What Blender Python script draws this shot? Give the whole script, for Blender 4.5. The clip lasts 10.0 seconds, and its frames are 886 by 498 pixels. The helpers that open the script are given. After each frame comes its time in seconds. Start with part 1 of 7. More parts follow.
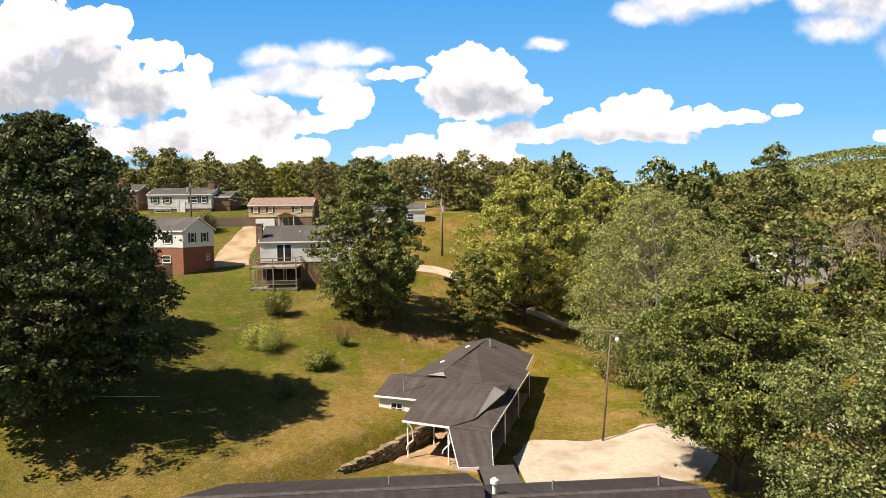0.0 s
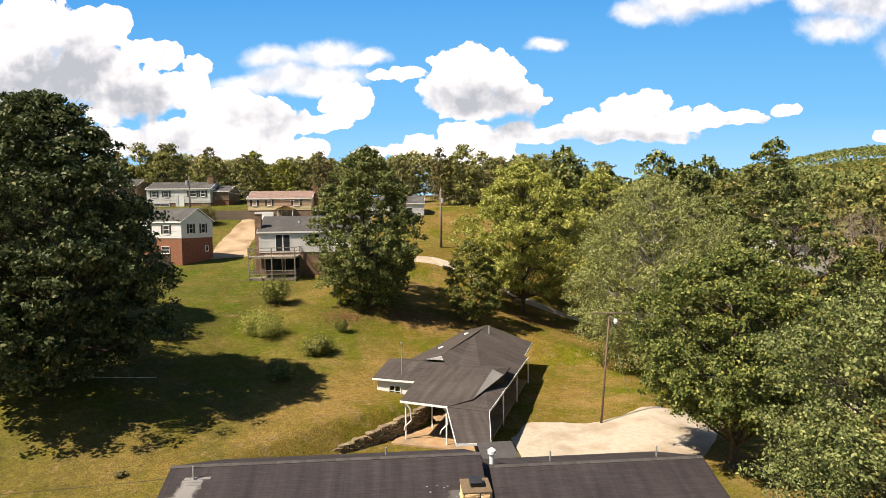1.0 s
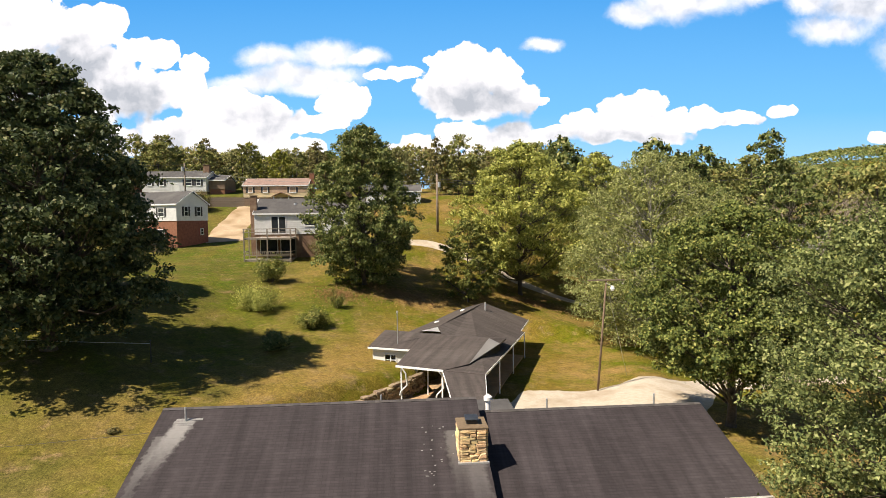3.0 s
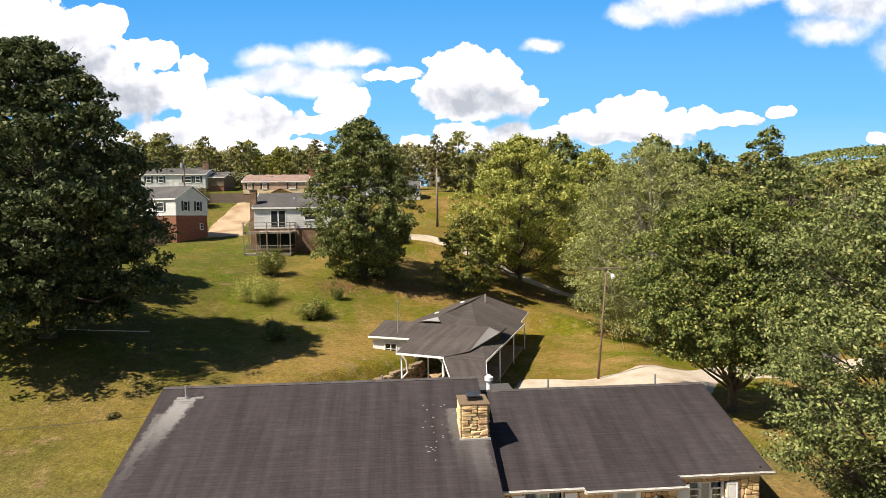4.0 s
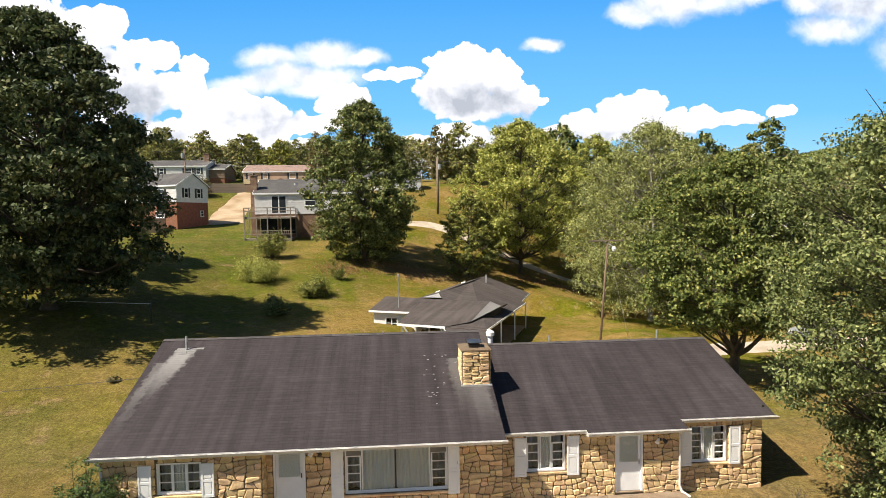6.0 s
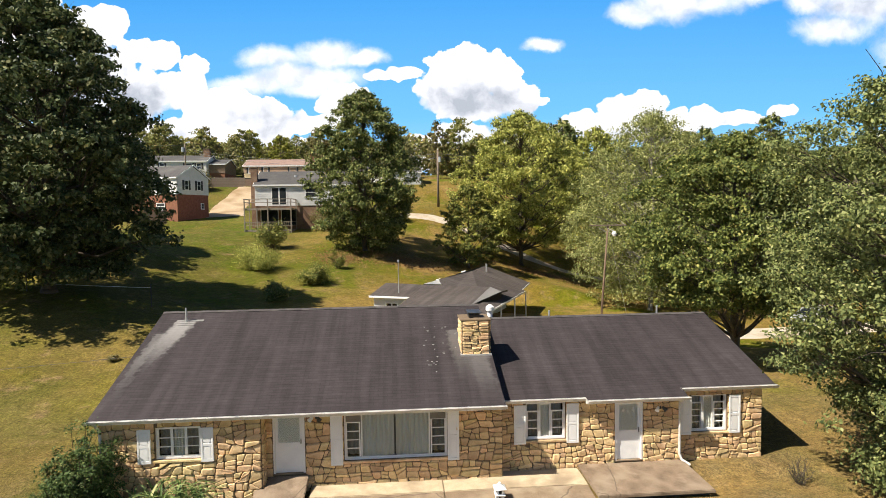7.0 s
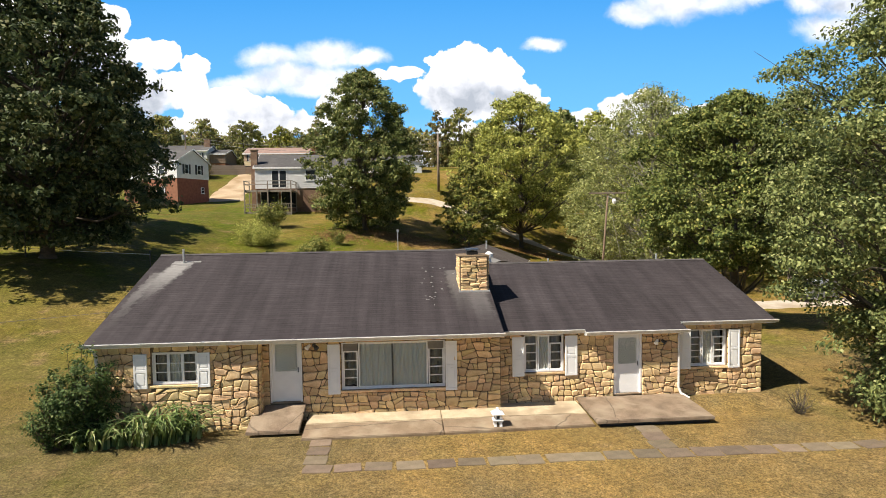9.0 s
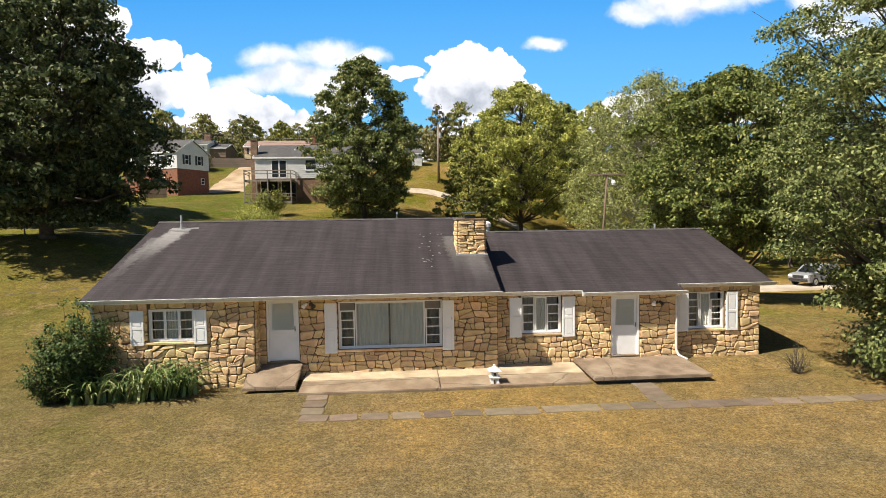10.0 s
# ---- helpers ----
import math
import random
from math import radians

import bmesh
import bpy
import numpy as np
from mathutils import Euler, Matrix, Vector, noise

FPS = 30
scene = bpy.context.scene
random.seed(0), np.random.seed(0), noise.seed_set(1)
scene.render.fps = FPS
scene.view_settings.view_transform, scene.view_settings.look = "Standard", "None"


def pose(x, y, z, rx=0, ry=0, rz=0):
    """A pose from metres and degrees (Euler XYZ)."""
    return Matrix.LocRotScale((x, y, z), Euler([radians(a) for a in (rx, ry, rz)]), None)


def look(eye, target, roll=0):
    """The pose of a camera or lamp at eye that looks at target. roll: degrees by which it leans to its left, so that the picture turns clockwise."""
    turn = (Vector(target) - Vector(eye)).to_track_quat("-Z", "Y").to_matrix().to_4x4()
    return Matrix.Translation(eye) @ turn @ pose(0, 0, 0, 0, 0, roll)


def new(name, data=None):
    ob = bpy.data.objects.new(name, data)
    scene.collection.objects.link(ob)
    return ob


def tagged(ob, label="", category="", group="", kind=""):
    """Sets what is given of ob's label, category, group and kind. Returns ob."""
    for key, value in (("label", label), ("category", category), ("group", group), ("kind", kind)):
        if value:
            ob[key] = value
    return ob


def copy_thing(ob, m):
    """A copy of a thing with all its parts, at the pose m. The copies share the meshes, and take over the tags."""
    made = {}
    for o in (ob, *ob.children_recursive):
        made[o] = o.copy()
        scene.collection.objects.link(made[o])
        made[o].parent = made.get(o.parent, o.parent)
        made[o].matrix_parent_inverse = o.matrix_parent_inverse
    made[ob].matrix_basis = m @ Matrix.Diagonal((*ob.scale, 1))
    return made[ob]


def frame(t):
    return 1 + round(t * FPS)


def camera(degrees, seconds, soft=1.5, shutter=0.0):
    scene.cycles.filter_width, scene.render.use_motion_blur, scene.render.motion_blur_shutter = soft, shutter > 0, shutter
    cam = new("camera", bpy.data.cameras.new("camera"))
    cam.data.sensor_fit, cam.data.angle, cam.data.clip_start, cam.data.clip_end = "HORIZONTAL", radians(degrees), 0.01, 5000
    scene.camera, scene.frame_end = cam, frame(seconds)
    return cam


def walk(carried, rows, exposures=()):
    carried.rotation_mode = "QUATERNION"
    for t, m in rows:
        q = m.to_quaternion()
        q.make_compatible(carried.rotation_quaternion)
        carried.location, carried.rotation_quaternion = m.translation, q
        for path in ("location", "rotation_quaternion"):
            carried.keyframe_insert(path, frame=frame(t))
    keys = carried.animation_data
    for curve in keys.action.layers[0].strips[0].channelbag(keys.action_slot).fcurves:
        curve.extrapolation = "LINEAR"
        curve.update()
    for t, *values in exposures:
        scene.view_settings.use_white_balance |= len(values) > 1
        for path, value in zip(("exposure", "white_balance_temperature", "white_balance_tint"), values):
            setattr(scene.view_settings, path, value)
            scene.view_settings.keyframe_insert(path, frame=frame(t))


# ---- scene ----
cam = camera(74.4, 10.0, soft=0.6)
PATH = [
    (0, (-3.411, -18.692, 16.484), (-3.264, -16.7, 16.374), -0.8),
    (0.5, (-3.366, -18.676, 15.858), (-3.219, -16.685, 15.748), -0.8),
    (1, (-3.318, -18.698, 15.11), (-3.17, -16.707, 15.001), -0.8),
    (1.5, (-3.271, -18.655, 14.33), (-3.119, -16.664, 14.222), -0.8),
    (2, (-3.269, -18.58, 13.654), (-3.114, -16.589, 13.545), -0.8),
    (2.5, (-3.276, -18.588, 13.114), (-3.119, -16.598, 13.005), -0.7),
    (4, (-3.392, -18.583, 11.712), (-3.23, -16.593, 11.607), -0.7),
    (4.5, (-3.404, -18.594, 11.228), (-3.242, -16.603, 11.123), -0.7),
    (5, (-3.434, -18.605, 10.734), (-3.272, -16.614, 10.628), -0.7),
    (5.5, (-3.435, -18.605, 10.255), (-3.274, -16.614, 10.15), -0.8),
    (7, (-3.42, -18.665, 8.616), (-3.262, -16.674, 8.511), -0.8),
    (7.5, (-3.408, -18.669, 8.088), (-3.251, -16.678, 7.983), -0.8),
    (8, (-3.375, -18.679, 7.515), (-3.219, -16.688, 7.41), -0.8),
    (8.5, (-3.377, -18.685, 6.906), (-3.221, -16.694, 6.801), -0.8),
    (9, (-3.356, -18.703, 6.282), (-3.201, -16.712, 6.177), -0.8),
    (9.5, (-3.331, -18.696, 5.652), (-3.177, -16.705, 5.547), -0.8),
    (10, (-3.253, -18.753, 4.963), (-3.101, -16.762, 4.857), -0.8),
]
LIGHT = ((0, 0.73, 7000, 13), (2.5, 0.75, 6850, 12), (5, 0.80, 6600, 11), (7.5, 0.80, 6500, 10), (10, 0.77, 6500, 10))
walk(cam, [(t, look(eye, target, roll)) for t, eye, target, roll in PATH], LIGHT)

# ---- world, sun, exposure ----
SUN = Vector((1.0, 0.42, -1.40)).normalized()
sun_el = math.asin(-SUN.z)
sun_az = math.atan2(-SUN.x, -SUN.y)
world = bpy.data.worlds.new("sky")
scene.world = world
world.use_nodes = True
wn = world.node_tree.nodes
sky = wn.new("ShaderNodeTexSky")
sky.sky_type = "NISHITA"
sky.sun_disc = False
sky.sun_elevation = sun_el
sky.sun_rotation = sun_az
sky.altitude = 200
sky.air_density, sky.dust_density, sky.ozone_density = 1.0, 0.2, 3.0
world.node_tree.links.new(sky.outputs[0], wn["Background"].inputs[0])
wn["Background"].inputs[1].default_value = 0.050
lamp = bpy.data.lights.new("sun", "SUN")
lamp.energy, lamp.angle, lamp.color = 5.0, radians(0.53), (1.0, 0.915, 0.78)
sun = new("sun", lamp)
sun.matrix_world = look((0, 0, 0), SUN)

# ---- materials ----


def material(name, c1, c2, scale=6.0, rough=0.85, fine=60.0, mix=0.35, bump=0.0, bump_scale=None, metal=0.0, spread=0.0, c3=None, big=0.6, spec=0.5):
    """Two scales of mottling between c1 and c2, a wider stain c3, random tint per object and fine relief."""
    m = bpy.data.materials.new(name)
    m.use_nodes = True
    nt = m.node_tree
    n, l = nt.nodes, nt.links
    b = n["Principled BSDF"]
    b.inputs["Roughness"].default_value = rough
    b.inputs["Metallic"].default_value = metal
    b.inputs["Specular IOR Level"].default_value = spec
    tc = n.new("ShaderNodeTexCoord")
    no = n.new("ShaderNodeTexNoise")
    no.inputs["Scale"].default_value = scale
    no.inputs["Detail"].default_value = 5
    l.new(tc.outputs["Object"], no.inputs["Vector"])
    fi = n.new("ShaderNodeTexNoise")
    fi.inputs["Scale"].default_value = fine
    fi.inputs["Detail"].default_value = 3
    l.new(tc.outputs["Object"], fi.inputs["Vector"])
    bl = n.new("ShaderNodeMix")
    bl.data_type = "FLOAT"
    bl.inputs[0].default_value = mix
    l.new(no.outputs[0], bl.inputs[2])
    l.new(fi.outputs[0], bl.inputs[3])
    cr = n.new("ShaderNodeValToRGB")
    cr.color_ramp.elements[0].position, cr.color_ramp.elements[1].position = 0.36, 0.64
    cr.color_ramp.elements[0].color, cr.color_ramp.elements[1].color = (*c1, 1), (*c2, 1)
    l.new(bl.outputs[0], cr.inputs[0])
    col = cr.outputs[0]
    if c3:
        bg = n.new("ShaderNodeTexNoise")
        bg.inputs["Scale"].default_value = big
        bg.inputs["Detail"].default_value = 4
        l.new(tc.outputs["Object"], bg.inputs["Vector"])
        rp = n.new("ShaderNodeMapRange")
        rp.inputs[1].default_value, rp.inputs[2].default_value = 0.48, 0.68
        l.new(bg.outputs[0], rp.inputs[0])
        mx = n.new("ShaderNodeMix")
        mx.data_type = "RGBA"
        l.new(rp.outputs[0], mx.inputs[0])
        l.new(col, mx.inputs[6])
        mx.inputs[7].default_value = (*c3, 1)
        col = mx.outputs[2]
    if spread:
        oi = n.new("ShaderNodeObjectInfo")
        ge = n.new("ShaderNodeNewGeometry")
        ad = n.new("ShaderNodeMath")
        ad.operation = "ADD"
        l.new(oi.outputs["Random"], ad.inputs[0])
        l.new(ge.outputs["Random Per Island"], ad.inputs[1])
        fr = n.new("ShaderNodeMath")
        fr.operation = "FRACT"
        l.new(ad.outputs[0], fr.inputs[0])
        mr = n.new("ShaderNodeMapRange")
        mr.inputs[3].default_value, mr.inputs[4].default_value = 1 - spread, 1 + spread
        l.new(fr.outputs[0], mr.inputs[0])
        hs = n.new("ShaderNodeHueSaturation")
        l.new(mr.outputs[0], hs.inputs["Value"])
        h2 = n.new("ShaderNodeMapRange")
        h2.inputs[3].default_value, h2.inputs[4].default_value = 0.5 - spread * 0.06, 0.5 + spread * 0.06
        ml = n.new("ShaderNodeMath")
        ml.operation = "MULTIPLY"
        ml.inputs[1].default_value = 7.31
        l.new(fr.outputs[0], ml.inputs[0])
        f2 = n.new("ShaderNodeMath")
        f2.operation = "FRACT"
        l.new(ml.outputs[0], f2.inputs[0])
        l.new(f2.outputs[0], h2.inputs[0])
        l.new(h2.outputs[0], hs.inputs["Hue"])
        l.new(col, hs.inputs["Color"])
        col = hs.outputs[0]
    l.new(col, b.inputs["Base Color"])
    if bump:
        bp = n.new("ShaderNodeBump")
        bp.inputs["Strength"].default_value = bump
        bp.inputs["Distance"].default_value = 0.03
        l.new(bl.outputs[0], bp.inputs["Height"])
        l.new(bp.outputs[0], b.inputs["Normal"])
    return m


def leaf_material(name, dark, light, odd, rough=0.6):
    """Leaves: a tint per leaf, light shining through, a slight gloss."""
    m = bpy.data.materials.new(name)
    m.use_nodes = True
    n, l = m.node_tree.nodes, m.node_tree.links
    b = n["Principled BSDF"]
    b.inputs["Roughness"].default_value = rough
    b.inputs["Specular IOR Level"].default_value = 0.18
    ge = n.new("ShaderNodeNewGeometry")
    cr = n.new("ShaderNodeValToRGB")
    e = cr.color_ramp.elements
    e[0].position, e[0].color = 0.0, (*dark, 1)
    e[1].position, e[1].color = 0.8, (*light, 1)
    k = e.new(1.0)
    k.color = (*odd, 1)
    l.new(ge.outputs["Random Per Island"], cr.inputs[0])
    l.new(cr.outputs[0], b.inputs["Base Color"])
    tr = n.new("ShaderNodeBsdfTranslucent")
    l.new(cr.outputs[0], tr.inputs[0])
    ms = n.new("ShaderNodeMixShader")
    ms.inputs[0].default_value = 0.24
    l.new(b.outputs[0], ms.inputs[1])
    l.new(tr.outputs[0], ms.inputs[2])
    l.new(ms.outputs[0], n["Material Output"].inputs[0])
    return m


M_STONE = material("sandstone", (0.62, 0.42, 0.20), (0.86, 0.66, 0.39), 5, 0.9, 34, 0.5, 1.0, spread=0.24, c3=(0.50, 0.315, 0.145), big=2.0)
M_MORTAR = material("mortar", (0.13, 0.090, 0.054), (0.21, 0.15, 0.09), 9, 0.95, 70, 0.4, 0.3)
M_WHITE = material("white_paint", (0.82, 0.82, 0.81), (0.89, 0.89, 0.88), 3, 0.5, 30, 0.3)
M_GUTTER = material("gutter_paint", (0.55, 0.53, 0.50), (0.75, 0.74, 0.70), 5, 0.5, 30, 0.4)
M_CONC = material("old_concrete", (0.17, 0.118, 0.073), (0.26, 0.188, 0.122), 2.0, 0.9, 30, 0.35, 0.15, c3=(0.36, 0.29, 0.20), big=0.8)
M_PORCH = material("stained_concrete", (0.14, 0.098, 0.064), (0.26, 0.190, 0.130), 2.2, 0.9, 26, 0.4, 0.3, c3=(0.30, 0.235, 0.165), big=0.9)
M_PALE = material("pale_concrete", (0.40, 0.32, 0.21), (0.55, 0.45, 0.31), 2.5, 0.9, 30, 0.35, 0.15, c3=(0.30, 0.23, 0.15), big=0.8)
M_SLATE = material("flagstone", (0.130, 0.098, 0.065), (0.200, 0.153, 0.104), 3, 0.9, 40, 0.4, 0.3, spread=0.25)
M_WALLSTONE = material("field_stone", (0.17, 0.125, 0.078), (0.31, 0.24, 0.15), 5, 0.9, 40, 0.4, 0.3, spread=0.3)
M_GRAVEL = material("drive_gravel", (0.40, 0.34, 0.265), (0.54, 0.47, 0.38), 3, 0.95, 60, 0.5, 0.3, c3=(0.34, 0.27, 0.19), big=0.35)
M_BARK = material("bark", (0.05, 0.04, 0.03), (0.12, 0.095, 0.07), 6, 0.95, 25, 0.5, 0.6)
M_WOOD = material("weathered_wood", (0.16, 0.12, 0.085), (0.27, 0.21, 0.16), 3, 0.85, 30, 0.5, 0.3)
M_POLE = material("pole_wood", (0.12, 0.08, 0.05), (0.22, 0.15, 0.10), 3, 0.85, 30, 0.5, 0.3)
M_BRICK = material("red_brick", (0.20, 0.075, 0.045), (0.32, 0.13, 0.08), 3, 0.9, 30, 0.5, 0.3, spread=0.15)
M_BRICKB = material("brown_brick", (0.15, 0.085, 0.055), (0.25, 0.155, 0.10), 3, 0.9, 30, 0.5, 0.3, c3=(0.30, 0.21, 0.14), big=0.8)
M_SIDING = material("white_siding", (0.66, 0.66, 0.65), (0.76, 0.76, 0.75), 1.5, 0.6, 12, 0.3)
M_CREAM = material("cream_siding", (0.72, 0.57, 0.33), (0.80, 0.66, 0.42), 1.5, 0.6, 12, 0.3)
M_TAN = material("tan_siding", (0.19, 0.125, 0.085), (0.26, 0.18, 0.125), 1.5, 0.7, 12, 0.3)
# near-black colour stands in for darkness in rooms, gaps and openings
M_DARK = material("painted_dark", (0.015, 0.015, 0.015), (0.03, 0.03, 0.03), 3, 0.6, 12, 0.3)
M_BLACK = material("black_metal", (0.02, 0.02, 0.02), (0.04, 0.04, 0.04), 3, 0.4, 12, 0.3)
M_ROOFG = material("grey_roof", (0.055, 0.052, 0.052), (0.085, 0.08, 0.078), 2, 0.9, 40, 0.4, 0.2, c3=(0.11, 0.105, 0.10), big=0.3)
M_ROOFB = material("brown_roof", (0.22, 0.145, 0.115), (0.30, 0.20, 0.165), 2, 0.9, 40, 0.4, 0.2)
M_GALV = material("galvanised", (0.45, 0.46, 0.47), (0.62, 0.63, 0.64), 6, 0.45, 40, 0.4, metal=0.6)
# grey of added backings that imitate reflection and dim interior in panes
M_PANE_GREY = material("pane_grey", (0.26, 0.26, 0.245), (0.34, 0.335, 0.315), 2, 0.9, 20, 0.3)
M_PANEL = material("grey_panel", (0.17, 0.16, 0.145), (0.23, 0.22, 0.20), 3, 0.8, 30, 0.3)
M_CURTAIN = material("curtain", (0.88, 0.85, 0.78), (0.93, 0.91, 0.85), 2, 0.9, 20, 0.3)


def add_cracks(m, scale, wide, worn, seed):
    """Old concrete: a few wandering hairline cracks and pale worn patches."""
    n, l = m.node_tree.nodes, m.node_tree.links
    b = n["Principled BSDF"]
    src = b.inputs["Base Color"].links[0].from_socket
    geo = n.new("ShaderNodeNewGeometry")
    wob = n.new("ShaderNodeTexNoise")
    wob.inputs["Scale"].default_value, wob.inputs["Detail"].default_value = 2.2, 5
    l.new(geo.outputs["Position"], wob.inputs["Vector"])
    shift = n.new("ShaderNodeVectorMath")
    shift.operation = "MULTIPLY_ADD"
    shift.inputs[1].default_value = (0.3, 0.3, 0.0)
    l.new(wob.outputs["Color"], shift.inputs[0])
    l.new(geo.outputs["Position"], shift.inputs[2])
    move = n.new("ShaderNodeVectorMath")
    move.inputs[1].default_value = (seed, seed * 0.37, 0)
    l.new(shift.outputs[0], move.inputs[0])
    cell = n.new("ShaderNodeTexVoronoi")
    cell.voronoi_dimensions, cell.feature = "2D", "DISTANCE_TO_EDGE"
    cell.inputs["Scale"].default_value = scale
    l.new(move.outputs[0], cell.inputs["Vector"])
    blot = n.new("ShaderNodeTexNoise")
    blot.inputs["Scale"].default_value, blot.inputs["Detail"].default_value = 1.3, 8
    l.new(move.outputs[0], blot.inputs["Vector"])
    for out, lo, hi, a, z, colour in ((blot.outputs[0], 0.58, 0.72, 0.0, 0.5, worn), (cell.outputs["Distance"], wide * 0.3, wide, 0.6, 0.0, (0.075, 0.055, 0.04))):
        rng_ = n.new("ShaderNodeMapRange")
        for q, val in enumerate((lo, hi, a, z)):
            rng_.inputs[q + 1].default_value = val
        l.new(out, rng_.inputs[0])
        mx = n.new("ShaderNodeMix")
        mx.data_type = "RGBA"
        mx.inputs[7].default_value = (*colour, 1)
        l.new(rng_.outputs[0], mx.inputs[0])
        l.new(src, mx.inputs[6])
        src = mx.outputs[2]
    l.new(src, b.inputs["Base Color"])


def glass_material():
    m = bpy.data.materials.new("window_glass")
    m.use_nodes = True
    n, l = m.node_tree.nodes, m.node_tree.links
    gl = n.new("ShaderNodeBsdfGlossy")
    gl.inputs["Roughness"].default_value = 0.03
    tr = n.new("ShaderNodeBsdfTransparent")
    tr.inputs[0].default_value = (0.94, 0.96, 0.96, 1)
    fr = n.new("ShaderNodeFresnel")
    fr.inputs[0].default_value = 1.5
    ms = n.new("ShaderNodeMixShader")
    l.new(fr.outputs[0], ms.inputs[0])
    l.new(tr.outputs[0], ms.inputs[1])
    l.new(gl.outputs[0], ms.inputs[2])
    l.new(ms.outputs[0], n["Material Output"].inputs[0])
    return m


M_GLASS = glass_material()
add_cracks(M_CONC, 0.20, 0.007, (0.36, 0.28, 0.19), 3.1)
add_cracks(M_PORCH, 0.27, 0.008, (0.36, 0.28, 0.20), 7.7)


def shingle_material(name, c1, c2, worn):
    """Asphalt shingles: a tint per tab and per course, joints, run-off streaks down the slope and fine grit."""
    m = material(name, c1, c2, 0.9, 0.93, 70, 0.62, 0.3, c3=worn, big=0.22, spec=0.25)
    n, l = m.node_tree.nodes, m.node_tree.links
    b = n["Principled BSDF"]
    src = b.inputs["Base Color"].links[0].from_socket
    uv = n.new("ShaderNodeUVMap")

    def times(src, fac, value):
        mx = n.new("ShaderNodeMix")
        mx.data_type, mx.blend_type = "RGBA", "MULTIPLY"
        mx.inputs[0].default_value = fac
        l.new(src, mx.inputs[6])
        l.new(value, mx.inputs[7])
        return mx.outputs[2]

    br = n.new("ShaderNodeTexBrick")
    br.inputs["Color1"].default_value, br.inputs["Color2"].default_value = (0.72, 0.72, 0.72, 1), (1.25, 1.25, 1.25, 1)
    br.inputs["Mortar"].default_value = (0.42, 0.42, 0.42, 1)
    br.inputs["Scale"].default_value = 1.0
    br.inputs["Mortar Size"].default_value = 0.010
    br.inputs["Brick Width"].default_value, br.inputs["Row Height"].default_value = 0.30, 0.14
    l.new(uv.outputs[0], br.inputs["Vector"])
    src = times(src, 0.28, br.outputs[0])
    for sx, sy, lo, hi in ((2.6, 0.22, 0.80, 1.22), (0.5, 7.14, 0.91, 1.09)):
        st = n.new("ShaderNodeVectorMath")
        st.operation = "MULTIPLY"
        st.inputs[1].default_value = (sx, sy, 1)
        l.new(uv.outputs[0], st.inputs[0])
        no = n.new("ShaderNodeTexNoise")
        no.inputs["Scale"].default_value = 1.0
        no.inputs["Detail"].default_value = 6
        l.new(st.outputs[0], no.inputs["Vector"])
        r = n.new("ShaderNodeMapRange")
        for q, val in enumerate((0.35, 0.65, lo, hi)):
            r.inputs[q + 1].default_value = val
        l.new(no.outputs[0], r.inputs[0])
        src = times(src, 1.0, r.outputs[0])
    l.new(src, b.inputs["Base Color"])
    return m


M_SHINGLE = shingle_material("dark_shingles", (0.039, 0.032, 0.034), (0.044, 0.037, 0.039), (0.049, 0.0415, 0.044))


def add_stain(m, x0, x1, y_top, y_low, drift, colour, strength):
    """A bleached run-off streak down the slope, with a ragged edge: between x0 and x1 at y_top, thinning out at y_low."""
    n, l = m.node_tree.nodes, m.node_tree.links
    b = n["Principled BSDF"]
    src = b.inputs["Base Color"].links[0].from_socket
    tc = n.new("ShaderNodeTexCoord")
    sp = n.new("ShaderNodeSeparateXYZ")
    l.new(tc.outputs["Object"], sp.inputs[0])
    no = n.new("ShaderNodeTexNoise")
    no.inputs["Scale"].default_value = 5.0
    no.inputs["Detail"].default_value = 5
    l.new(tc.outputs["Object"], no.inputs["Vector"])

    def op(kind, a, c, d=None):
        x = n.new("ShaderNodeMath")
        x.operation = kind
        for i, s in enumerate((a, c, d)):
            if s is None:
                continue
            if isinstance(s, (int, float)):
                x.inputs[i].default_value = s
            else:
                l.new(s, x.inputs[i])
        return x.outputs[0]

    def ramp(v, a, c, p, q):
        r = n.new("ShaderNodeMapRange")
        r.interpolation_type = "SMOOTHSTEP"
        for i, s in enumerate((a, c, p, q)):
            r.inputs[i + 1].default_value = s
        l.new(v, r.inputs[0])
        return r.outputs[0]

    down = op("SUBTRACT", y_top, sp.outputs[1])
    xs = op("ADD", sp.outputs[0], op("MULTIPLY", down, drift))
    xs = op("ADD", xs, op("MULTIPLY", op("SUBTRACT", no.outputs[0], 0.5), 0.5))
    mid, half = (x0 + x1) / 2, (x1 - x0) / 2
    dist = op("ABSOLUTE", op("SUBTRACT", xs, mid), 0)
    side = ramp(dist, half * 0.5, half * 1.15, 1.0, 0.0)
    fade = ramp(op("ADD", down, op("MULTIPLY", no.outputs[0], 0.8)), 0.3, y_top - y_low + 0.4, 1.0, 0.0)
    cut = ramp(down, -0.02, 0.03, 0.0, 1.0)
    mask = op("MULTIPLY", op("MULTIPLY", side, fade), op("MULTIPLY", cut, strength))
    mx = n.new("ShaderNodeMix")
    mx.data_type = "RGBA"
    l.new(mask, mx.inputs[0])
    l.new(src, mx.inputs[6])
    mx.inputs[7].default_value = (*colour, 1)
    l.new(mx.outputs[2], b.inputs["Base Color"])


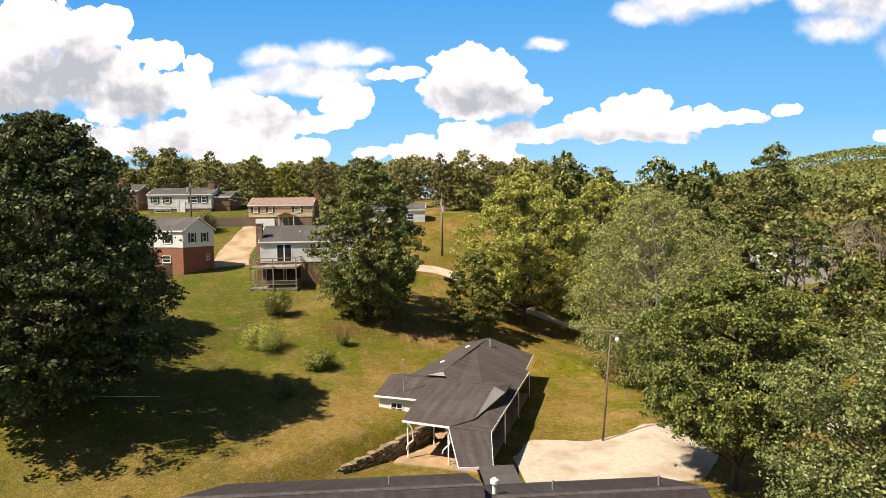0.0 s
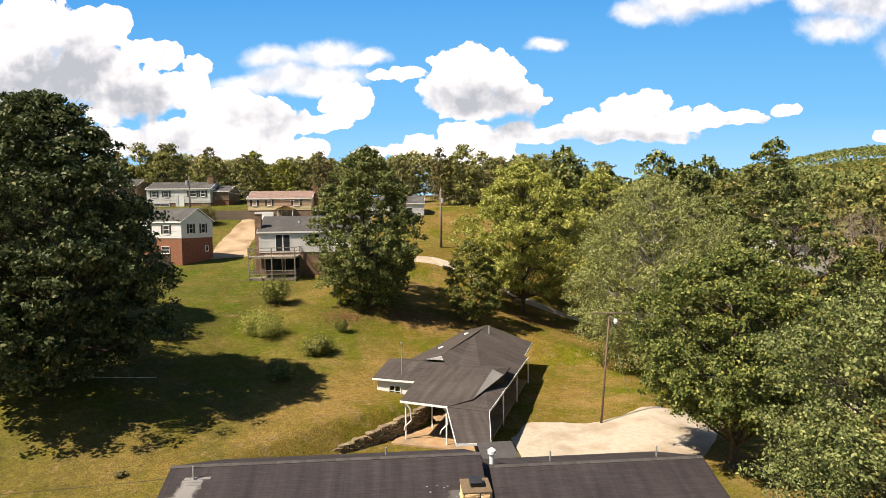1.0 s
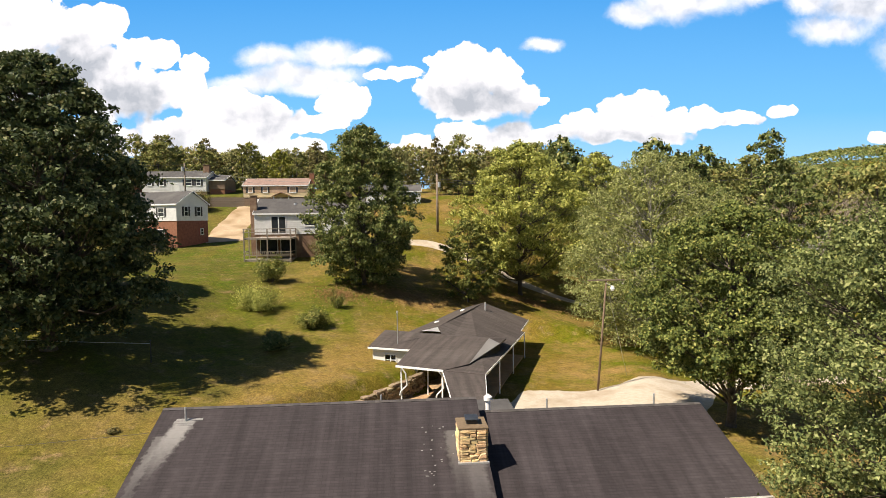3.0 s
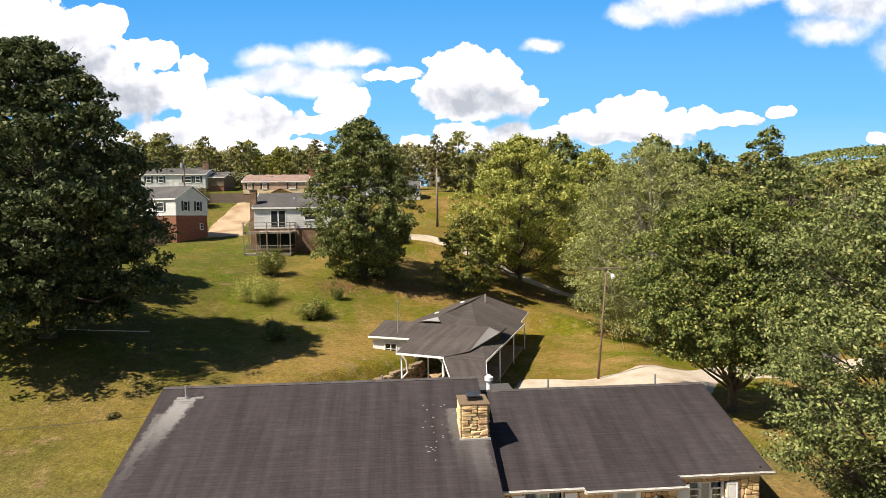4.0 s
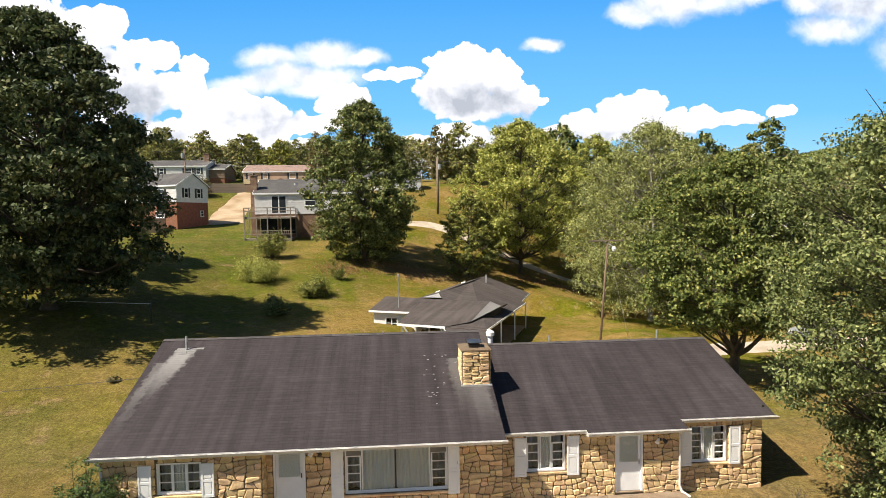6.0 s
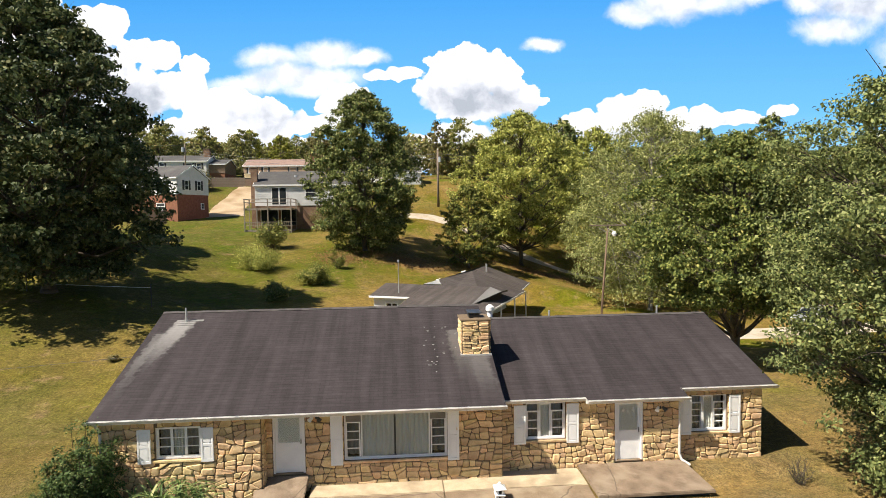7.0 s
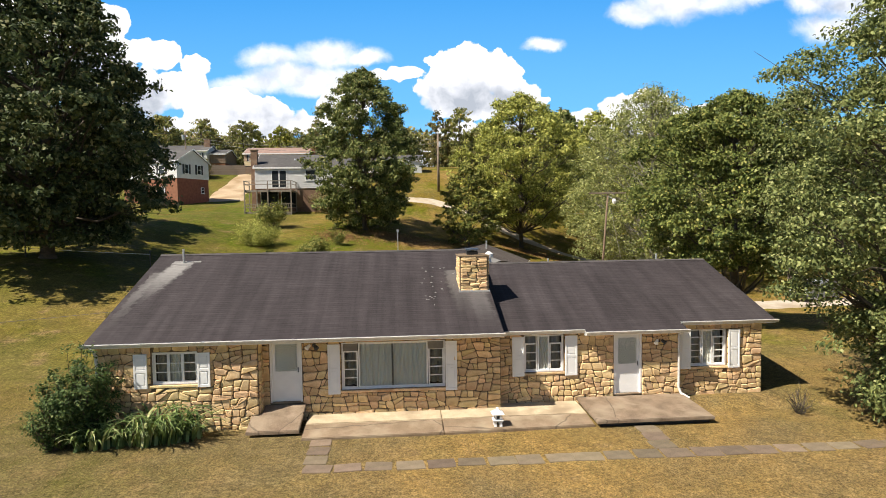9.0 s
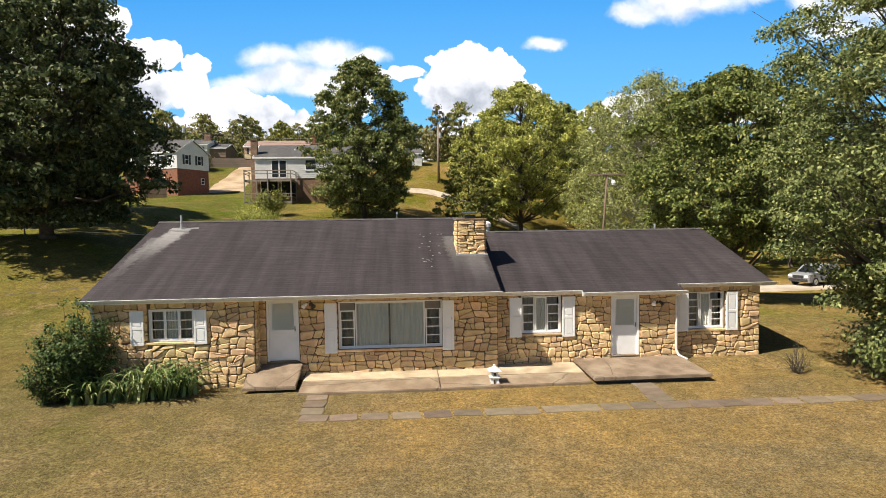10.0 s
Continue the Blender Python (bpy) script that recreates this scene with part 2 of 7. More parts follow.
M_SHINGLE_L = shingle_material("dark_shingles_streaked", (0.039, 0.032, 0.034), (0.044, 0.037, 0.039), (0.049, 0.0415, 0.044))
add_stain(M_SHINGLE_L, -12.2, -11.3, 4.95, 1.6, 0.24, (0.26, 0.25, 0.24), 0.95)
add_stain(M_SHINGLE_L, -12.7, -12.3, 4.2, -0.4, 0.02, (0.17, 0.16, 0.155), 0.6)
add_stain(M_SHINGLE_L, -1.6, -0.9, 3.9, 0.2, -0.05, (0.20, 0.19, 0.18), 0.45)
add_stain(M_SHINGLE_L, -0.95, -0.15, 2.25, -0.4, -0.06, (0.18, 0.17, 0.165), 0.45)
L_DARK = leaf_material("green_oak_leaf", (0.048, 0.070, 0.021), (0.232, 0.268, 0.082), (0.44, 0.40, 0.16))
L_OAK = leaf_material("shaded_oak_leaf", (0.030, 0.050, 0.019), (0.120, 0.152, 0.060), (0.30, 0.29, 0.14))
L_MID = leaf_material("maple_leaf", (0.072, 0.098, 0.024), (0.262, 0.272, 0.068), (0.44, 0.36, 0.11))
L_LIGHT = leaf_material("light_leaf", (0.130, 0.155, 0.034), (0.470, 0.480, 0.115), (0.62, 0.57, 0.18))
L_DRY = leaf_material("dry_leaf", (0.13, 0.12, 0.045), (0.24, 0.21, 0.09), (0.34, 0.25, 0.10))
L_GUM = leaf_material("gum_leaf", (0.044, 0.066, 0.022), (0.250, 0.285, 0.095), (0.42, 0.42, 0.18))
L_YELLOW = leaf_material("yellowing_leaf", (0.15, 0.17, 0.03), (0.36, 0.36, 0.07), (0.46, 0.38, 0.09))

# ---- mesh helpers ----


def mesh_ob(name, bm, mat, smooth=False):
    me = bpy.data.meshes.new(name)
    bm.to_mesh(me)
    bm.free()
    for m in (mat if isinstance(mat, (list, tuple)) else [mat]):
        me.materials.append(m)
    if smooth:
        for p in me.polygons:
            p.use_smooth = True
    return new(name, me)


def part(name, bm, mat, parent, label="", smooth=False):
    ob = mesh_ob(name, bm, mat, smooth)
    ob.parent = parent
    if label:
        ob["label"] = label
    return ob


def thing(name, label, category, at=(0, 0, 0), turn=0.0, group="", kind=""):
    e = new(name)
    e.empty_display_size = 0.2
    e.matrix_world = pose(*at, 0, 0, turn)
    return tagged(e, label, category, group, kind)


def box(bm, x0, x1, y0, y1, z0, z1, bevel=0.0):
    b2 = bmesh.new() if bevel else bm
    v = [b2.verts.new(p) for p in ((x0, y0, z0), (x1, y0, z0), (x1, y1, z0), (x0, y1, z0), (x0, y0, z1), (x1, y0, z1), (x1, y1, z1), (x0, y1, z1))]
    for f in ((3, 2, 1, 0), (4, 5, 6, 7), (0, 1, 5, 4), (1, 2, 6, 5), (2, 3, 7, 6), (3, 0, 4, 7)):
        b2.faces.new([v[i] for i in f])
    if bevel:
        bmesh.ops.bevel(b2, geom=b2.edges[:], offset=bevel, segments=1, affect="EDGES")
        tmp = bpy.data.meshes.new("tmp")
        b2.to_mesh(tmp)
        b2.free()
        bm.from_mesh(tmp)
        bpy.data.meshes.remove(tmp)
    return bm


def boxes(*spans, bevel=0.0):
    bm = bmesh.new()
    for s in spans:
        box(bm, *s, bevel=bevel)
    return bm


def tube(bm, p, q, r0, r1=None, n=10, cap=True):
    """A tapered round bar from p to q."""
    r1 = r0 if r1 is None else r1
    p, q = Vector(p), Vector(q)
    d = (q - p).normalized()
    a = d.orthogonal().normalized()
    b = d.cross(a)
    r = []
    for c, s in ((p, r0), (q, r1)):
        r.append([bm.verts.new(c + (a * math.cos(6.28318 * i / n) + b * math.sin(6.28318 * i / n)) * s) for i in range(n)])
    for i in range(n):
        bm.faces.new((r[0][i], r[0][(i + 1) % n], r[1][(i + 1) % n], r[1][i]))
    if cap:
        bm.faces.new(r[0][::-1])
        bm.faces.new(r[1])
    return bm


def slab(bm, corners, thick):
    """A plate: its top has the corners given (anticlockwise from above), its underside lies `thick` below."""
    t = [bm.verts.new(c) for c in corners]
    u = [bm.verts.new((c[0], c[1], c[2] - thick)) for c in corners]
    bm.faces.new(t)
    bm.faces.new(u[::-1])
    k = len(t)
    for i in range(k):
        bm.faces.new((t[i], u[i], u[(i + 1) % k], t[(i + 1) % k]))
    return bm


def smooth01(t):
    t = min(1.0, max(0.0, t))
    return t * t * (3 - 2 * t)


# ---- ground ----
G_O, G_A = Vector((2.4, 18.5, 0)), radians(-23)
G_U, G_V = Vector((math.cos(G_A), math.sin(G_A), 0)), Vector((-math.sin(G_A), math.cos(G_A), 0))


def slope_h(y):
    """Height of the hillside behind the house along its middle."""
    k = ((-60, -0.6), (0, -0.22), (7, 0.0), (14, 1.1), (20, 1.9), (27, 2.1), (33, 2.7), (39, 3.9), (48, 5.4), (59, 7.0), (70, 8.6), (77, 9.6), (85, 11.2), (97, 15.1), (110, 17.2), (150, 21), (300, 27), (3000, 31))
    for (a, p), (b, q) in zip(k, k[1:]):
        if y <= b:
            return p + (q - p) * smooth01((y - a) / (b - a)) * 0.35 + (q - p) * (y - a) / (b - a) * 0.65
    return k[-1][1]


def ground_z(x, y):
    c = 4 + max(0, y - 45) * 0.35
    w = 1 - smooth01(((x - c) / 18 + 1) / 2)
    z = slope_h(y)
    if y > 0:
        z = z * w + (0.05 + max(0, min(y - 62, 60)) * 0.22) * (1 - w)
    if x < -15 and y > 0:
        z += min(1.0, (-15 - x) / 25) * min(y, 30) * 0.015
    z += 1.9 * smooth01((-16 - x) / 12) * smooth01((y - 9) / 14) * (1 - smooth01((y - 38) / 26))
    z -= 1.2 * smooth01((x - 15) / 8) * smooth01((y - 14) / 9) * (1 - smooth01((y - 45) / 20))
    d = Vector((x, y, 0)) - G_O
    u, v = d.dot(G_U), d.dot(G_V)
    s = (u + 9.8) * 0.87 - (v + 4.05) * 0.494
    if v > 3.4:
        s = min(max(s, u + 6.4), 6.0)
    k = smooth01(s / 0.7 + 0.5) * smooth01((11 - u) / 6) * smooth01((v + 11) / 2.2) * smooth01((29 - v) / 2.2)
    pad_z = -0.10 - 0.035 * max(0, v)
    z = z * (1 - k) + pad_z * k
    z += 2.4 * math.exp(-(((x - 6) / 13) ** 2 + ((y - 72) / 9) ** 2))
    z += 98 * math.exp(-(((x - 800) / 330) ** 2 + ((y - 900) / 260) ** 2))
    z += 0.06 * noise.noise((x * 0.15, y * 0.15, 3.0)) * min(1, abs(y) / 6 + 0.2)
    return z


def axis(lo, hi, fine0, fine1, step):
    a = list(np.arange(fine0, fine1 + 1e-6, step))
    s, p = step, fine1
    while p < hi:
        s *= 1.22
        p += s
        a.append(min(p, hi))
    s, p = step, fine0
    while p > lo:
        s *= 1.22
        p -= s
        a.insert(0, max(p, lo))
    return a


def grid_sheet(name, xs, ys, zf, mat, lift=0.0):
    vs = [(x, y, zf(x, y) + lift) for y in ys for x in xs]
    k = len(xs)
    fs = [(j * k + i, j * k + i + 1, (j + 1) * k + i + 1, (j + 1) * k + i) for j in range(len(ys) - 1) for i in range(k - 1)]
    me = bpy.data.meshes.new(name)
    me.from_pydata(vs, [], fs)
    me.materials.append(mat)
    for p in me.polygons:
        p.use_smooth = True
    return new(name, me)


def grass_material():
    m = material("lawn", (0.126, 0.094, 0.042), (0.198, 0.148, 0.074), 3.4, 0.95, 34, 0.60, 0.9, spec=0.08)
    n, l = m.node_tree.nodes, m.node_tree.links
    b = n["Principled BSDF"]
    src = b.inputs["Base Color"].links[0].from_socket
    tc = n.new("ShaderNodeTexCoord")

    def layer(src, scale, lo, hi, colour, detail=9, only=None):
        no = n.new("ShaderNodeTexNoise")
        no.inputs["Scale"].default_value = scale
        no.inputs["Detail"].default_value = detail
        no.inputs["Roughness"].default_value = 0.72
        l.new(tc.outputs["Object"], no.inputs["Vector"])
        r = n.new("ShaderNodeMapRange")
        r.inputs[1].default_value, r.inputs[2].default_value = lo, hi
        l.new(no.outputs[0], r.inputs[0])
        x = n.new("ShaderNodeMix")
        x.data_type = "RGBA"
        fac = r.outputs[0]
        if only:
            mu = n.new("ShaderNodeMath")
            mu.operation = "MULTIPLY"
            l.new(fac, mu.inputs[0])
            l.new(only, mu.inputs[1])
            fac = mu.outputs[0]
        l.new(fac, x.inputs[0])
        l.new(src, x.inputs[6])
        x.inputs[7].default_value = (*colour, 1)
        return x.outputs[2]

    # the mown slope behind the house is greener than the sunburnt front lawn
    sp = n.new("ShaderNodeSeparateXYZ")
    l.new(tc.outputs["Object"], sp.inputs[0])
    wv = n.new("ShaderNodeTexNoise")
    wv.inputs["Scale"].default_value = 0.12
    wv.inputs["Detail"].default_value = 5
    l.new(tc.outputs["Object"], wv.inputs["Vector"])
    sh = n.new("ShaderNodeMath")
    sh.operation = "MULTIPLY_ADD"
    sh.inputs[1].default_value = 34
    l.new(wv.outputs[0], sh.inputs[0])
    l.new(sp.outputs[1], sh.inputs[2])
    bk = n.new("ShaderNodeMapRange")
    bk.inputs[1].default_value, bk.inputs[2].default_value = 15, 34
    l.new(sh.outputs[0], bk.inputs[0])
    gx = n.new("ShaderNodeMix")
    gx.data_type = "RGBA"
    l.new(bk.outputs[0], gx.inputs[0])
    l.new(src, gx.inputs[6])
    gx.inputs[7].default_value = (0.155, 0.112, 0.020, 1)
    src = gx.outputs[2]
    # green keeps on the shaded west side, the east side is burnt
    west = n.new("ShaderNodeMath")
    west.operation = "MULTIPLY_ADD"
    west.inputs[1].default_value = 22
    l.new(wv.outputs[0], west.inputs[0])
    l.new(sp.outputs[0], west.inputs[2])
    wm = n.new("ShaderNodeMapRange")
    wm.inputs[1].default_value, wm.inputs[2].default_value = 8, -5
    wm.inputs[3].default_value, wm.inputs[4].default_value = 0.0, 0.92
    l.new(west.outputs[0], wm.inputs[0])
    src = layer(src, 0.45, 0.52, 0.70, (0.112, 0.098, 0.030))
    src = layer(src, 0.08, 0.44, 0.58, (0.092, 0.108, 0.005), 9, bk.outputs[0])
    both = n.new("ShaderNodeMath")
    both.operation = "MULTIPLY"
    l.new(wm.outputs[0], both.inputs[0])
    hi = n.new("ShaderNodeMapRange")
    hi.inputs[1].default_value, hi.inputs[2].default_value = 40, 62
    l.new(sh.outputs[0], hi.inputs[0])
    l.new(hi.outputs[0], both.inputs[1])
    src = layer(src, 0.30, 0.34, 0.58, (0.060, 0.106, 0.003), 9, both.outputs[0])
    # olive patches in the west, darkened further for tree shade and corner falloff
    src = layer(src, 0.20, 0.36, 0.60, (0.088, 0.082, 0.018), 9, wm.outputs[0])
    em = n.new("ShaderNodeMapRange")
    em.inputs[1].default_value, em.inputs[2].default_value = -8, 10
    em.inputs[3].default_value, em.inputs[4].default_value = 0.30, 1.0
    l.new(west.outputs[0], em.inputs[0])
    src = layer(src, 0.11, 0.46, 0.62, (0.255, 0.164, 0.056), 9, em.outputs[0])
    src = layer(src, 0.9, 0.54, 0.70, (0.215, 0.148, 0.070), 9)
    # tufts: light and dark at three sizes, whatever the colour
    for scale, lo, hi in ((2.2, 0.86, 1.13), (8.0, 0.76, 1.22), (22.0, 0.60, 1.36)):
        no = n.new("ShaderNodeTexNoise")
        no.inputs["Scale"].default_value = scale
        no.inputs["Detail"].default_value = 3
        l.new(tc.outputs["Object"], no.inputs["Vector"])
        r = n.new("ShaderNodeMapRange")
        for q, val in enumerate((0.36, 0.64, lo, hi)):
            r.inputs[q + 1].default_value = val
        l.new(no.outputs[0], r.inputs[0])
        x = n.new("ShaderNodeMix")
        x.data_type, x.blend_type = "RGBA", "MULTIPLY"
        x.inputs[0].default_value = 1.0
        l.new(src, x.inputs[6])
        l.new(r.outputs[0], x.inputs[7])
        src = x.outputs[2]
    l.new(src, b.inputs["Base Color"])
    return m


M_GRASS = grass_material()
ground = grid_sheet("ground", axis(-2500, 2500, -45, 45, 0.75), axis(-1200, 3500, -22, 85, 0.75), ground_z, M_GRASS)
tagged(ground, "sunburnt green and tan lawn on a sloping hillside", "ground", kind="structure")

# ---- the stone house ----
house = thing("stone_house", "long single-storey sandstone ranch house with dark shingle roof", "house")
EAVE_A, RIDGE_Y, RIDGE_A, RIDGE_B = -0.48, 5.76, 4.96, 4.36
SL_A, SL_B = 0.378, 0.362
X_L, X_M, X_R = -12.9, -0.02, 9.92
# front faces of the wall's four stretches, and the gables' inner lines
Y_1, Y_2, Y_3, Y_4 = -0.30, 0.22, 0.62, 0.85
W_T = 0.28


def wall_openings(spec):
    """Pieces (x0, x1, z0, z1) of a wall stretch left over round its openings."""
    x0, x1, z0, z1, holes = spec
    out, x = [], x0
    for a, b, c, d in sorted(holes):
        if a > x:
            out.append((x, a, z0, z1))
        if c > z0:
            out.append((a, b, z0, c))
        if d < z1:
            out.append((a, b, d, z1))
        x = b
    if x < x1:
        out.append((x, x1, z0, z1))
    return out


WIN_1 = (-10.98, -9.60, 1.26, 2.28)
DOOR_1 = (-7.52, -6.50, 0.38, 2.46)
WIN_2 = (-5.24, -1.86, 0.74, 2.30)
WIN_3 = (0.86, 2.24, 1.00, 2.28)
DOOR_2 = (3.98, 4.97, 0.12, 2.26)
WIN_4 = (6.82, 8.16, 0.95, 2.26)
STRETCHES = (
    ("left", Y_1, (-12.62, -7.76, -0.45, 2.52, [WIN_1])),
    ("middle", Y_2, (-7.76, -0.02, -0.45, 2.66, [DOOR_1, WIN_2])),
    ("porch", Y_3, (-0.02, 6.34, -0.45, 2.44, [WIN_3, DOOR_2])),
    ("right", Y_4, (6.34, 9.44, -0.45, 2.48, [WIN_4])),
)
walls = []
for nm, y, spec in STRETCHES:
    walls.append(part("front_wall", boxes(*[(a, b, y, y + W_T, c, d) for a, b, c, d in wall_openings(spec)]), M_MORTAR, house, "sandstone rubble front wall with recessed joints"))
# side, rear and return walls
BACK_L, BACK_R = 11.9, 10.0


def prism_wall(x0, x1, y0, y1, z0, zy):
    """A gable wall between x0 and x1 whose top follows zy(y) over y0, the ridge and y1."""
    bm = bmesh.new()
    prof = [(y0, z0), (y1, z0), (y1, zy(y1)), (RIDGE_Y, zy(RIDGE_Y)), (y0, zy(y0))]
    a = [bm.verts.new((x0, y, z)) for y, z in prof]
    b = [bm.verts.new((x1, y, z)) for y, z in prof]
    bm.faces.new(a[::-1])
    bm.faces.new(b)
    for i in range(5):
        bm.faces.new((a[i], a[(i + 1) % 5], b[(i + 1) % 5], b[i]))
    return bm


def roof_a(y):
    return RIDGE_A - SL_A * abs(y - RIDGE_Y) - 0.16


def roof_b(y):
    return RIDGE_B - SL_B * abs(y - RIDGE_Y) - 0.16


part("gable_wall", prism_wall(-12.62, -12.34, Y_1 + W_T, BACK_L, -0.45, roof_a), M_MORTAR, house)
part("gable_wall", prism_wall(9.16, 9.44, Y_4 + W_T, BACK_R, -0.45, roof_b), M_MORTAR, house)
part("gable_wall", prism_wall(-0.30, -0.02, Y_2 + W_T, BACK_L, -0.45, roof_a), M_MORTAR, house)
part("rear_wall", boxes((-12.34, -0.30, BACK_L - 0.25, BACK_L, -0.45, 2.48)), M_STONE, house)
part("rear_wall", boxes((-0.02, 9.16, BACK_R - 0.25, BACK_R, -0.45, 2.62)), M_STONE, house)
part("return_wall", boxes((-8.02, -7.764, Y_1 + W_T, Y_2, -0.45, 2.5)), M_MORTAR, house)
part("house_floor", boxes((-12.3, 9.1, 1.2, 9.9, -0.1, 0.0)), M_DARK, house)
part("attic_ceiling", boxes((-12.3, -0.35, 0.6, 11.6, 2.42, 2.46)), M_WHITE, house)
part("attic_ceiling", boxes((0.0, 9.1, 1.2, 9.7, 2.40, 2.44)), M_WHITE, house)


def stone_mesh(poly, depth, rng):
    """One roughly dressed stone: an outline in the wall's plane (x, z), bulging a little towards -y."""
    cx, cz = sum(p[0] for p in poly) / len(poly), sum(p[1] for p in poly) / len(poly)
    k = len(poly)
    d = depth * rng.uniform(0.6, 1.4)
    vs = [(x - cx, 0.03, z - cz) for x, z in poly]
    vs += [((x - cx) * 0.985, -d * rng.uniform(0.5, 0.85), (z - cz) * 0.985) for x, z in poly]
    vs += [((x - cx) * 0.80, -d * rng.uniform(0.85, 1.25), (z - cz) * 0.78) for x, z in poly]
    fs = []
    for r in (0, 1):
        for i in range(k):
            j = (i + 1) % k
            fs.append((r * k + i, r * k + j, (r + 1) * k + j, (r + 1) * k + i))
    fs.append(tuple(range(2 * k, 3 * k)))
    me = bpy.data.meshes.new("stone")
    me.from_pydata(vs, [], fs)
    me.materials.append(M_STONE)
    return me, cx, cz


def clip_poly(poly, axis_i, limit, keep_less):
    out = []
    for p, q in zip(poly, poly[1:] + poly[:1]):
        a_in = (p[axis_i] <= limit) == keep_less or p[axis_i] == limit
        b_in = (q[axis_i] <= limit) == keep_less or q[axis_i] == limit
        if a_in:
            out.append(p)
        if a_in != b_in:
            f = (limit - p[axis_i]) / (q[axis_i] - p[axis_i])
            out.append((p[0] + (q[0] - p[0]) * f, p[1] + (q[1] - p[1]) * f))
    return out


def poly_area(p):
    return abs(sum(a[0] * b[1] - b[0] * a[1] for a, b in zip(p, p[1:] + p[:1]))) / 2


def outside(poly, holes):
    """The larger part of a stone that lies outside every opening, or nothing."""
    for a, b, c, d in holes:
        xs, zs = [p[0] for p in poly], [p[1] for p in poly]
        if max(xs) <= a or min(xs) >= b or max(zs) <= c or min(zs) >= d:
            continue
        best = max((clip_poly(poly, 0, a, True), clip_poly(poly, 0, b, False), clip_poly(poly, 1, c, True), clip_poly(poly, 1, d, False)), key=lambda p: poly_area(p) if len(p) > 2 else 0)
        if len(best) < 3 or poly_area(best) < 0.006:
            return None
        poly = best
    return poly


def split(poly, target, rng, out, slant, aspect):
    """Cuts an outline again and again with slightly slanting joints, until its pieces are of a stone's size."""
    area = poly_area(poly)
    if area < target * rng.choice((0.55, 0.9, 1.2, 1.7)):
        out.append(poly)
        return
    xs, zs = [p[0] for p in poly], [p[1] for p in poly]
    w, h = max(xs) - min(xs), max(zs) - min(zs)
    upright = w / h > aspect * rng.uniform(0.8, 1.35)
    lean = math.radians(rng.gauss(0, 7) + rng.choice((0, 0, 0, 0, 0, 0, -20, 20))) * slant
    nx, nz = (math.cos(lean), math.sin(lean)) if upright else (-math.sin(lean), math.cos(lean))
    f = rng.uniform(0.34, 0.66)
    cx, cz = min(xs) + w * (f if upright else 0.5), min(zs) + h * (0.5 if upright else f)
    halves = ([], [])
    for (ax, az), (bx, bz) in zip(poly, poly[1:] + poly[:1]):
        da, db = (ax - cx) * nx + (az - cz) * nz, (bx - cx) * nx + (bz - cz) * nz
        halves[da > 0].append((ax, az))
        if (da > 0) != (db > 0):
            t = da / (da - db)
            p = (ax + (bx - ax) * t, az + (bz - az) * t)
            halves[0].append(p)
            halves[1].append(p)
    for part_ in halves:
        if len(part_) > 2 and poly_area(part_) > 0.010:
            split(part_, target, rng, out, slant, aspect)


def cells(x0, x1, z0, z1, w, h, rng, slant):
    """Outlines of uneven stones that fill a rectangle: staggered blocks with shaken corners, each broken up into stones."""
    bw, bh, aspect = w * 2.6, h * 2.3, w / h
    rows = max(1, round((z1 - z0) / bh))
    out = []
    joints = [[] for _ in range(rows)]
    for j in range(rows):
        x = x0 - rng.uniform(0, bw * 0.6)
        while x < x1:
            x += bw * rng.uniform(0.7, 1.3)
            joints[j].append(x)
    seed = rng.uniform(0, 50)

    def bed(j, x):
        return z0 if j == 0 else z1 if j == rows else z0 + (z1 - z0) * j / rows + bh * 0.30 * noise.noise((x * 1.7, j * 5.1 + seed, 0.5))

    for j in range(rows):
        a, la = x0, 0.0
        for x in joints[j]:
            b = min(x, x1)
            if b >= x1 - 0.12:
                b = x1
            lb = 0.0 if b == x1 else rng.uniform(-0.10, 0.10)
            if b - a > 0.02:
                m = (a + b) / 2
                split([(a - la, bed(j, a - la)), (m, bed(j, m)), (b - lb, bed(j, b - lb)), (b + lb, bed(j + 1, b + lb)), (m, bed(j + 1, m)), (a + la, bed(j + 1, a + la))], w * h, rng, out, slant, aspect)
            a, la = b, lb
            if b == x1:
                break
    return out


def lay_stones(parent, rect, y, rng, name="stone", holes=(), gap=0.0095, place=None, size=0.345, high=0.245, depth=0.045, slant=1.0):
    """Rubble of uneven, many-sided stones over a rectangle, cut round the openings."""
    x0, x1, z0, z1 = rect
    for p in cells(x0, x1, z0, z1, size, high, rng, slant):
        p = outside(p, holes) if holes else p
        if not p:
            continue
        cx, cz = sum(q[0] for q in p) / len(p), sum(q[1] for q in p) / len(p)
        q2 = []
        for qx, qz in p:
            L = max(0.05, math.hypot(qx - cx, qz - cz))
            f = max(0.5, 1 - gap * 1.35 / L * rng.uniform(0.7, 1.5))
            q2.append((cx + (qx - cx) * f, cz + (qz - cz) * f))
        worn = []
        for a, b, c in zip(q2[-1:] + q2[:-1], q2, q2[1:] + q2[:1]):
            f, g = rng.uniform(0.06, 0.22), rng.uniform(0.06, 0.22)
            worn += [(b[0] + (a[0] - b[0]) * f, b[1] + (a[1] - b[1]) * f), (b[0] + (c[0] - b[0]) * g, b[1] + (c[1] - b[1]) * g)]
        me, sx, sz = stone_mesh(worn, depth, rng)
        ob = new(name, me)
        ob.parent = parent
        ob.matrix_local = place(sx, sz) if place else pose(sx, y, sz)


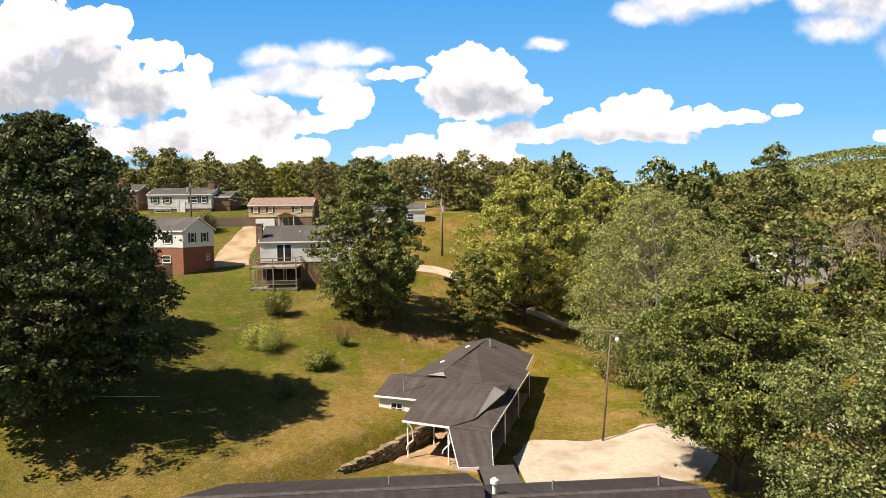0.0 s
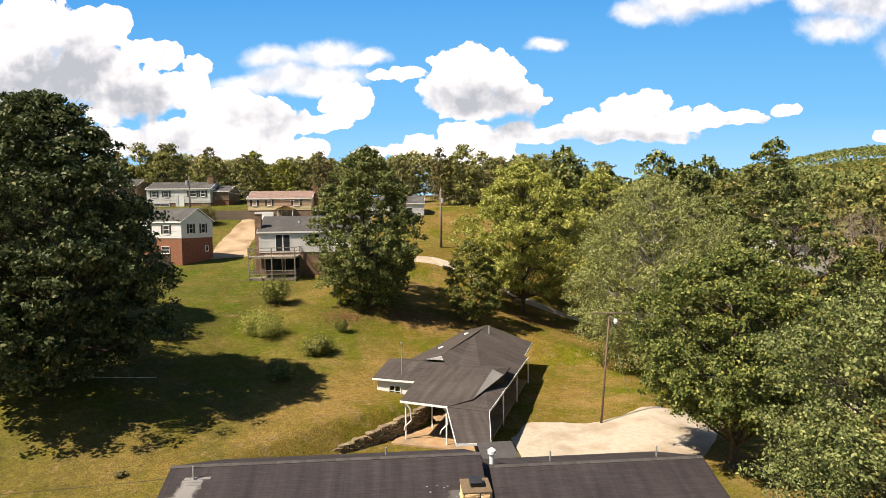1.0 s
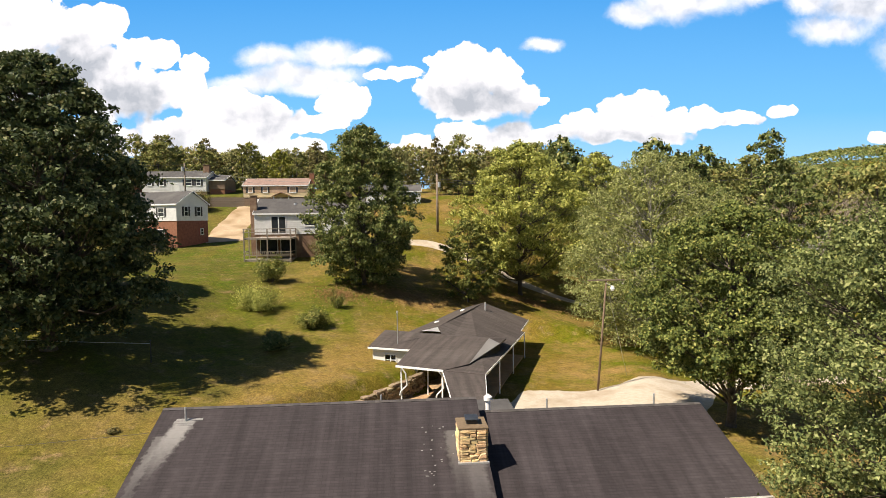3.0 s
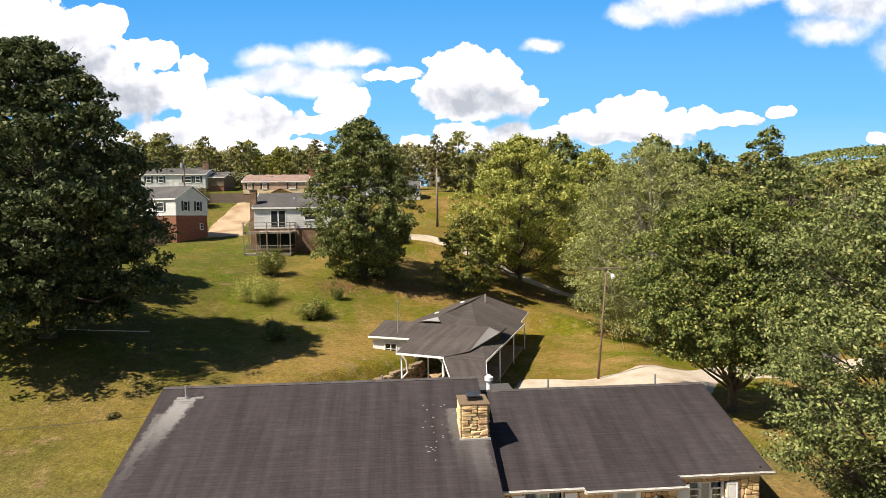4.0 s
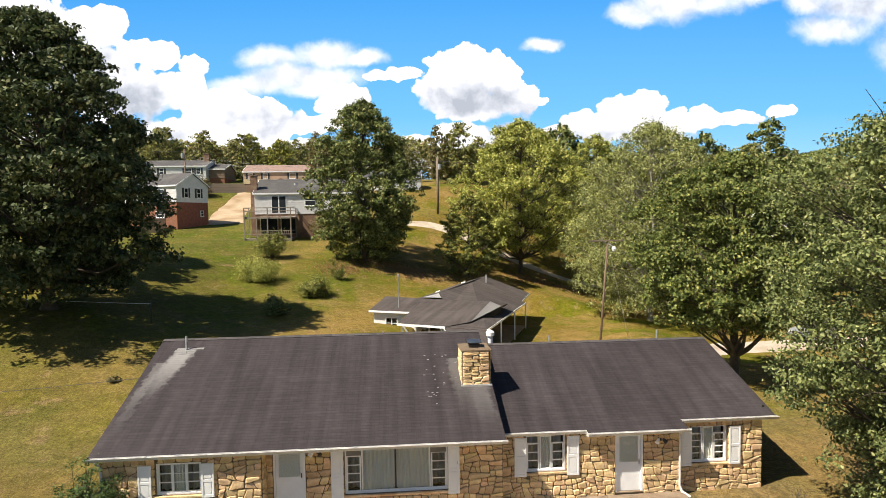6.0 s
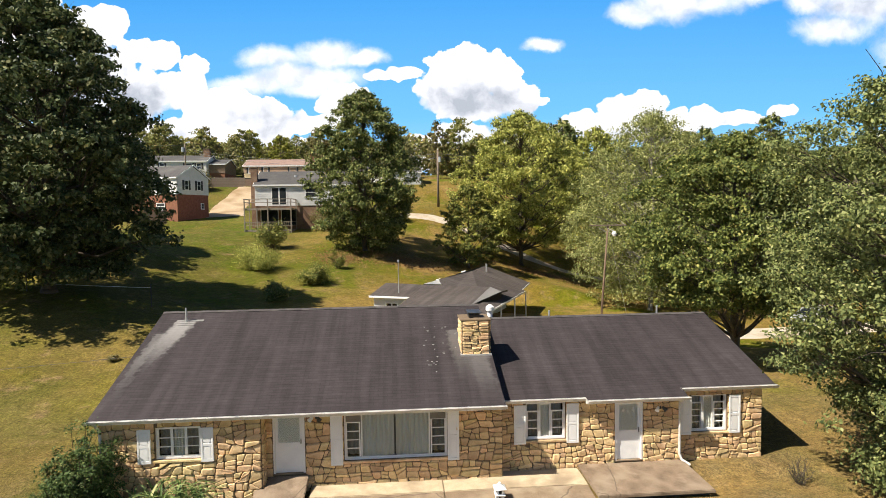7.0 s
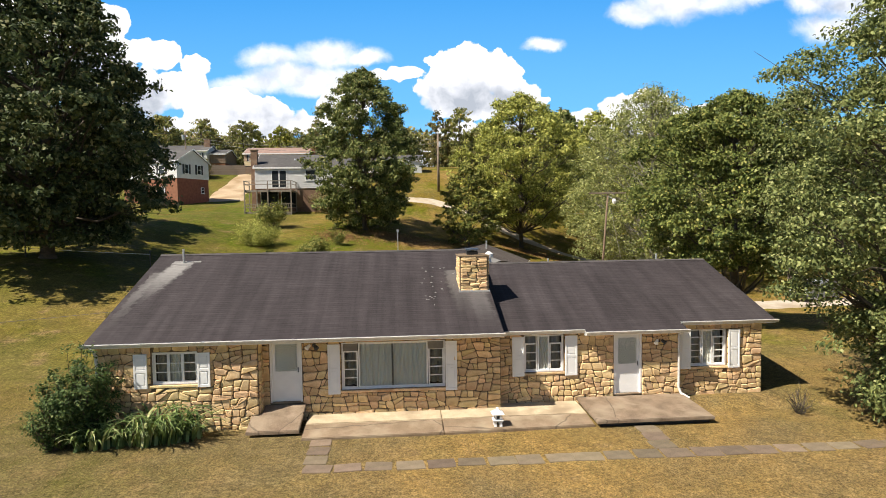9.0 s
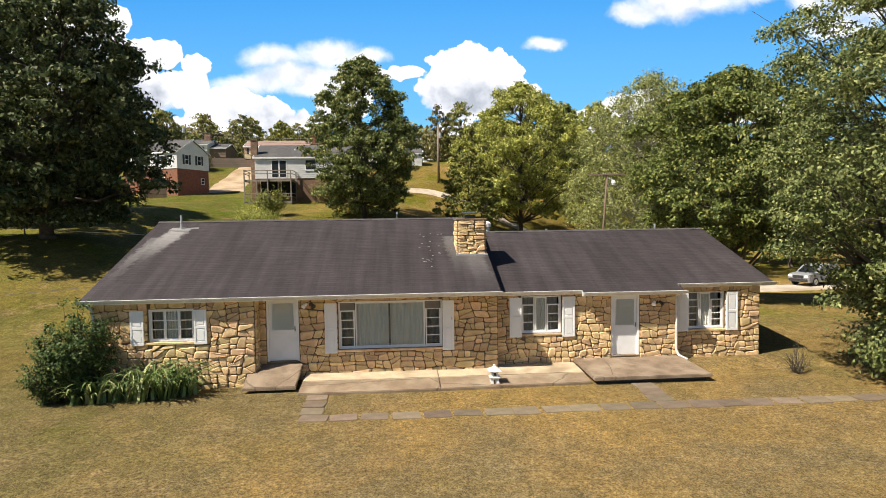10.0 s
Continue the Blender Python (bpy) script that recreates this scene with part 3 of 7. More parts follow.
def door_unit(rect, y, label):
    x0, x1, z0, z1 = rect
    d = part("door", boxes((x0 + 0.07, x1 - 0.07, y + 0.05, y + 0.10, z0 + 0.05, z1 - 0.06), bevel=0.008), M_WHITE, house, label)
    for s in ((x0, x0 + 0.07, y - 0.01, y + 0.14, z0, z1), (x1 - 0.07, x1, y - 0.01, y + 0.14, z0, z1), (x0 + 0.07, x1 - 0.07, y - 0.01, y + 0.14, z1 - 0.06, z1)):
        part("door_frame", boxes(s, bevel=0.006), M_WHITE, d)
    part("threshold", boxes((x0, x1, y - 0.03, y + 0.2, z0, z0 + 0.045), bevel=0.006), M_CONC, d)
    zz = z0 + (z1 - z0) * 0.50
    part("glass_pane", boxes((x0 + 0.17, x1 - 0.17, y + 0.038, y + 0.046, zz, z1 - 0.17)), M_GLASS, d, "storm door glass")
    part("curtain", boxes((x0 + 0.19, x1 - 0.19, y + 0.047, y + 0.049, zz + 0.02, z1 - 0.19)), M_CURTAIN, d, "pale lace curtain behind the glass")
    for i in range(3):
        o = part("door_motif", boxes((-0.05, 0.05, -0.003, 0.003, -0.05, 0.05)), M_GUTTER, d, "grey leaf shape on the glass")
        o.matrix_local = pose(x0 + 0.33 + i * (x1 - x0 - 0.66) / 2, y + 0.033, z1 - 0.36 - 0.05 * (i % 2), 0, 45, 0)
    bm = tube(bmesh.new(), (x1 - 0.13, y + 0.02, z0 + 1.0), (x1 - 0.13, y + 0.02, z0 + 1.16), 0.014, n=8)
    part("handle", bm, M_BLACK, d, "black pull handle")
    return d


def shutter(x0, x1, y, z0, z1):
    bm = boxes((x0, x0 + 0.055, y - 0.045, y, z0, z1), (x1 - 0.055, x1, y - 0.045, y, z0, z1), bevel=0.004)
    m = (z0 + z1) / 2
    for a, b in ((z0, z0 + 0.08), (m - 0.04, m + 0.04), (z1 - 0.08, z1)):
        box(bm, x0 + 0.055, x1 - 0.055, y - 0.042, y - 0.004, a, b)
    s = part("shutter", bm, M_WHITE, house, "white-painted panelled wooden shutter")
    for a, b in ((z0 + 0.08, m - 0.04), (m + 0.04, z1 - 0.08)):
        panel = boxes((x0 + 0.055, x1 - 0.055, y - 0.026, y - 0.008, a, b))
        box(panel, x0 + 0.085, x1 - 0.085, y - 0.036, y - 0.027, a + 0.03, b - 0.03, bevel=0.006)
        part("panel", panel, M_WHITE, s)


def pane_grid(win, x0, x1, z0, z1, y, cols, rows, bar=0.028):
    """A sash: its rim, its glazing bars and one pane each."""
    rim = boxes((x0, x0 + 0.04, y, y + 0.045, z0, z1), (x1 - 0.04, x1, y, y + 0.045, z0, z1), (x0 + 0.04, x1 - 0.04, y, y + 0.045, z0, z0 + 0.04), (x0 + 0.04, x1 - 0.04, y, y + 0.045, z1 - 0.04, z1))
    part("sash", rim, M_WHITE, win)
    a0, a1, b0, b1 = x0 + 0.04, x1 - 0.04, z0 + 0.04, z1 - 0.04
    for i in range(1, cols):
        x = a0 + (a1 - a0) * i / cols
        part("glazing_bar", boxes((x - bar / 2, x + bar / 2, y + 0.006, y + 0.04, b0, b1)), M_WHITE, win)
    for j in range(1, rows):
        z = b0 + (b1 - b0) * j / rows
        part("glazing_bar", boxes((a0, a1, y + 0.009, y + 0.037, z - bar / 2, z + bar / 2)), M_WHITE, win)
    for i in range(cols):
        for j in range(rows):
            p = part("pane", boxes((a0 + (a1 - a0) * i / cols + 0.002, a0 + (a1 - a0) * (i + 1) / cols - 0.002, y + 0.020, y + 0.024, b0 + (b1 - b0) * j / rows + 0.002, b0 + (b1 - b0) * (j + 1) / rows - 0.002)), M_GLASS, win)
            p.visible_shadow = False


def drape(win, x0, x1, z0, z1, y, folds, mat=None, label="white pleated curtain behind the glass"):
    """A hanging curtain with soft folds."""
    bm = bmesh.new()
    k = folds * 8
    top, bot = [], []
    for i in range(k + 1):
        x = x0 + (x1 - x0) * i / k
        w = 0.050 * math.sin(6.28318 * folds * i / k + 0.6 * math.sin(i * 0.7)) + 0.012 * math.sin(i * 1.3)
        top.append(bm.verts.new((x, y + w * 0.6, z1)))
        bot.append(bm.verts.new((x, y + w, z0)))
    for i in range(k):
        bm.faces.new((bot[i], bot[i + 1], top[i + 1], top[i]))
    part("curtain", bm, mat or M_CURTAIN, win, label, smooth=True)


def window_unit(rect, y, sashes, label, sill=True):
    x0, x1, z0, z1 = rect
    yy = y + 0.09
    w = part("window", boxes((x0, x0 + 0.05, yy - 0.02, yy + 0.10, z0, z1), (x1 - 0.05, x1, yy - 0.02, yy + 0.10, z0, z1), (x0 + 0.05, x1 - 0.05, yy - 0.02, yy + 0.10, z1 - 0.05, z1), (x0 + 0.05, x1 - 0.05, yy - 0.02, yy + 0.10, z0, z0 + 0.05)), M_WHITE, house, label)
    for a, b, c, d, cols, rows in sashes:
        pane_grid(w, a, b, c, d, yy, cols, rows)
    if sill:
        part("sill", boxes((x0 - 0.06, x1 + 0.06, y - 0.07, yy - 0.02, z0 - 0.08, z0 - 0.004), bevel=0.012), M_STONE, w, "sandstone sill")
    # the room's darkness is painted: a near-black panel behind the glass
    part("dim_room", boxes((x0 - 0.3, x1 + 0.3, yy + 0.75, yy + 0.80, z0 - 0.6, z1 + 0.1)), M_DARK, w, "near-black panel in place of the unlit room behind the glass")
    return w


a, b, c, d = WIN_1
t3 = (b - a - 0.1) / 3
w1 = window_unit(WIN_1, Y_1, [(a + 0.05 + i * t3, a + 0.05 + (i + 1) * t3, c + 0.05, d - 0.05, 1, 3) for i in range(3)], "white triple window with small panes")
drape(w1, a + 0.50, b - 0.50, c + 0.05, d - 0.05, Y_1 + 0.22, 4)
a, b, c, d = WIN_2
w2 = window_unit(WIN_2, Y_2, [(a + 0.05, a + 0.52, c + 0.05, d - 0.30, 1, 4), (b - 0.55, b - 0.05, c + 0.05, d - 0.28, 1, 4), (a + 0.54, b - 0.57, c + 0.05, d - 0.05, 1, 1)], "large picture window with side lights")
for x0, x1 in ((a + 0.05, a + 0.52), (b - 0.55, b - 0.05)):
    part("head_panel", boxes((x0, x1, Y_2 + 0.08, Y_2 + 0.13, d - 0.30, d - 0.05)), M_PANEL, w2, "grey panel over the side light")
drape(w2, a + 0.56, (a + b) / 2 - 0.01, c + 0.06, d - 0.06, Y_2 + 0.19, 8)
drape(w2, (a + b) / 2 - 0.015, b - 0.59, c + 0.06, d - 0.06, Y_2 + 0.19, 8)
# added grey backing puts the side lights' greyish reflection into colour
for x0, x1 in ((a + 0.05, a + 0.52), (b - 0.55, b - 0.05)):
    drape(w2, x0 + 0.02, x1 - 0.02, c + 0.06, d - 0.30, Y_2 + 0.42, 2, M_PANE_GREY, "added grey backing for the greyish reflection in the side light")
bm = bmesh.new()
for i in range(26):
    z = c + 0.08 + i * (d - c - 0.18) / 25
    tube(bm, ((a + b) / 2 - 0.04, Y_2 + 0.140, z), ((a + b) / 2 - 0.04, Y_2 + 0.140, z + 0.035), 0.032, n=6)
part("bead_string", bm, M_BLACK, w2, "dark beads hanging between the curtains")
a, b, c, d = WIN_3
w3 = window_unit(WIN_3, Y_3, [(a + 0.05, a + 0.47, c + 0.05, d - 0.30, 1, 3), (a + 0.49, b - 0.50, c + 0.05, d - 0.05, 1, 1), (b - 0.48, b - 0.05, c + 0.05, d - 0.30, 1, 3)], "white window with small side panes")
drape(w3, a + 0.44, b - 0.46, c + 0.06, d - 0.06, Y_3 + 0.19, 7)
a, b, c, d = WIN_4
w4 = window_unit(WIN_4, Y_4, [(a + 0.05, a + 0.46, c + 0.05, d - 0.28, 1, 4), (a + 0.48, b - 0.48, c + 0.05, d - 0.05, 1, 1), (b - 0.46, b - 0.05, c + 0.05, d - 0.28, 1, 4)], "white window with small side panes")
drape(w4, a + 0.43, b - 0.44, c + 0.06, d - 0.06, Y_4 + 0.19, 7)
# added grey backings give these panes their dim interior tone
for w_, (p, q, r, s), y_ in ((w1, WIN_1, Y_1), (w3, WIN_3, Y_3), (w4, WIN_4, Y_4)):
    drape(w_, p + 0.06, q - 0.06, r + 0.06, s - 0.06, y_ + 0.31, 6, M_PANE_GREY, "added grey backing for the dim interior behind the panes")
door_unit(DOOR_1, Y_2, "white storm door under the eave, closed")
door_unit(DOOR_2, Y_3, "white storm door on the front porch, closed")
for x0, x1, y, z0, z1 in ((-11.48, -11.08, Y_1, 1.18, 2.25), (-9.58, -9.20, Y_1, 1.18, 2.25), (-5.67, -5.28, Y_2, 0.64, 2.27), (-1.86, -1.48, Y_2, 0.64, 2.27), (0.44, 0.85, Y_3, 0.90, 2.24), (2.26, 2.68, Y_3, 0.88, 2.24), (6.41, 6.80, Y_4, 0.89, 2.24), (8.19, 8.60, Y_4, 0.89, 2.25)):
    shutter(x0, x1, y - 0.05, z0, z1)


def roof_plane(bm, uv, x0, x1, y0, z0, y1, z1, lift=0.0016, course=0.14):
    """A slope from its eave (y0, z0) up to its ridge (y1, z1), laid in stepped courses; steps are real edges."""
    L = math.hypot(y1 - y0, z1 - z0)
    k = max(1, round(L / course))
    nx, nz = (z0 - z1) / L * (1 if y1 > y0 else -1), abs(y1 - y0) / L
    sgn = 1 if y1 > y0 else -1
    ny = -(z1 - z0) / L * sgn
    for i in range(k):
        a, b = i / k, (i + 1) / k
        ya, za = y0 + (y1 - y0) * a, z0 + (z1 - z0) * a
        yb, zb = y0 + (y1 - y0) * b, z0 + (z1 - z0) * b
        p = [(x0, ya + ny * lift, za + nz * lift), (x1, ya + ny * lift, za + nz * lift), (x1, yb, zb), (x0, yb, zb)]
        q = [(x0, ya, za), (x1, ya, za), p[1], p[0]]
        for n_, cor in enumerate((p, q)):
            vs = [bm.verts.new(c) for c in (cor if sgn > 0 else cor[::-1])]
            f = bm.faces.new(vs)
            for lp in f.loops:
                lp[uv].uv = (lp.vert.co.x + 20, (a if n_ or abs(lp.vert.co.z - za - nz * lift) < 1e-6 else b) * k * course)


def gable_roof(name, x0, x1, ye_f, ze_f, yr, zr, ye_b, ze_b, mat, parent, label, thick=0.12):
    bm = bmesh.new()
    uv = bm.loops.layers.uv.new("UVMap")
    roof_plane(bm, uv, x0, x1, ye_f, ze_f, yr, zr)
    roof_plane(bm, uv, x0, x1, ye_b, ze_b, yr, zr)
    ob = part(name, bm, mat, parent, label)
    d = bmesh.new()
    slab(d, [(x0, ye_f, ze_f - 0.004), (x1, ye_f, ze_f - 0.004), (x1, yr, zr - 0.004), (x0, yr, zr - 0.004)], thick)
    slab(d, [(x0, yr, zr - 0.004), (x1, yr, zr - 0.004), (x1, ye_b, ze_b - 0.004), (x0, ye_b, ze_b - 0.004)], thick)
    part("roof_deck", d, M_WHITE, ob, "white painted eave boards")
    n = max(2, int((x1 - x0) / 0.3))
    me = None
    for i in range(n):
        if me is None:
            cap, e, w = bmesh.new(), -0.055, (x1 - x0) / n
            r = [[cap.verts.new((q, t, z)) for t, z in ((-0.15, e), (0, 0), (0.15, e), (0.15, e - 0.008), (0, -0.008), (-0.15, e - 0.008))] for q in (0.0, w - 0.004)]
            for k in range(6):
                cap.faces.new((r[0][k], r[0][(k + 1) % 6], r[1][(k + 1) % 6], r[1][k]))
            cap.faces.new(r[0][::-1])
            cap.faces.new(r[1])
            bmesh.ops.recalc_face_normals(cap, faces=cap.faces[:])
            o = part("ridge_shingle", cap, M_RIDGE, ob)
            me = o.data
        else:
            o = new("ridge_shingle", me)
            o.parent = ob
        o.matrix_local = pose(x0 + (x1 - x0) * i / n, yr, zr + 0.022 + 0.004 * (i % 2), 0, 0.6, 0)
    return ob


M_RIDGE = material("ridge_shingle", (0.045, 0.039, 0.038), (0.085, 0.076, 0.073), 2, 0.9, 40, 0.4, 0.2, spread=0.2)
gable_roof("roof", X_L, X_M, EAVE_A, RIDGE_A - SL_A * (RIDGE_Y - EAVE_A), RIDGE_Y, RIDGE_A, 12.45, RIDGE_A - SL_A * (12.45 - RIDGE_Y), M_SHINGLE_L, house, "weathered dark asphalt shingle roof")
Y_B, Y_C, Y_D = 0.48, 0.32, 0.78


def zb(y):
    return RIDGE_B - SL_B * (RIDGE_Y - y)


# lower roof: the main slope ends above the right-hand windows, and runs further out over the porch door
gable_roof("roof", X_M + 0.002, X_R, Y_D, zb(Y_D), RIDGE_Y, RIDGE_B, 10.5, RIDGE_B - SL_B * (10.5 - RIDGE_Y), M_SHINGLE, house, "weathered dark asphalt shingle roof, lower ridge")
bm = bmesh.new()
uv = bm.loops.layers.uv.new("UVMap")
roof_plane(bm, uv, 2.92, 6.46, Y_C, zb(Y_C), Y_D, zb(Y_D))
roof_plane(bm, uv, X_M + 0.002, 2.92, Y_B, zb(Y_B), Y_D, zb(Y_D))
o = part("porch_roof", bm, M_SHINGLE, house, "shingle roof running out over the porch")
d = bmesh.new()
slab(d, [(2.92, Y_C, zb(Y_C) - 0.004), (6.46, Y_C, zb(Y_C) - 0.004), (6.46, Y_D, zb(Y_D) - 0.004), (2.92, Y_D, zb(Y_D) - 0.004)], 0.12)
slab(d, [(X_M, Y_B, zb(Y_B) - 0.004), (2.92, Y_B, zb(Y_B) - 0.004), (2.92, Y_D, zb(Y_D) - 0.004), (X_M, Y_D, zb(Y_D) - 0.004)], 0.12)
part("roof_deck", d, M_WHITE, o)


def gutter(x0, x1, y, z):
    """A box gutter with a rolled lip, hung along the eave at (y, z)."""
    bm = bmesh.new()
    prof = ((0, 0), (0, -0.10), (-0.07, -0.10), (-0.11, -0.03), (-0.125, 0.0), (-0.11, 0.005), (-0.095, -0.028), (-0.064, -0.09), (-0.008, -0.09), (-0.008, 0))
    a = [bm.verts.new((x0, y + p, z + q)) for p, q in prof]
    b = [bm.verts.new((x1, y + p, z + q)) for p, q in prof]
    k = len(prof)
    for i in range(k):
        bm.faces.new((a[i], a[(i + 1) % k], b[(i + 1) % k], b[i]))
    bm.faces.new(a)
    bm.faces.new(b[::-1])
    g = part("gutter", bm, M_GUTTER, house, "dulled white metal rain gutter")
    for i in range(1, int((x1 - x0) / 0.9)):
        x = x0 + i * 0.9
        part("gutter_spike", boxes((x - 0.012, x + 0.012, y - 0.13, y, z - 0.002, z + 0.012)), M_GALV, g)
    return g


za = RIDGE_A - SL_A * (RIDGE_Y - EAVE_A)
gutter(X_L - 0.04, X_M + 0.04, EAVE_A, za + 0.01)
gutter(X_M + 0.06, 2.90, Y_B, zb(Y_B) + 0.01)
gutter(2.92, 6.52, Y_C, zb(Y_C) + 0.01)
gutter(6.40, X_R + 0.06, Y_D, zb(Y_D) + 0.01)
part("rake_board", boxes((2.89, 2.918, Y_C, Y_B - 0.01, zb(Y_C) - 0.12, zb(Y_C) + 0.03)), M_GUTTER, house)


def downspout(pts):
    bm = bmesh.new()
    for p, q in zip(pts, pts[1:]):
        tube(bm, p, q, 0.045, n=8)
    part("downspout", bm, M_GUTTER, house, "white metal downspout")


downspout([(6.26, Y_C - 0.06, zb(Y_C) - 0.08), (6.26, Y_3 - 0.09, 2.2), (6.26, Y_3 - 0.09, 0.32), (6.30, Y_3 - 0.16, 0.14), (6.52, Y_3 - 0.35, 0.02)])
downspout([(-12.62, EAVE_A - 0.06, za - 0.09), (-12.56, Y_1 - 0.08, za - 0.35), (-12.56, Y_1 - 0.08, -0.1), (-12.5, Y_1 - 0.3, -0.18)])

# ---- chimney and roof furniture ----
chim = part("chimney", boxes((-1.11, -0.09, 2.30, 3.36, 3.2, 4.86)), M_MORTAR, house, "squat sandstone chimney")
part("flashing", boxes((-1.17, -0.03, 2.17, 2.292, 3.60, 3.655), (-1.15, -1.118, 2.3, 3.3, 3.66, 3.69)), M_GALV, chim, "pale metal flashing")
part("chimney_cap", boxes((-1.16, -0.04, 2.24, 3.42, 4.86, 4.93), bevel=0.015), M_MORTAR, chim, "dark mortar cap")
part("flue", boxes((-0.82, -0.40, 2.62, 3.02, 4.93, 5.06), bevel=0.02), M_BLACK, chim, "black metal flue cover")
part("flue_hood", slab(bmesh.new(), [(-0.86, 2.56, 5.12), (-0.36, 2.56, 5.12), (-0.36, 3.08, 5.16), (-0.86, 3.08, 5.16)], 0.02), M_BLACK, chim)
vent = part("roof_vent", tube(bmesh.new(), (0.62, 6.6, 3.8), (0.62, 6.6, 4.55), 0.11, n=14), M_WHITE, house, "white round roof vent")
bm = tube(bmesh.new(), (0.62, 6.6, 4.55), (0.62, 6.6, 4.70), 0.19, 0.19, n=16)
tube(bm, (0.62, 6.6, 4.70), (0.62, 6.6, 4.80), 0.19, 0.06, n=16)
part("vent_cap", bm, M_WHITE, vent)
for x, y, z, h in ((-11.77, 5.0, 4.6, 0.62), (3.35, 6.9, 3.8, 0.62), (8.2, 6.6, 3.95, 0.62), (-4.1, 7.4, 4.2, 0.5)):
    part("vent_pipe", tube(bmesh.new(), (x, y, z - 0.05), (x, y, z + h), 0.04, n=10), M_GALV, house, "galvanised plumbing vent pipe")


def stain_material():
    m = material("bleached_shingle", (0.16, 0.155, 0.15), (0.26, 0.25, 0.24), 2, 0.9, 40, 0.5, 0.2)
    return m


M_STAIN = stain_material()
# bleached shingle tabs round the left vent pipe, and pale scraps on the slope
rng = random.Random(4)


def loose_tab(x, y, w, h, lift=0.016):
    z = RIDGE_A - SL_A * (RIDGE_Y - y)
    bm = slab(bmesh.new(), [(x, y, z + lift), (x + w, y, z + lift), (x + w, y + h, z + h * SL_A + lift - 0.004), (x, y + h, z + h * SL_A + lift - 0.004)], 0.008)
    part("loose_shingle", bm, M_STAIN, house, "pale bleached shingle tab")


for r in range(3):
    x = -12.15 - 0.05 * r
    while x < -11.35 - 0.06 * r:
        w = rng.uniform(0.22, 0.32)
        if rng.random() < 0.85:
            loose_tab(x, 4.98 - r * 0.135, w - 0.012, 0.125)
        x += w
for _ in range(26):
    loose_tab(rng.uniform(-2.4, -1.0) - 0.2 * rng.random(), rng.uniform(1.2, 4.2), rng.uniform(0.03, 0.08), rng.uniform(0.02, 0.05), 0.014)

# ---- front slabs, stoop, path ----


def pad(name, corners, z_back, z_front, y_front, label, thick=0.35):
    """A slab that falls from z_back at the wall to z_front at its outer edge."""
    yb = max(y for _, y in corners)
    top = [(x, y, z_front + (z_back - z_front) * (y - y_front) / (yb - y_front)) for x, y in corners]
    bm = slab(bmesh.new(), top, thick)
    bmesh.ops.bevel(bm, geom=[e for e in bm.edges if len(e.link_faces) == 2 and all(v in [w for w in bm.verts][:len(top)] for v in e.verts)], offset=0.02, segments=2, affect="EDGES")
    return tagged(mesh_ob(name, bm, M_CONC), label, "concrete slab", kind="structure")


pad("stoop", ((-8.0, -1.12), (-6.42, -1.12), (-6.38, Y_2 - 0.07), (-7.68, Y_2 - 0.07), (-7.68, Y_1 - 0.08), (-8.0, Y_1 - 0.08)), 0.38, -0.04, -1.12, "tilted stained concrete stoop at the white door", 0.10).data.materials[0] = M_PORCH
# base painted near-black as the shaded gap under the overhanging stoop
part("stoop_base", boxes((-7.7, -6.6, -0.6, Y_2 - 0.07, -0.4, -0.10)), M_DARK, house)
SEAM = -0.62
pad("terrace_slab", ((-6.30, -1.52), (-2.06, -1.50), (-2.06, SEAM - 0.012), (-6.30, SEAM - 0.012)), -0.045, -0.15, -1.52, "stained brown front strip of the concrete terrace")
pad("terrace_slab", ((-2.04, -1.50), (2.62, -1.40), (2.62, SEAM - 0.012), (-2.04, SEAM - 0.012)), -0.045, -0.15, -1.52, "stained brown front strip of the concrete terrace")
w_ = pad("terrace_slab", ((-6.30, SEAM), (-2.06, SEAM), (-2.06, Y_2 - 0.07), (-6.30, Y_2 - 0.07)), 0.0, -0.035, SEAM, "pale concrete walk along the house wall")
w_.data.materials[0] = M_PALE
w_ = pad("terrace_slab", ((-2.04, SEAM), (2.62, SEAM), (2.62, Y_3 - 0.07), (-0.03, Y_3 - 0.07), (-0.03, Y_2 - 0.07), (-2.04, Y_2 - 0.07)), 0.0, -0.035, SEAM, "pale concrete walk along the house wall")
w_.data.materials[0] = M_PALE
pad("porch_slab", ((2.66, -1.55), (6.40, -1.55), (6.38, Y_3 - 0.07), (2.66, Y_3 - 0.07)), 0.11, 0.02, -1.55, "raised brown concrete porch at the second white door", 0.10).data.materials[0] = M_PORCH
# likewise near-black, for the shade below the porch slab's edge
part("porch_base", boxes((2.8, 6.28, -1.40, Y_3 - 0.07, -0.4, -0.10)), M_DARK, house)

# ---- trees ----
M_PALEBARK = material('pale_bark', (0.22, 0.20, 0.17), (0.36, 0.33, 0.29), 6, 0.9, 25, 0.5, 0.4)
L_SILVER = leaf_material("silver_maple_leaf", (0.130, 0.150, 0.048), (0.375, 0.395, 0.140), (0.52, 0.51, 0.23))
L_MAPLE = leaf_material('dense_maple_leaf', (0.048, 0.074, 0.020), (0.230, 0.265, 0.068), (0.40, 0.37, 0.11))


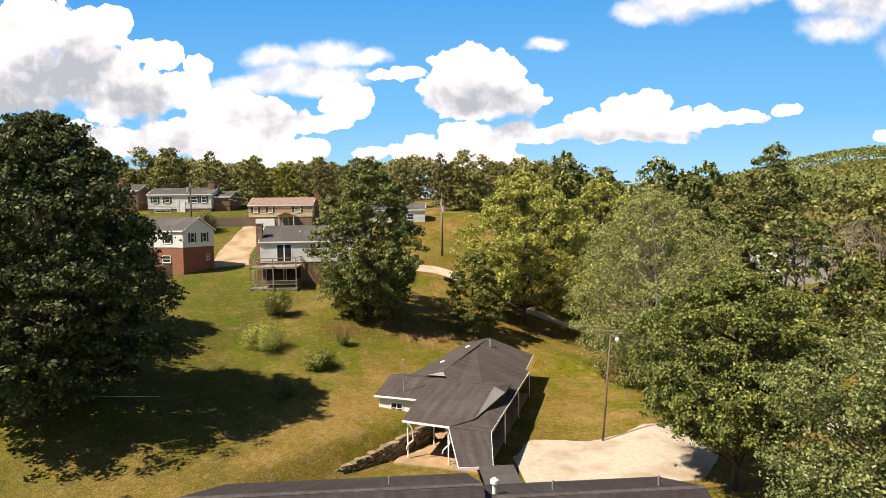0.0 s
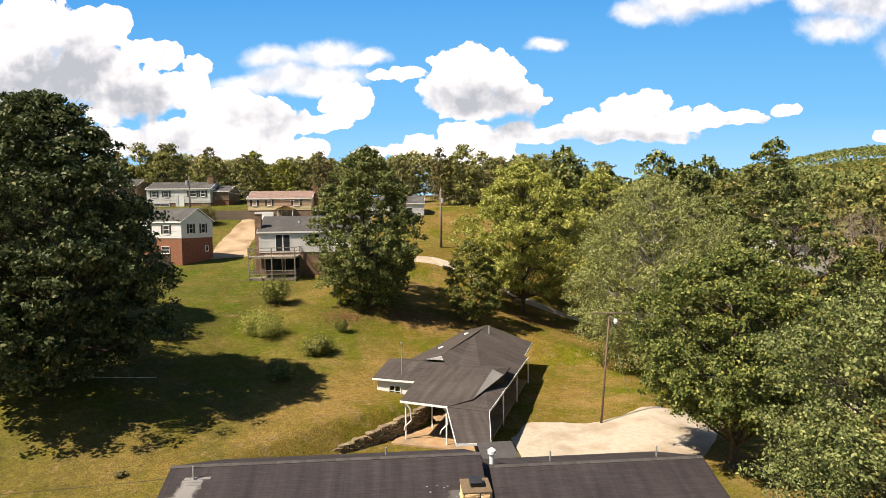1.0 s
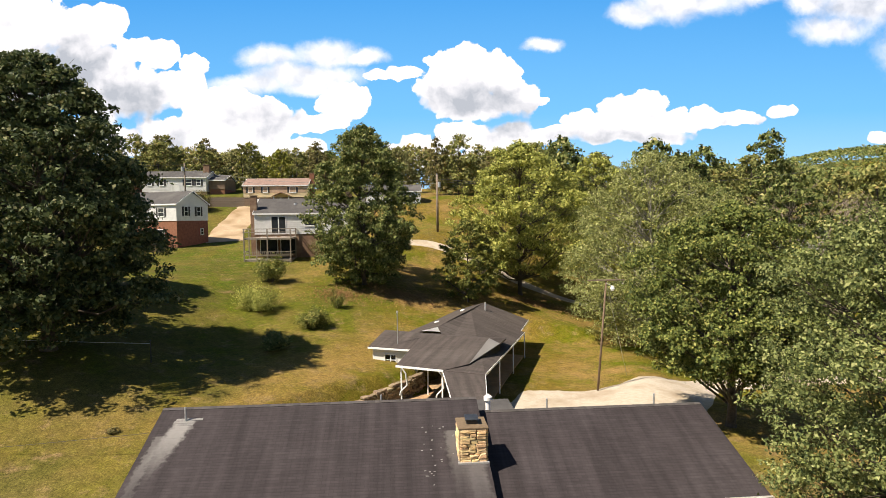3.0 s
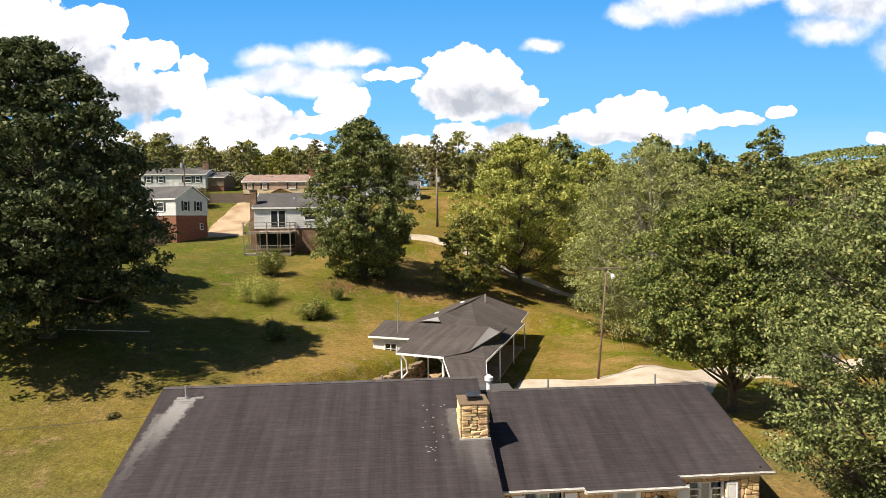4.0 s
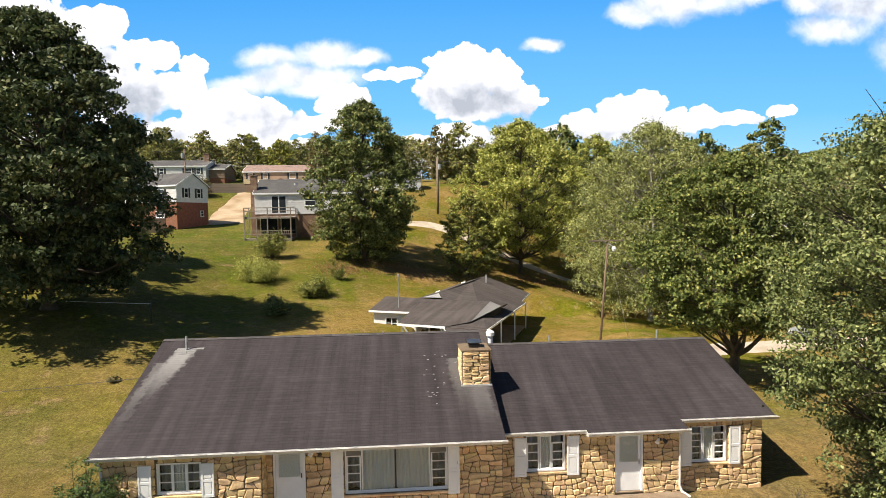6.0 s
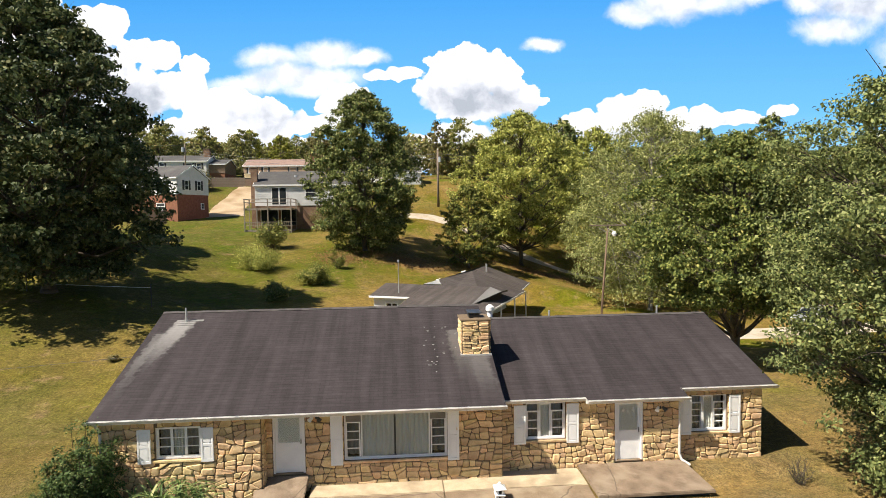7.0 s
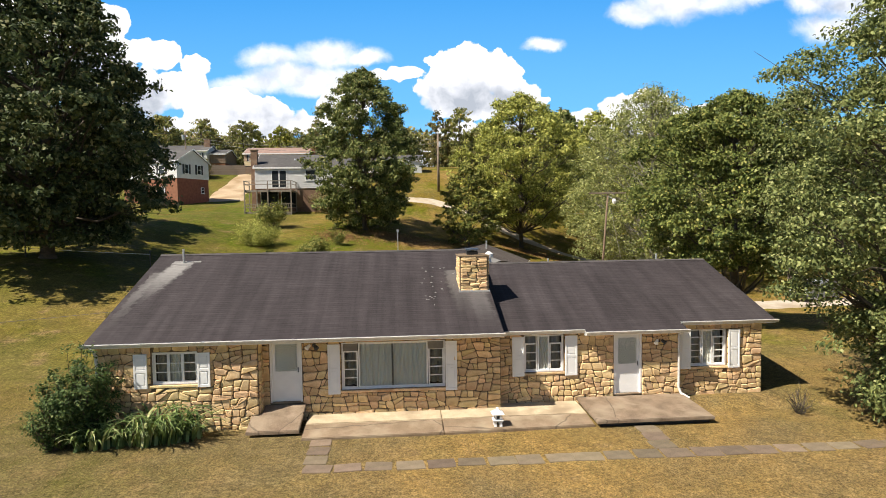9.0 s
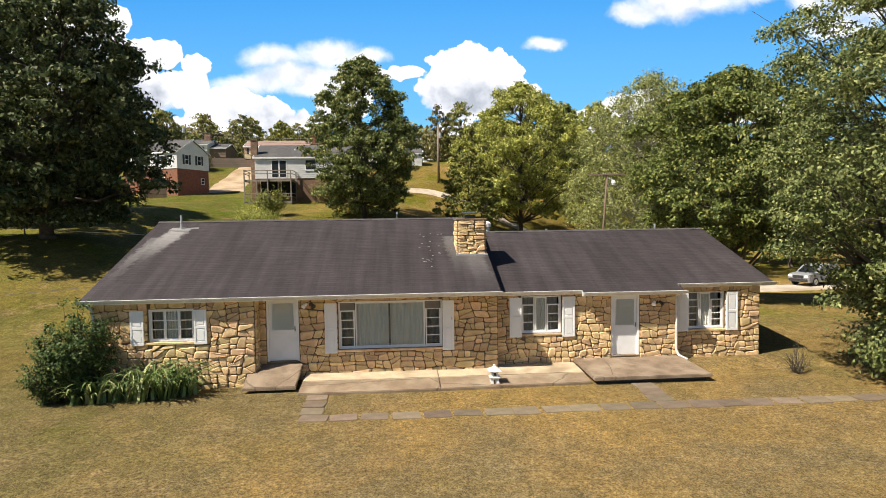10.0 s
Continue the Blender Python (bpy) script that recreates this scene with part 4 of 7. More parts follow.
def leaf_mesh(name, pts, out, size, mat, rng, flat=0.9):
    """Diamond leaves at the points, facing roughly outwards and up, each bent along its midrib."""
    n = len(pts)
    nor = out * flat + rng.normal(0, 0.62, (n, 3)) + np.array((0, 0, 0.36))
    nor /= np.linalg.norm(nor, axis=1)[:, None] + 1e-9
    a = rng.normal(0, 1, (n, 3))
    a -= nor * (a * nor).sum(1)[:, None]
    a /= np.linalg.norm(a, axis=1)[:, None] + 1e-9
    b = np.cross(nor, a)
    s = size * rng.uniform(0.6, 1.35, (n, 1))
    v = np.empty((n, 4, 3))
    v[:, 0] = pts - a * s * 0.5
    v[:, 1] = pts + b * s * 0.30 + nor * s * 0.08
    v[:, 2] = pts + a * s * 0.5 - np.array((0, 0, 1)) * s * 0.12
    v[:, 3] = pts - b * s * 0.30 + nor * s * 0.08
    me = bpy.data.meshes.new(name)
    me.vertices.add(4 * n)
    me.vertices.foreach_set("co", v.reshape(-1))
    me.loops.add(4 * n)
    me.loops.foreach_set("vertex_index", np.arange(4 * n, dtype=np.int32))
    me.polygons.add(n)
    me.polygons.foreach_set("loop_start", np.arange(0, 4 * n, 4, dtype=np.int32))
    me.update(calc_edges=True)
    me.materials.append(mat)
    return me


def limb(bm, p, q, r0, r1, rng, seg=4, wob=0.06):
    """A bent tapering limb from p to q; gives back its points."""
    p, q = Vector(p), Vector(q)
    L = (q - p).length
    pts = [p]
    for i in range(1, seg + 1):
        f = i / seg
        c = p.lerp(q, f)
        if i < seg:
            c += Vector(rng.normal(0, wob * L, 3)) * math.sin(3.14159 * f)
        pts.append(c)
    n = 7 if r0 > 0.08 else 5 if r0 > 0.03 else 3
    rings = []
    for i, c in enumerate(pts):
        d = (pts[min(i + 1, seg)] - pts[max(i - 1, 0)]).normalized()
        a = Vector((1, 0.13, 0.07)) if abs(d.x) < 0.8 else Vector((0.1, 1, 0.05))
        a = (a - d * a.dot(d)).normalized()
        b = d.cross(a)
        r = r0 + (r1 - r0) * i / seg
        rings.append([bm.verts.new(c + (a * math.cos(6.28318 * k / n) + b * math.sin(6.28318 * k / n)) * r) for k in range(n)])
    for i in range(seg):
        for k in range(n):
            bm.faces.new((rings[i][k], rings[i][(k + 1) % n], rings[i + 1][(k + 1) % n], rings[i + 1][k]))
    return pts


def tree(name, label, at, height, low, radius, mat, leaves, size, seed, trunk=0.25, lobes=60, shape=0.75, gap=0.45, lean=(0, 0), squash=1.0, bark=None, lobe=0.24, twigs=3, lump=0.22, sprays=24, tight=0.30, fill=0.36, blunt=0.70):
    """A trunk, limbs that reach to every bough, and boughs of separate leaf sprays with dark gaps between them.
    low: the height at which the crown begins; shape: how early it narrows towards the top; gap: how far the sprays reach into a bough;
    lobe: a bough's size by the crown's; tight: a spray's size by its bough's; fill: the share of leaves between the boughs; blunt: lower for a squarer outline."""
    rng = np.random.default_rng(seed)
    root = thing(name, label, "tree", at=at)
    span = height - low
    boughs = []
    for i in range(lobes):
        f = ((i + rng.uniform(0.1, 0.9)) / lobes) ** 0.92
        env = radius * math.sin(3.14159 * min(1, (0.12 + 0.88 * f) ** shape)) ** blunt
        ang = i * 2.39996 + rng.normal(0, 0.5)
        c, s = math.cos(ang), math.sin(ang)
        env *= 1 + lump * 1.6 * noise.noise((c * 1.3 + seed, s * 1.3, f * 3.3))
        rr = env * (0.30 + 0.62 * rng.random() ** 0.6)
        lr = radius * lobe * rng.uniform(0.60, 1.30) * (1.0 - 0.40 * f)
        z = low + span * (0.05 + 0.90 * f) - 0.05 * rr * (1 - f)
        boughs.append((np.array((c * rr + lean[0] * f, s * rr * squash + lean[1] * f, z)), lr))
    tot = sum(b ** 2 for _, b in boughs)
    pts, outs = [], []
    for c, lr in boughs:
        n = int(leaves * (1 - fill) * lr ** 2 / tot)
        d = rng.normal(0, 1, (sprays, 3))
        d /= np.linalg.norm(d, axis=1)[:, None]
        d[:, 2] = np.abs(d[:, 2]) * 1.05 - 0.30
        base = d * lr * rng.uniform(gap, 1.12, (sprays, 1)) * np.array((1, 1, 0.80))
        wide = lr * tight * rng.uniform(0.55, 1.35, sprays)
        k = rng.choice(sprays, n, p=wide ** 1.7 / (wide ** 1.7).sum())
        e = rng.normal(0, 1, (n, 3))
        e /= np.linalg.norm(e, axis=1)[:, None]
        far = rng.random((n, 1)) ** 0.42 * np.where(rng.random((n, 1)) < 0.07, 1.8, 1.0)
        p = base[k] + e * far * wide[k][:, None] * np.array((1, 1, 0.62))
        pts.append(c + p)
        outs.append(e * 0.6 + p / (np.linalg.norm(p, axis=1)[:, None] + 1e-6) * 0.6)
    # small sprays between the boughs
    n, m = int(leaves * fill), max(30, int(leaves * fill / 40))
    mid = []
    while len(mid) < m:
        f, ang = rng.random(), rng.uniform(0, 6.28318)
        env = math.sin(3.14159 * min(1, (0.12 + 0.88 * f) ** shape)) ** blunt
        if rng.random() > env + 0.05:
            continue
        c, s = math.cos(ang), math.sin(ang)
        r = radius * env * (1 + lump * 1.6 * noise.noise((c * 1.3 + seed, s * 1.3, f * 3.3))) * (0.25 + 0.72 * rng.random() ** 0.5)
        mid.append((c * r + lean[0] * f, s * r * squash + lean[1] * f, low + span * (0.03 + 0.94 * f) - 0.06 * r * (1 - f)))
    e = rng.normal(0, 1, (n, 3))
    e /= np.linalg.norm(e, axis=1)[:, None]
    p = e * rng.random((n, 1)) ** 0.45 * radius * lobe * 0.36 * np.array((1, 1, 0.65))
    pts.append(np.array(mid)[rng.integers(0, m, n)] + p)
    outs.append(e)
    P, O = np.concatenate(pts), np.concatenate(outs)
    keep = P[:, 2] > 0.2
    me = leaf_mesh("crown", P[keep], O[keep], size, mat, rng)
    cr = new("crown", me)
    cr.parent = root
    bm = bmesh.new()
    top = (lean[0] * 0.8, lean[1] * 0.8, low + span * 0.84)
    spine = limb(bm, (0, 0, -0.3), top, trunk, trunk * 0.15, rng, 8, 0.012)
    tube(bm, (0, 0, -0.35), (0, 0, 0.25), trunk * 1.5, trunk * 1.0, n=9)
    for c, lr in boughs:
        f = min(0.92, max(0.14, (c[2] - 0.5 * math.hypot(c[0], c[1])) / top[2]))
        s = spine[int(f * 8)]
        limb(bm, s, Vector(c), max(0.03, trunk * 0.38 * (1 - f * 0.6)), 0.02, rng, 4 if twigs > 1 else 2, 0.05)
        for j in range(twigs):
            e = Vector(c) + Vector(rng.normal(0, lr * 0.55, 3))
            limb(bm, Vector(c).lerp(Vector(s), 0.35), e, 0.026, 0.008, rng, 3, 0.06)
    part("trunk", bm, bark or M_BARK, root, smooth=True)
    return root


def tree_at(x, y, *a, **k):
    return tree(a[0], a[1], (x, y, ground_z(x, y)), *a[2:], **k)


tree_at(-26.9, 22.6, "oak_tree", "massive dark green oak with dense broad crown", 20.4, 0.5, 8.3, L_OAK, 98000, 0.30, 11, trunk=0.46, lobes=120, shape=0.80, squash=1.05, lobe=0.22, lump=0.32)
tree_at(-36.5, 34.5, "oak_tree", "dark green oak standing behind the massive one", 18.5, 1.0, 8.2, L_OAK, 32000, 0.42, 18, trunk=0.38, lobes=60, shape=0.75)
tree_at(-7.0, 48.4, "oak_tree", "tall dark green tree on the slope above the garage", 18.6, 0.3, 7.1, L_DARK, 60000, 0.30, 12, trunk=0.30, lobes=74, shape=0.92, lobe=0.23, lump=0.32)
tree_at(4.9, 48.2, "young_tree", "small green tree with drooping foliage", 9.8, 0.2, 3.8, L_MID, 14000, 0.27, 13, trunk=0.12, lobes=36, shape=0.85, lobe=0.27)
tree_at(13.0, 57.5, "maple_tree", "broad light green rounded tree behind the garage", 20.4, 2.6, 9.6, L_LIGHT, 72000, 0.30, 14, trunk=0.30, lobes=96, shape=0.95, lobe=0.22, fill=0.24)
tree_at(22.4, 39.0, "silver_maple", "tall thin-leaved pale tree with bare grey limbs showing", 20.6, 0.6, 9.5, L_SILVER, 66000, 0.21, 15, trunk=0.26, lobes=130, shape=0.92, lobe=0.22, gap=0.2, bark=M_PALEBARK, tight=0.36, fill=0.45)
tree_at(16.2, 13.8, "maple_tree", "dense dark green maple beside the gravel drive", 13.3, 2.7, 6.2, L_MAPLE, 112000, 0.185, 16, trunk=0.29, lobes=92, shape=1.08, lobe=0.24, lump=0.14, fill=0.18)
tree_at(13.9, -2.2, "sweetgum_tree", "tall full green tree at the front lawn's edge", 13.8, 1.5, 6.0, L_GUM, 160000, 0.120, 17, trunk=0.30, lobes=130, shape=1.30, lobe=0.22, lean=(-0.4, -0.2), lump=0.22, blunt=0.50, fill=0.20)
for x, y, h, r, m, sd in ((41, 24, 15, 6.5, L_MID, 21), (41, 44, 18, 7.5, L_DARK, 22), (30, 52, 19, 7.0, L_MID, 23), (52, 33, 17, 7.0, L_MID, 24), (-44, 34, 20, 8.0, L_DARK, 25), (27, 68, 21, 7.5, L_LIGHT, 26), (46, 66, 16, 6.5, L_DARK, 27), (58, 54, 11, 5.0, L_MID, 28), (69, 57, 12, 5.5, L_MID, 29), (50, 84, 19, 7.0, L_DARK, 30)):
    tree_at(x, y, "woodland_tree", "leafy green tree in the wood beyond the drive", h, 0.8, r, m, 12500, 0.47, sd, trunk=0.26, lobes=54, shape=0.92)


# ---- far woods: one variety per base tree, set out in rows behind the houses ----
L_PALE = leaf_material("pale_far_leaf", (0.15, 0.155, 0.060), (0.30, 0.295, 0.115), (0.40, 0.33, 0.15))
L_FAR = leaf_material("olive_leaf", (0.13, 0.145, 0.045), (0.30, 0.305, 0.095), (0.42, 0.32, 0.12))
VARIETIES = []
KINDS = ((L_FAR, 4.6, 13, "slender green"), (L_FAR, 5.0, 12, "mid green"), (L_PALE, 4.6, 12, "pale green"), (L_YELLOW, 3.6, 11, "yellowing"), (L_DRY, 4.0, 13, "brown thin-leaved"), (L_DARK, 5.2, 13, "dark green"))
for i, (m, r, h, tone) in enumerate(KINDS):
    VARIETIES.append(tree_at(-60 + i * 9, 128 + i * 3, "woodland_tree", tone + " tree in the wood behind the houses", h, 0.3, r, m, (4200, 4200, 4200, 3800, 2600, 4600)[i], 0.60, 40 + i, trunk=0.22, twigs=1, lobes=34, shape=(1.0, 0.75, 0.85, 1.0, 0.75, 0.85)[i], lobe=0.33, lump=0.28, sprays=12, tight=0.55, gap=0.2, fill=0.5))
    VARIETIES[-1]["group"] = "wood behind the houses"
rng = random.Random(8)
ROWS_OF_TREES = (
    (-122, -22, 166, 176, 15, 1.0), (-130, 34, 186, 200, 18, 1.08), (-4, 30, 118, 134, 6, 1.0), (24, 62, 84, 100, 8, 1.22), (28, 95, 102, 125, 12, 1.22), (76, 100, 74, 92, 4, 1.2), (62, 92, 40, 52, 4, 0.85), (-112, -84, 112, 126, 4, 1.0),
)
for x0, x1, y0, y1, n, sc in ROWS_OF_TREES:
    for i in range(n):
        x, y = x0 + (x1 - x0) * (i + rng.uniform(0.1, 0.9)) / n, rng.uniform(y0, y1)
        v = VARIETIES[rng.choice((0, 1, 1, 1, 2, 2, 0, 3, 4, 4) if sc < 1.2 else (0, 5, 1, 5, 5))]
        s = sc * rng.uniform(0.8, 1.2)
        copy_thing(v, pose(x, y, ground_z(x, y), 0, 0, rng.uniform(0, 360)) @ Matrix.Diagonal((s * rng.uniform(0.85, 1.2), s, s * rng.uniform(0.85, 1.2), 1)))

# taller single trees that stand out above the rows
for i, x, y, s in ((1, -82, 168, 1.45), (0, -75, 172, 1.35), (2, -90, 170, 1.25), (3, -46, 160, 1.30), (4, -60, 164, 1.20), (1, -33, 162, 1.05)):
    copy_thing(VARIETIES[i], pose(x, y, ground_z(x, y), 0, 0, x * 31 % 360) @ Matrix.Diagonal((s, s, s, 1)))


def canopy(name, n, spot, size, mat, seed, label):
    """A far wood as one sheet of leaf clumps."""
    g = np.random.default_rng(seed)
    pts = np.array([spot(g) for _ in range(n)])
    out = g.normal(0, 1, (n, 3)) * 0.6 + np.array((-0.2, -0.6, 0.6))
    ob = new(name, leaf_mesh(name, pts, out, size, mat, g))
    return tagged(ob, label, "woods", kind="stuff")


def on_hill(g):
    x, y = g.uniform(250, 1250), g.uniform(560, 960)
    bump = 5.0 * noise.noise((x * 0.06, y * 0.06, 0)) + 3 * noise.noise((x * 0.16, y * 0.16, 4))
    return (x, y, ground_z(x, y) + 9 + bump + g.uniform(-2.5, 1.5))


canopy("hill_woods", 28000, on_hill, 4.6, L_DARK, 5, "wooded hill on the skyline")
canopy("hill_woods", 14000, on_hill, 4.6, L_MAPLE, 6, "wooded hill on the skyline")


def far_band(x0, x1):
    """A strip of wood behind the houses between x0 and x1."""
    def spot(g):
        x, y = g.uniform(x0, x1), g.uniform(188, 214)
        k = 4.5 * noise.noise((x * 0.06, 1.5, 0)) + 3 * noise.noise((x * 0.2, 7, 0))
        return (x, y, ground_z(x, y) + g.uniform(0, 1) ** 0.6 * (13 + k + max(0, min(5, (x - 20) * 0.06))))
    return spot


canopy("far_woods", 20000, far_band(-190, 60), 1.5, L_FAR, 7, "distant mixed woods behind the houses")
canopy("far_woods", 14000, far_band(-190, 70), 1.4, L_DRY, 8, "distant browning woods behind the houses")
canopy("far_woods", 18000, far_band(30, 320), 1.7, L_DARK, 9, "distant dark green woods below the hill")


def litter(cx, cy, rx, ry):
    def spot(g):
        a, r = g.uniform(0, 6.283), abs(g.normal(0, 0.55))
        x, y = cx + math.cos(a) * r * rx, cy + math.sin(a) * r * ry
        return (x, y, ground_z(x, y) + 0.03)
    return spot


L_LITTER = leaf_material("leaf_litter", (0.17, 0.095, 0.042), (0.31, 0.18, 0.08), (0.40, 0.26, 0.11), 0.8)
for i, (cx, cy, rx, ry, n) in enumerate(((-3.0, 46.5, 8.5, 4.5, 5200), (14.0, 54.5, 8.0, 4.0, 4000), (-9.5, 44.0, 3.5, 3.0, 2000))):
    canopy("leaf_litter", n, litter(cx, cy, rx, ry), 0.16, L_LITTER, 30 + i, "reddish fallen leaves on bare ground under the trees")["category"] = "leaves"


M_DEADWOOD = material("dead_wood", (0.16, 0.12, 0.09), (0.30, 0.24, 0.19), 6, 0.9, 25, 0.5, 0.3)


def bare_tree(at, height, seed):
    """A dead tree: a trunk that forks again and again into thin grey twigs."""
    g = np.random.default_rng(seed)
    e = thing("bare_tree", "dead grey tree with bare branches in the wood", "tree", at=at, group="bare trees")
    bm = bmesh.new()

    def grow(p, d, L, r, depth):
        q = p + d * L
        limb(bm, p, q, r, r * 0.6, g, 3, 0.05)
        if depth == 0:
            return
        for _ in range(3 if depth > 1 else 4):
            nd = (d + Vector(g.normal(0, 0.55, 3)) + Vector((0, 0, 0.15))).normalized()
            grow(p.lerp(q, g.uniform(0.6, 1.0)), nd, L * g.uniform(0.55, 0.8), max(0.022, r * 0.55), depth - 1)

    grow(Vector((0, 0, -0.3)), Vector((0.03, 0, 1)), height * 0.34, 0.24, 4)
    part("trunk", bm, M_DEADWOOD, e, smooth=True)


for x, y, h in ((53.0, 63.0, 19.0), (57.0, 65.0, 22.0), (60.5, 62.0, 21.0), (64.0, 68.0, 22.0), (70.0, 66.0, 20.0), (77.0, 70.0, 20.0)):
    bare_tree((x, y, ground_z(x, y)), h, int(x))
# ---- sky with clouds ----
# puffs: thousandths of the sheet from its middle, height over the horizon, half width, half height
CLOUD_WEST = ((-724, 345, 105, 55), (-624, 335, 72, 42), (-572, 348, 42, 28), (-528, 300, 38, 26), (-478, 292, 42, 28), (-428, 275, 32, 22), (-750, 262, 120, 80), (-624, 252, 120, 56), (-530, 228, 62, 56), (-456, 240, 62, 32))
CLOUD_LOW = ((-664, 158, 70, 24), (-592, 190, 46, 34), (-730, 158, 70, 20), (-404, 192, 46, 50), (-366, 208, 56, 36), (-300, 182, 76, 46), (-456, 148, 84, 38), (-356, 138, 130, 40), (-250, 165, 44, 28), (-560, 140, 80, 26))
CLOUD_PUFF = ((-165, 205, 50, 34), (-200, 168, 46, 22), (-250, 120, 66, 24), (-128, 112, 34, 13), (-310, 108, 60, 20))
CLOUD_MIDDLE = ((42, 254, 74, 46), (100, 250, 58, 46), (10, 215, 62, 38), (138, 212, 40, 38), (-60, 258, 38, 16), (-100, 252, 26, 11), (182, 206, 12, 8), (60, 200, 90, 34))
CLOUD_UNDER = ((-34, 118, 74, 32), (40, 145, 56, 28), (90, 122, 44, 34), (132, 150, 50, 24), (60, 92, 120, 24))
CLOUD_EAST = ((366, 198, 34, 32), (322, 176, 50, 34), (260, 160, 46, 28), (192, 146, 46, 17), (404, 168, 56, 28), (468, 174, 36, 24), (528, 172, 42, 16), (602, 182, 30, 12), (330, 142, 120, 18), (784, 134, 24, 13))
CLOUD_VEIL = ((-300, 280, 72, 22), (-190, 290, 62, 24), (-240, 252, 116, 22), (-128, 284, 40, 14), (-330, 240, 90, 18), (-212, 234, 70, 15))
CLOUD_HIGH = ((400, 362, 66, 30), (340, 346, 44, 22), (452, 372, 96, 30), (560, 382, 64, 24), (690, 318, 80, 28), (744, 368, 96, 48), (640, 372, 46, 30), (180, 300, 28, 12), (900, 300, 120, 60))
# grey undersides: the same numbers and how dark
SHADES = ((-664, 250, 125, 60, 0.9), (-735, 215, 110, 50, 0.8), (-534, 212, 62, 44, 0.8), (-304, 178, 80, 26, 0.5), (-480, 136, 100, 28, 0.55), (56, 206, 95, 32, 0.8), (128, 168, 55, 36, 0.6), (344, 138, 150, 15, 0.6), (-284, 262, 130, 22, 0.25), (716, 345, 90, 50, 0.35), (-590, 145, 90, 25, 0.35), (400, 345, 90, 20, 0.25))
SHEET = 1033.0


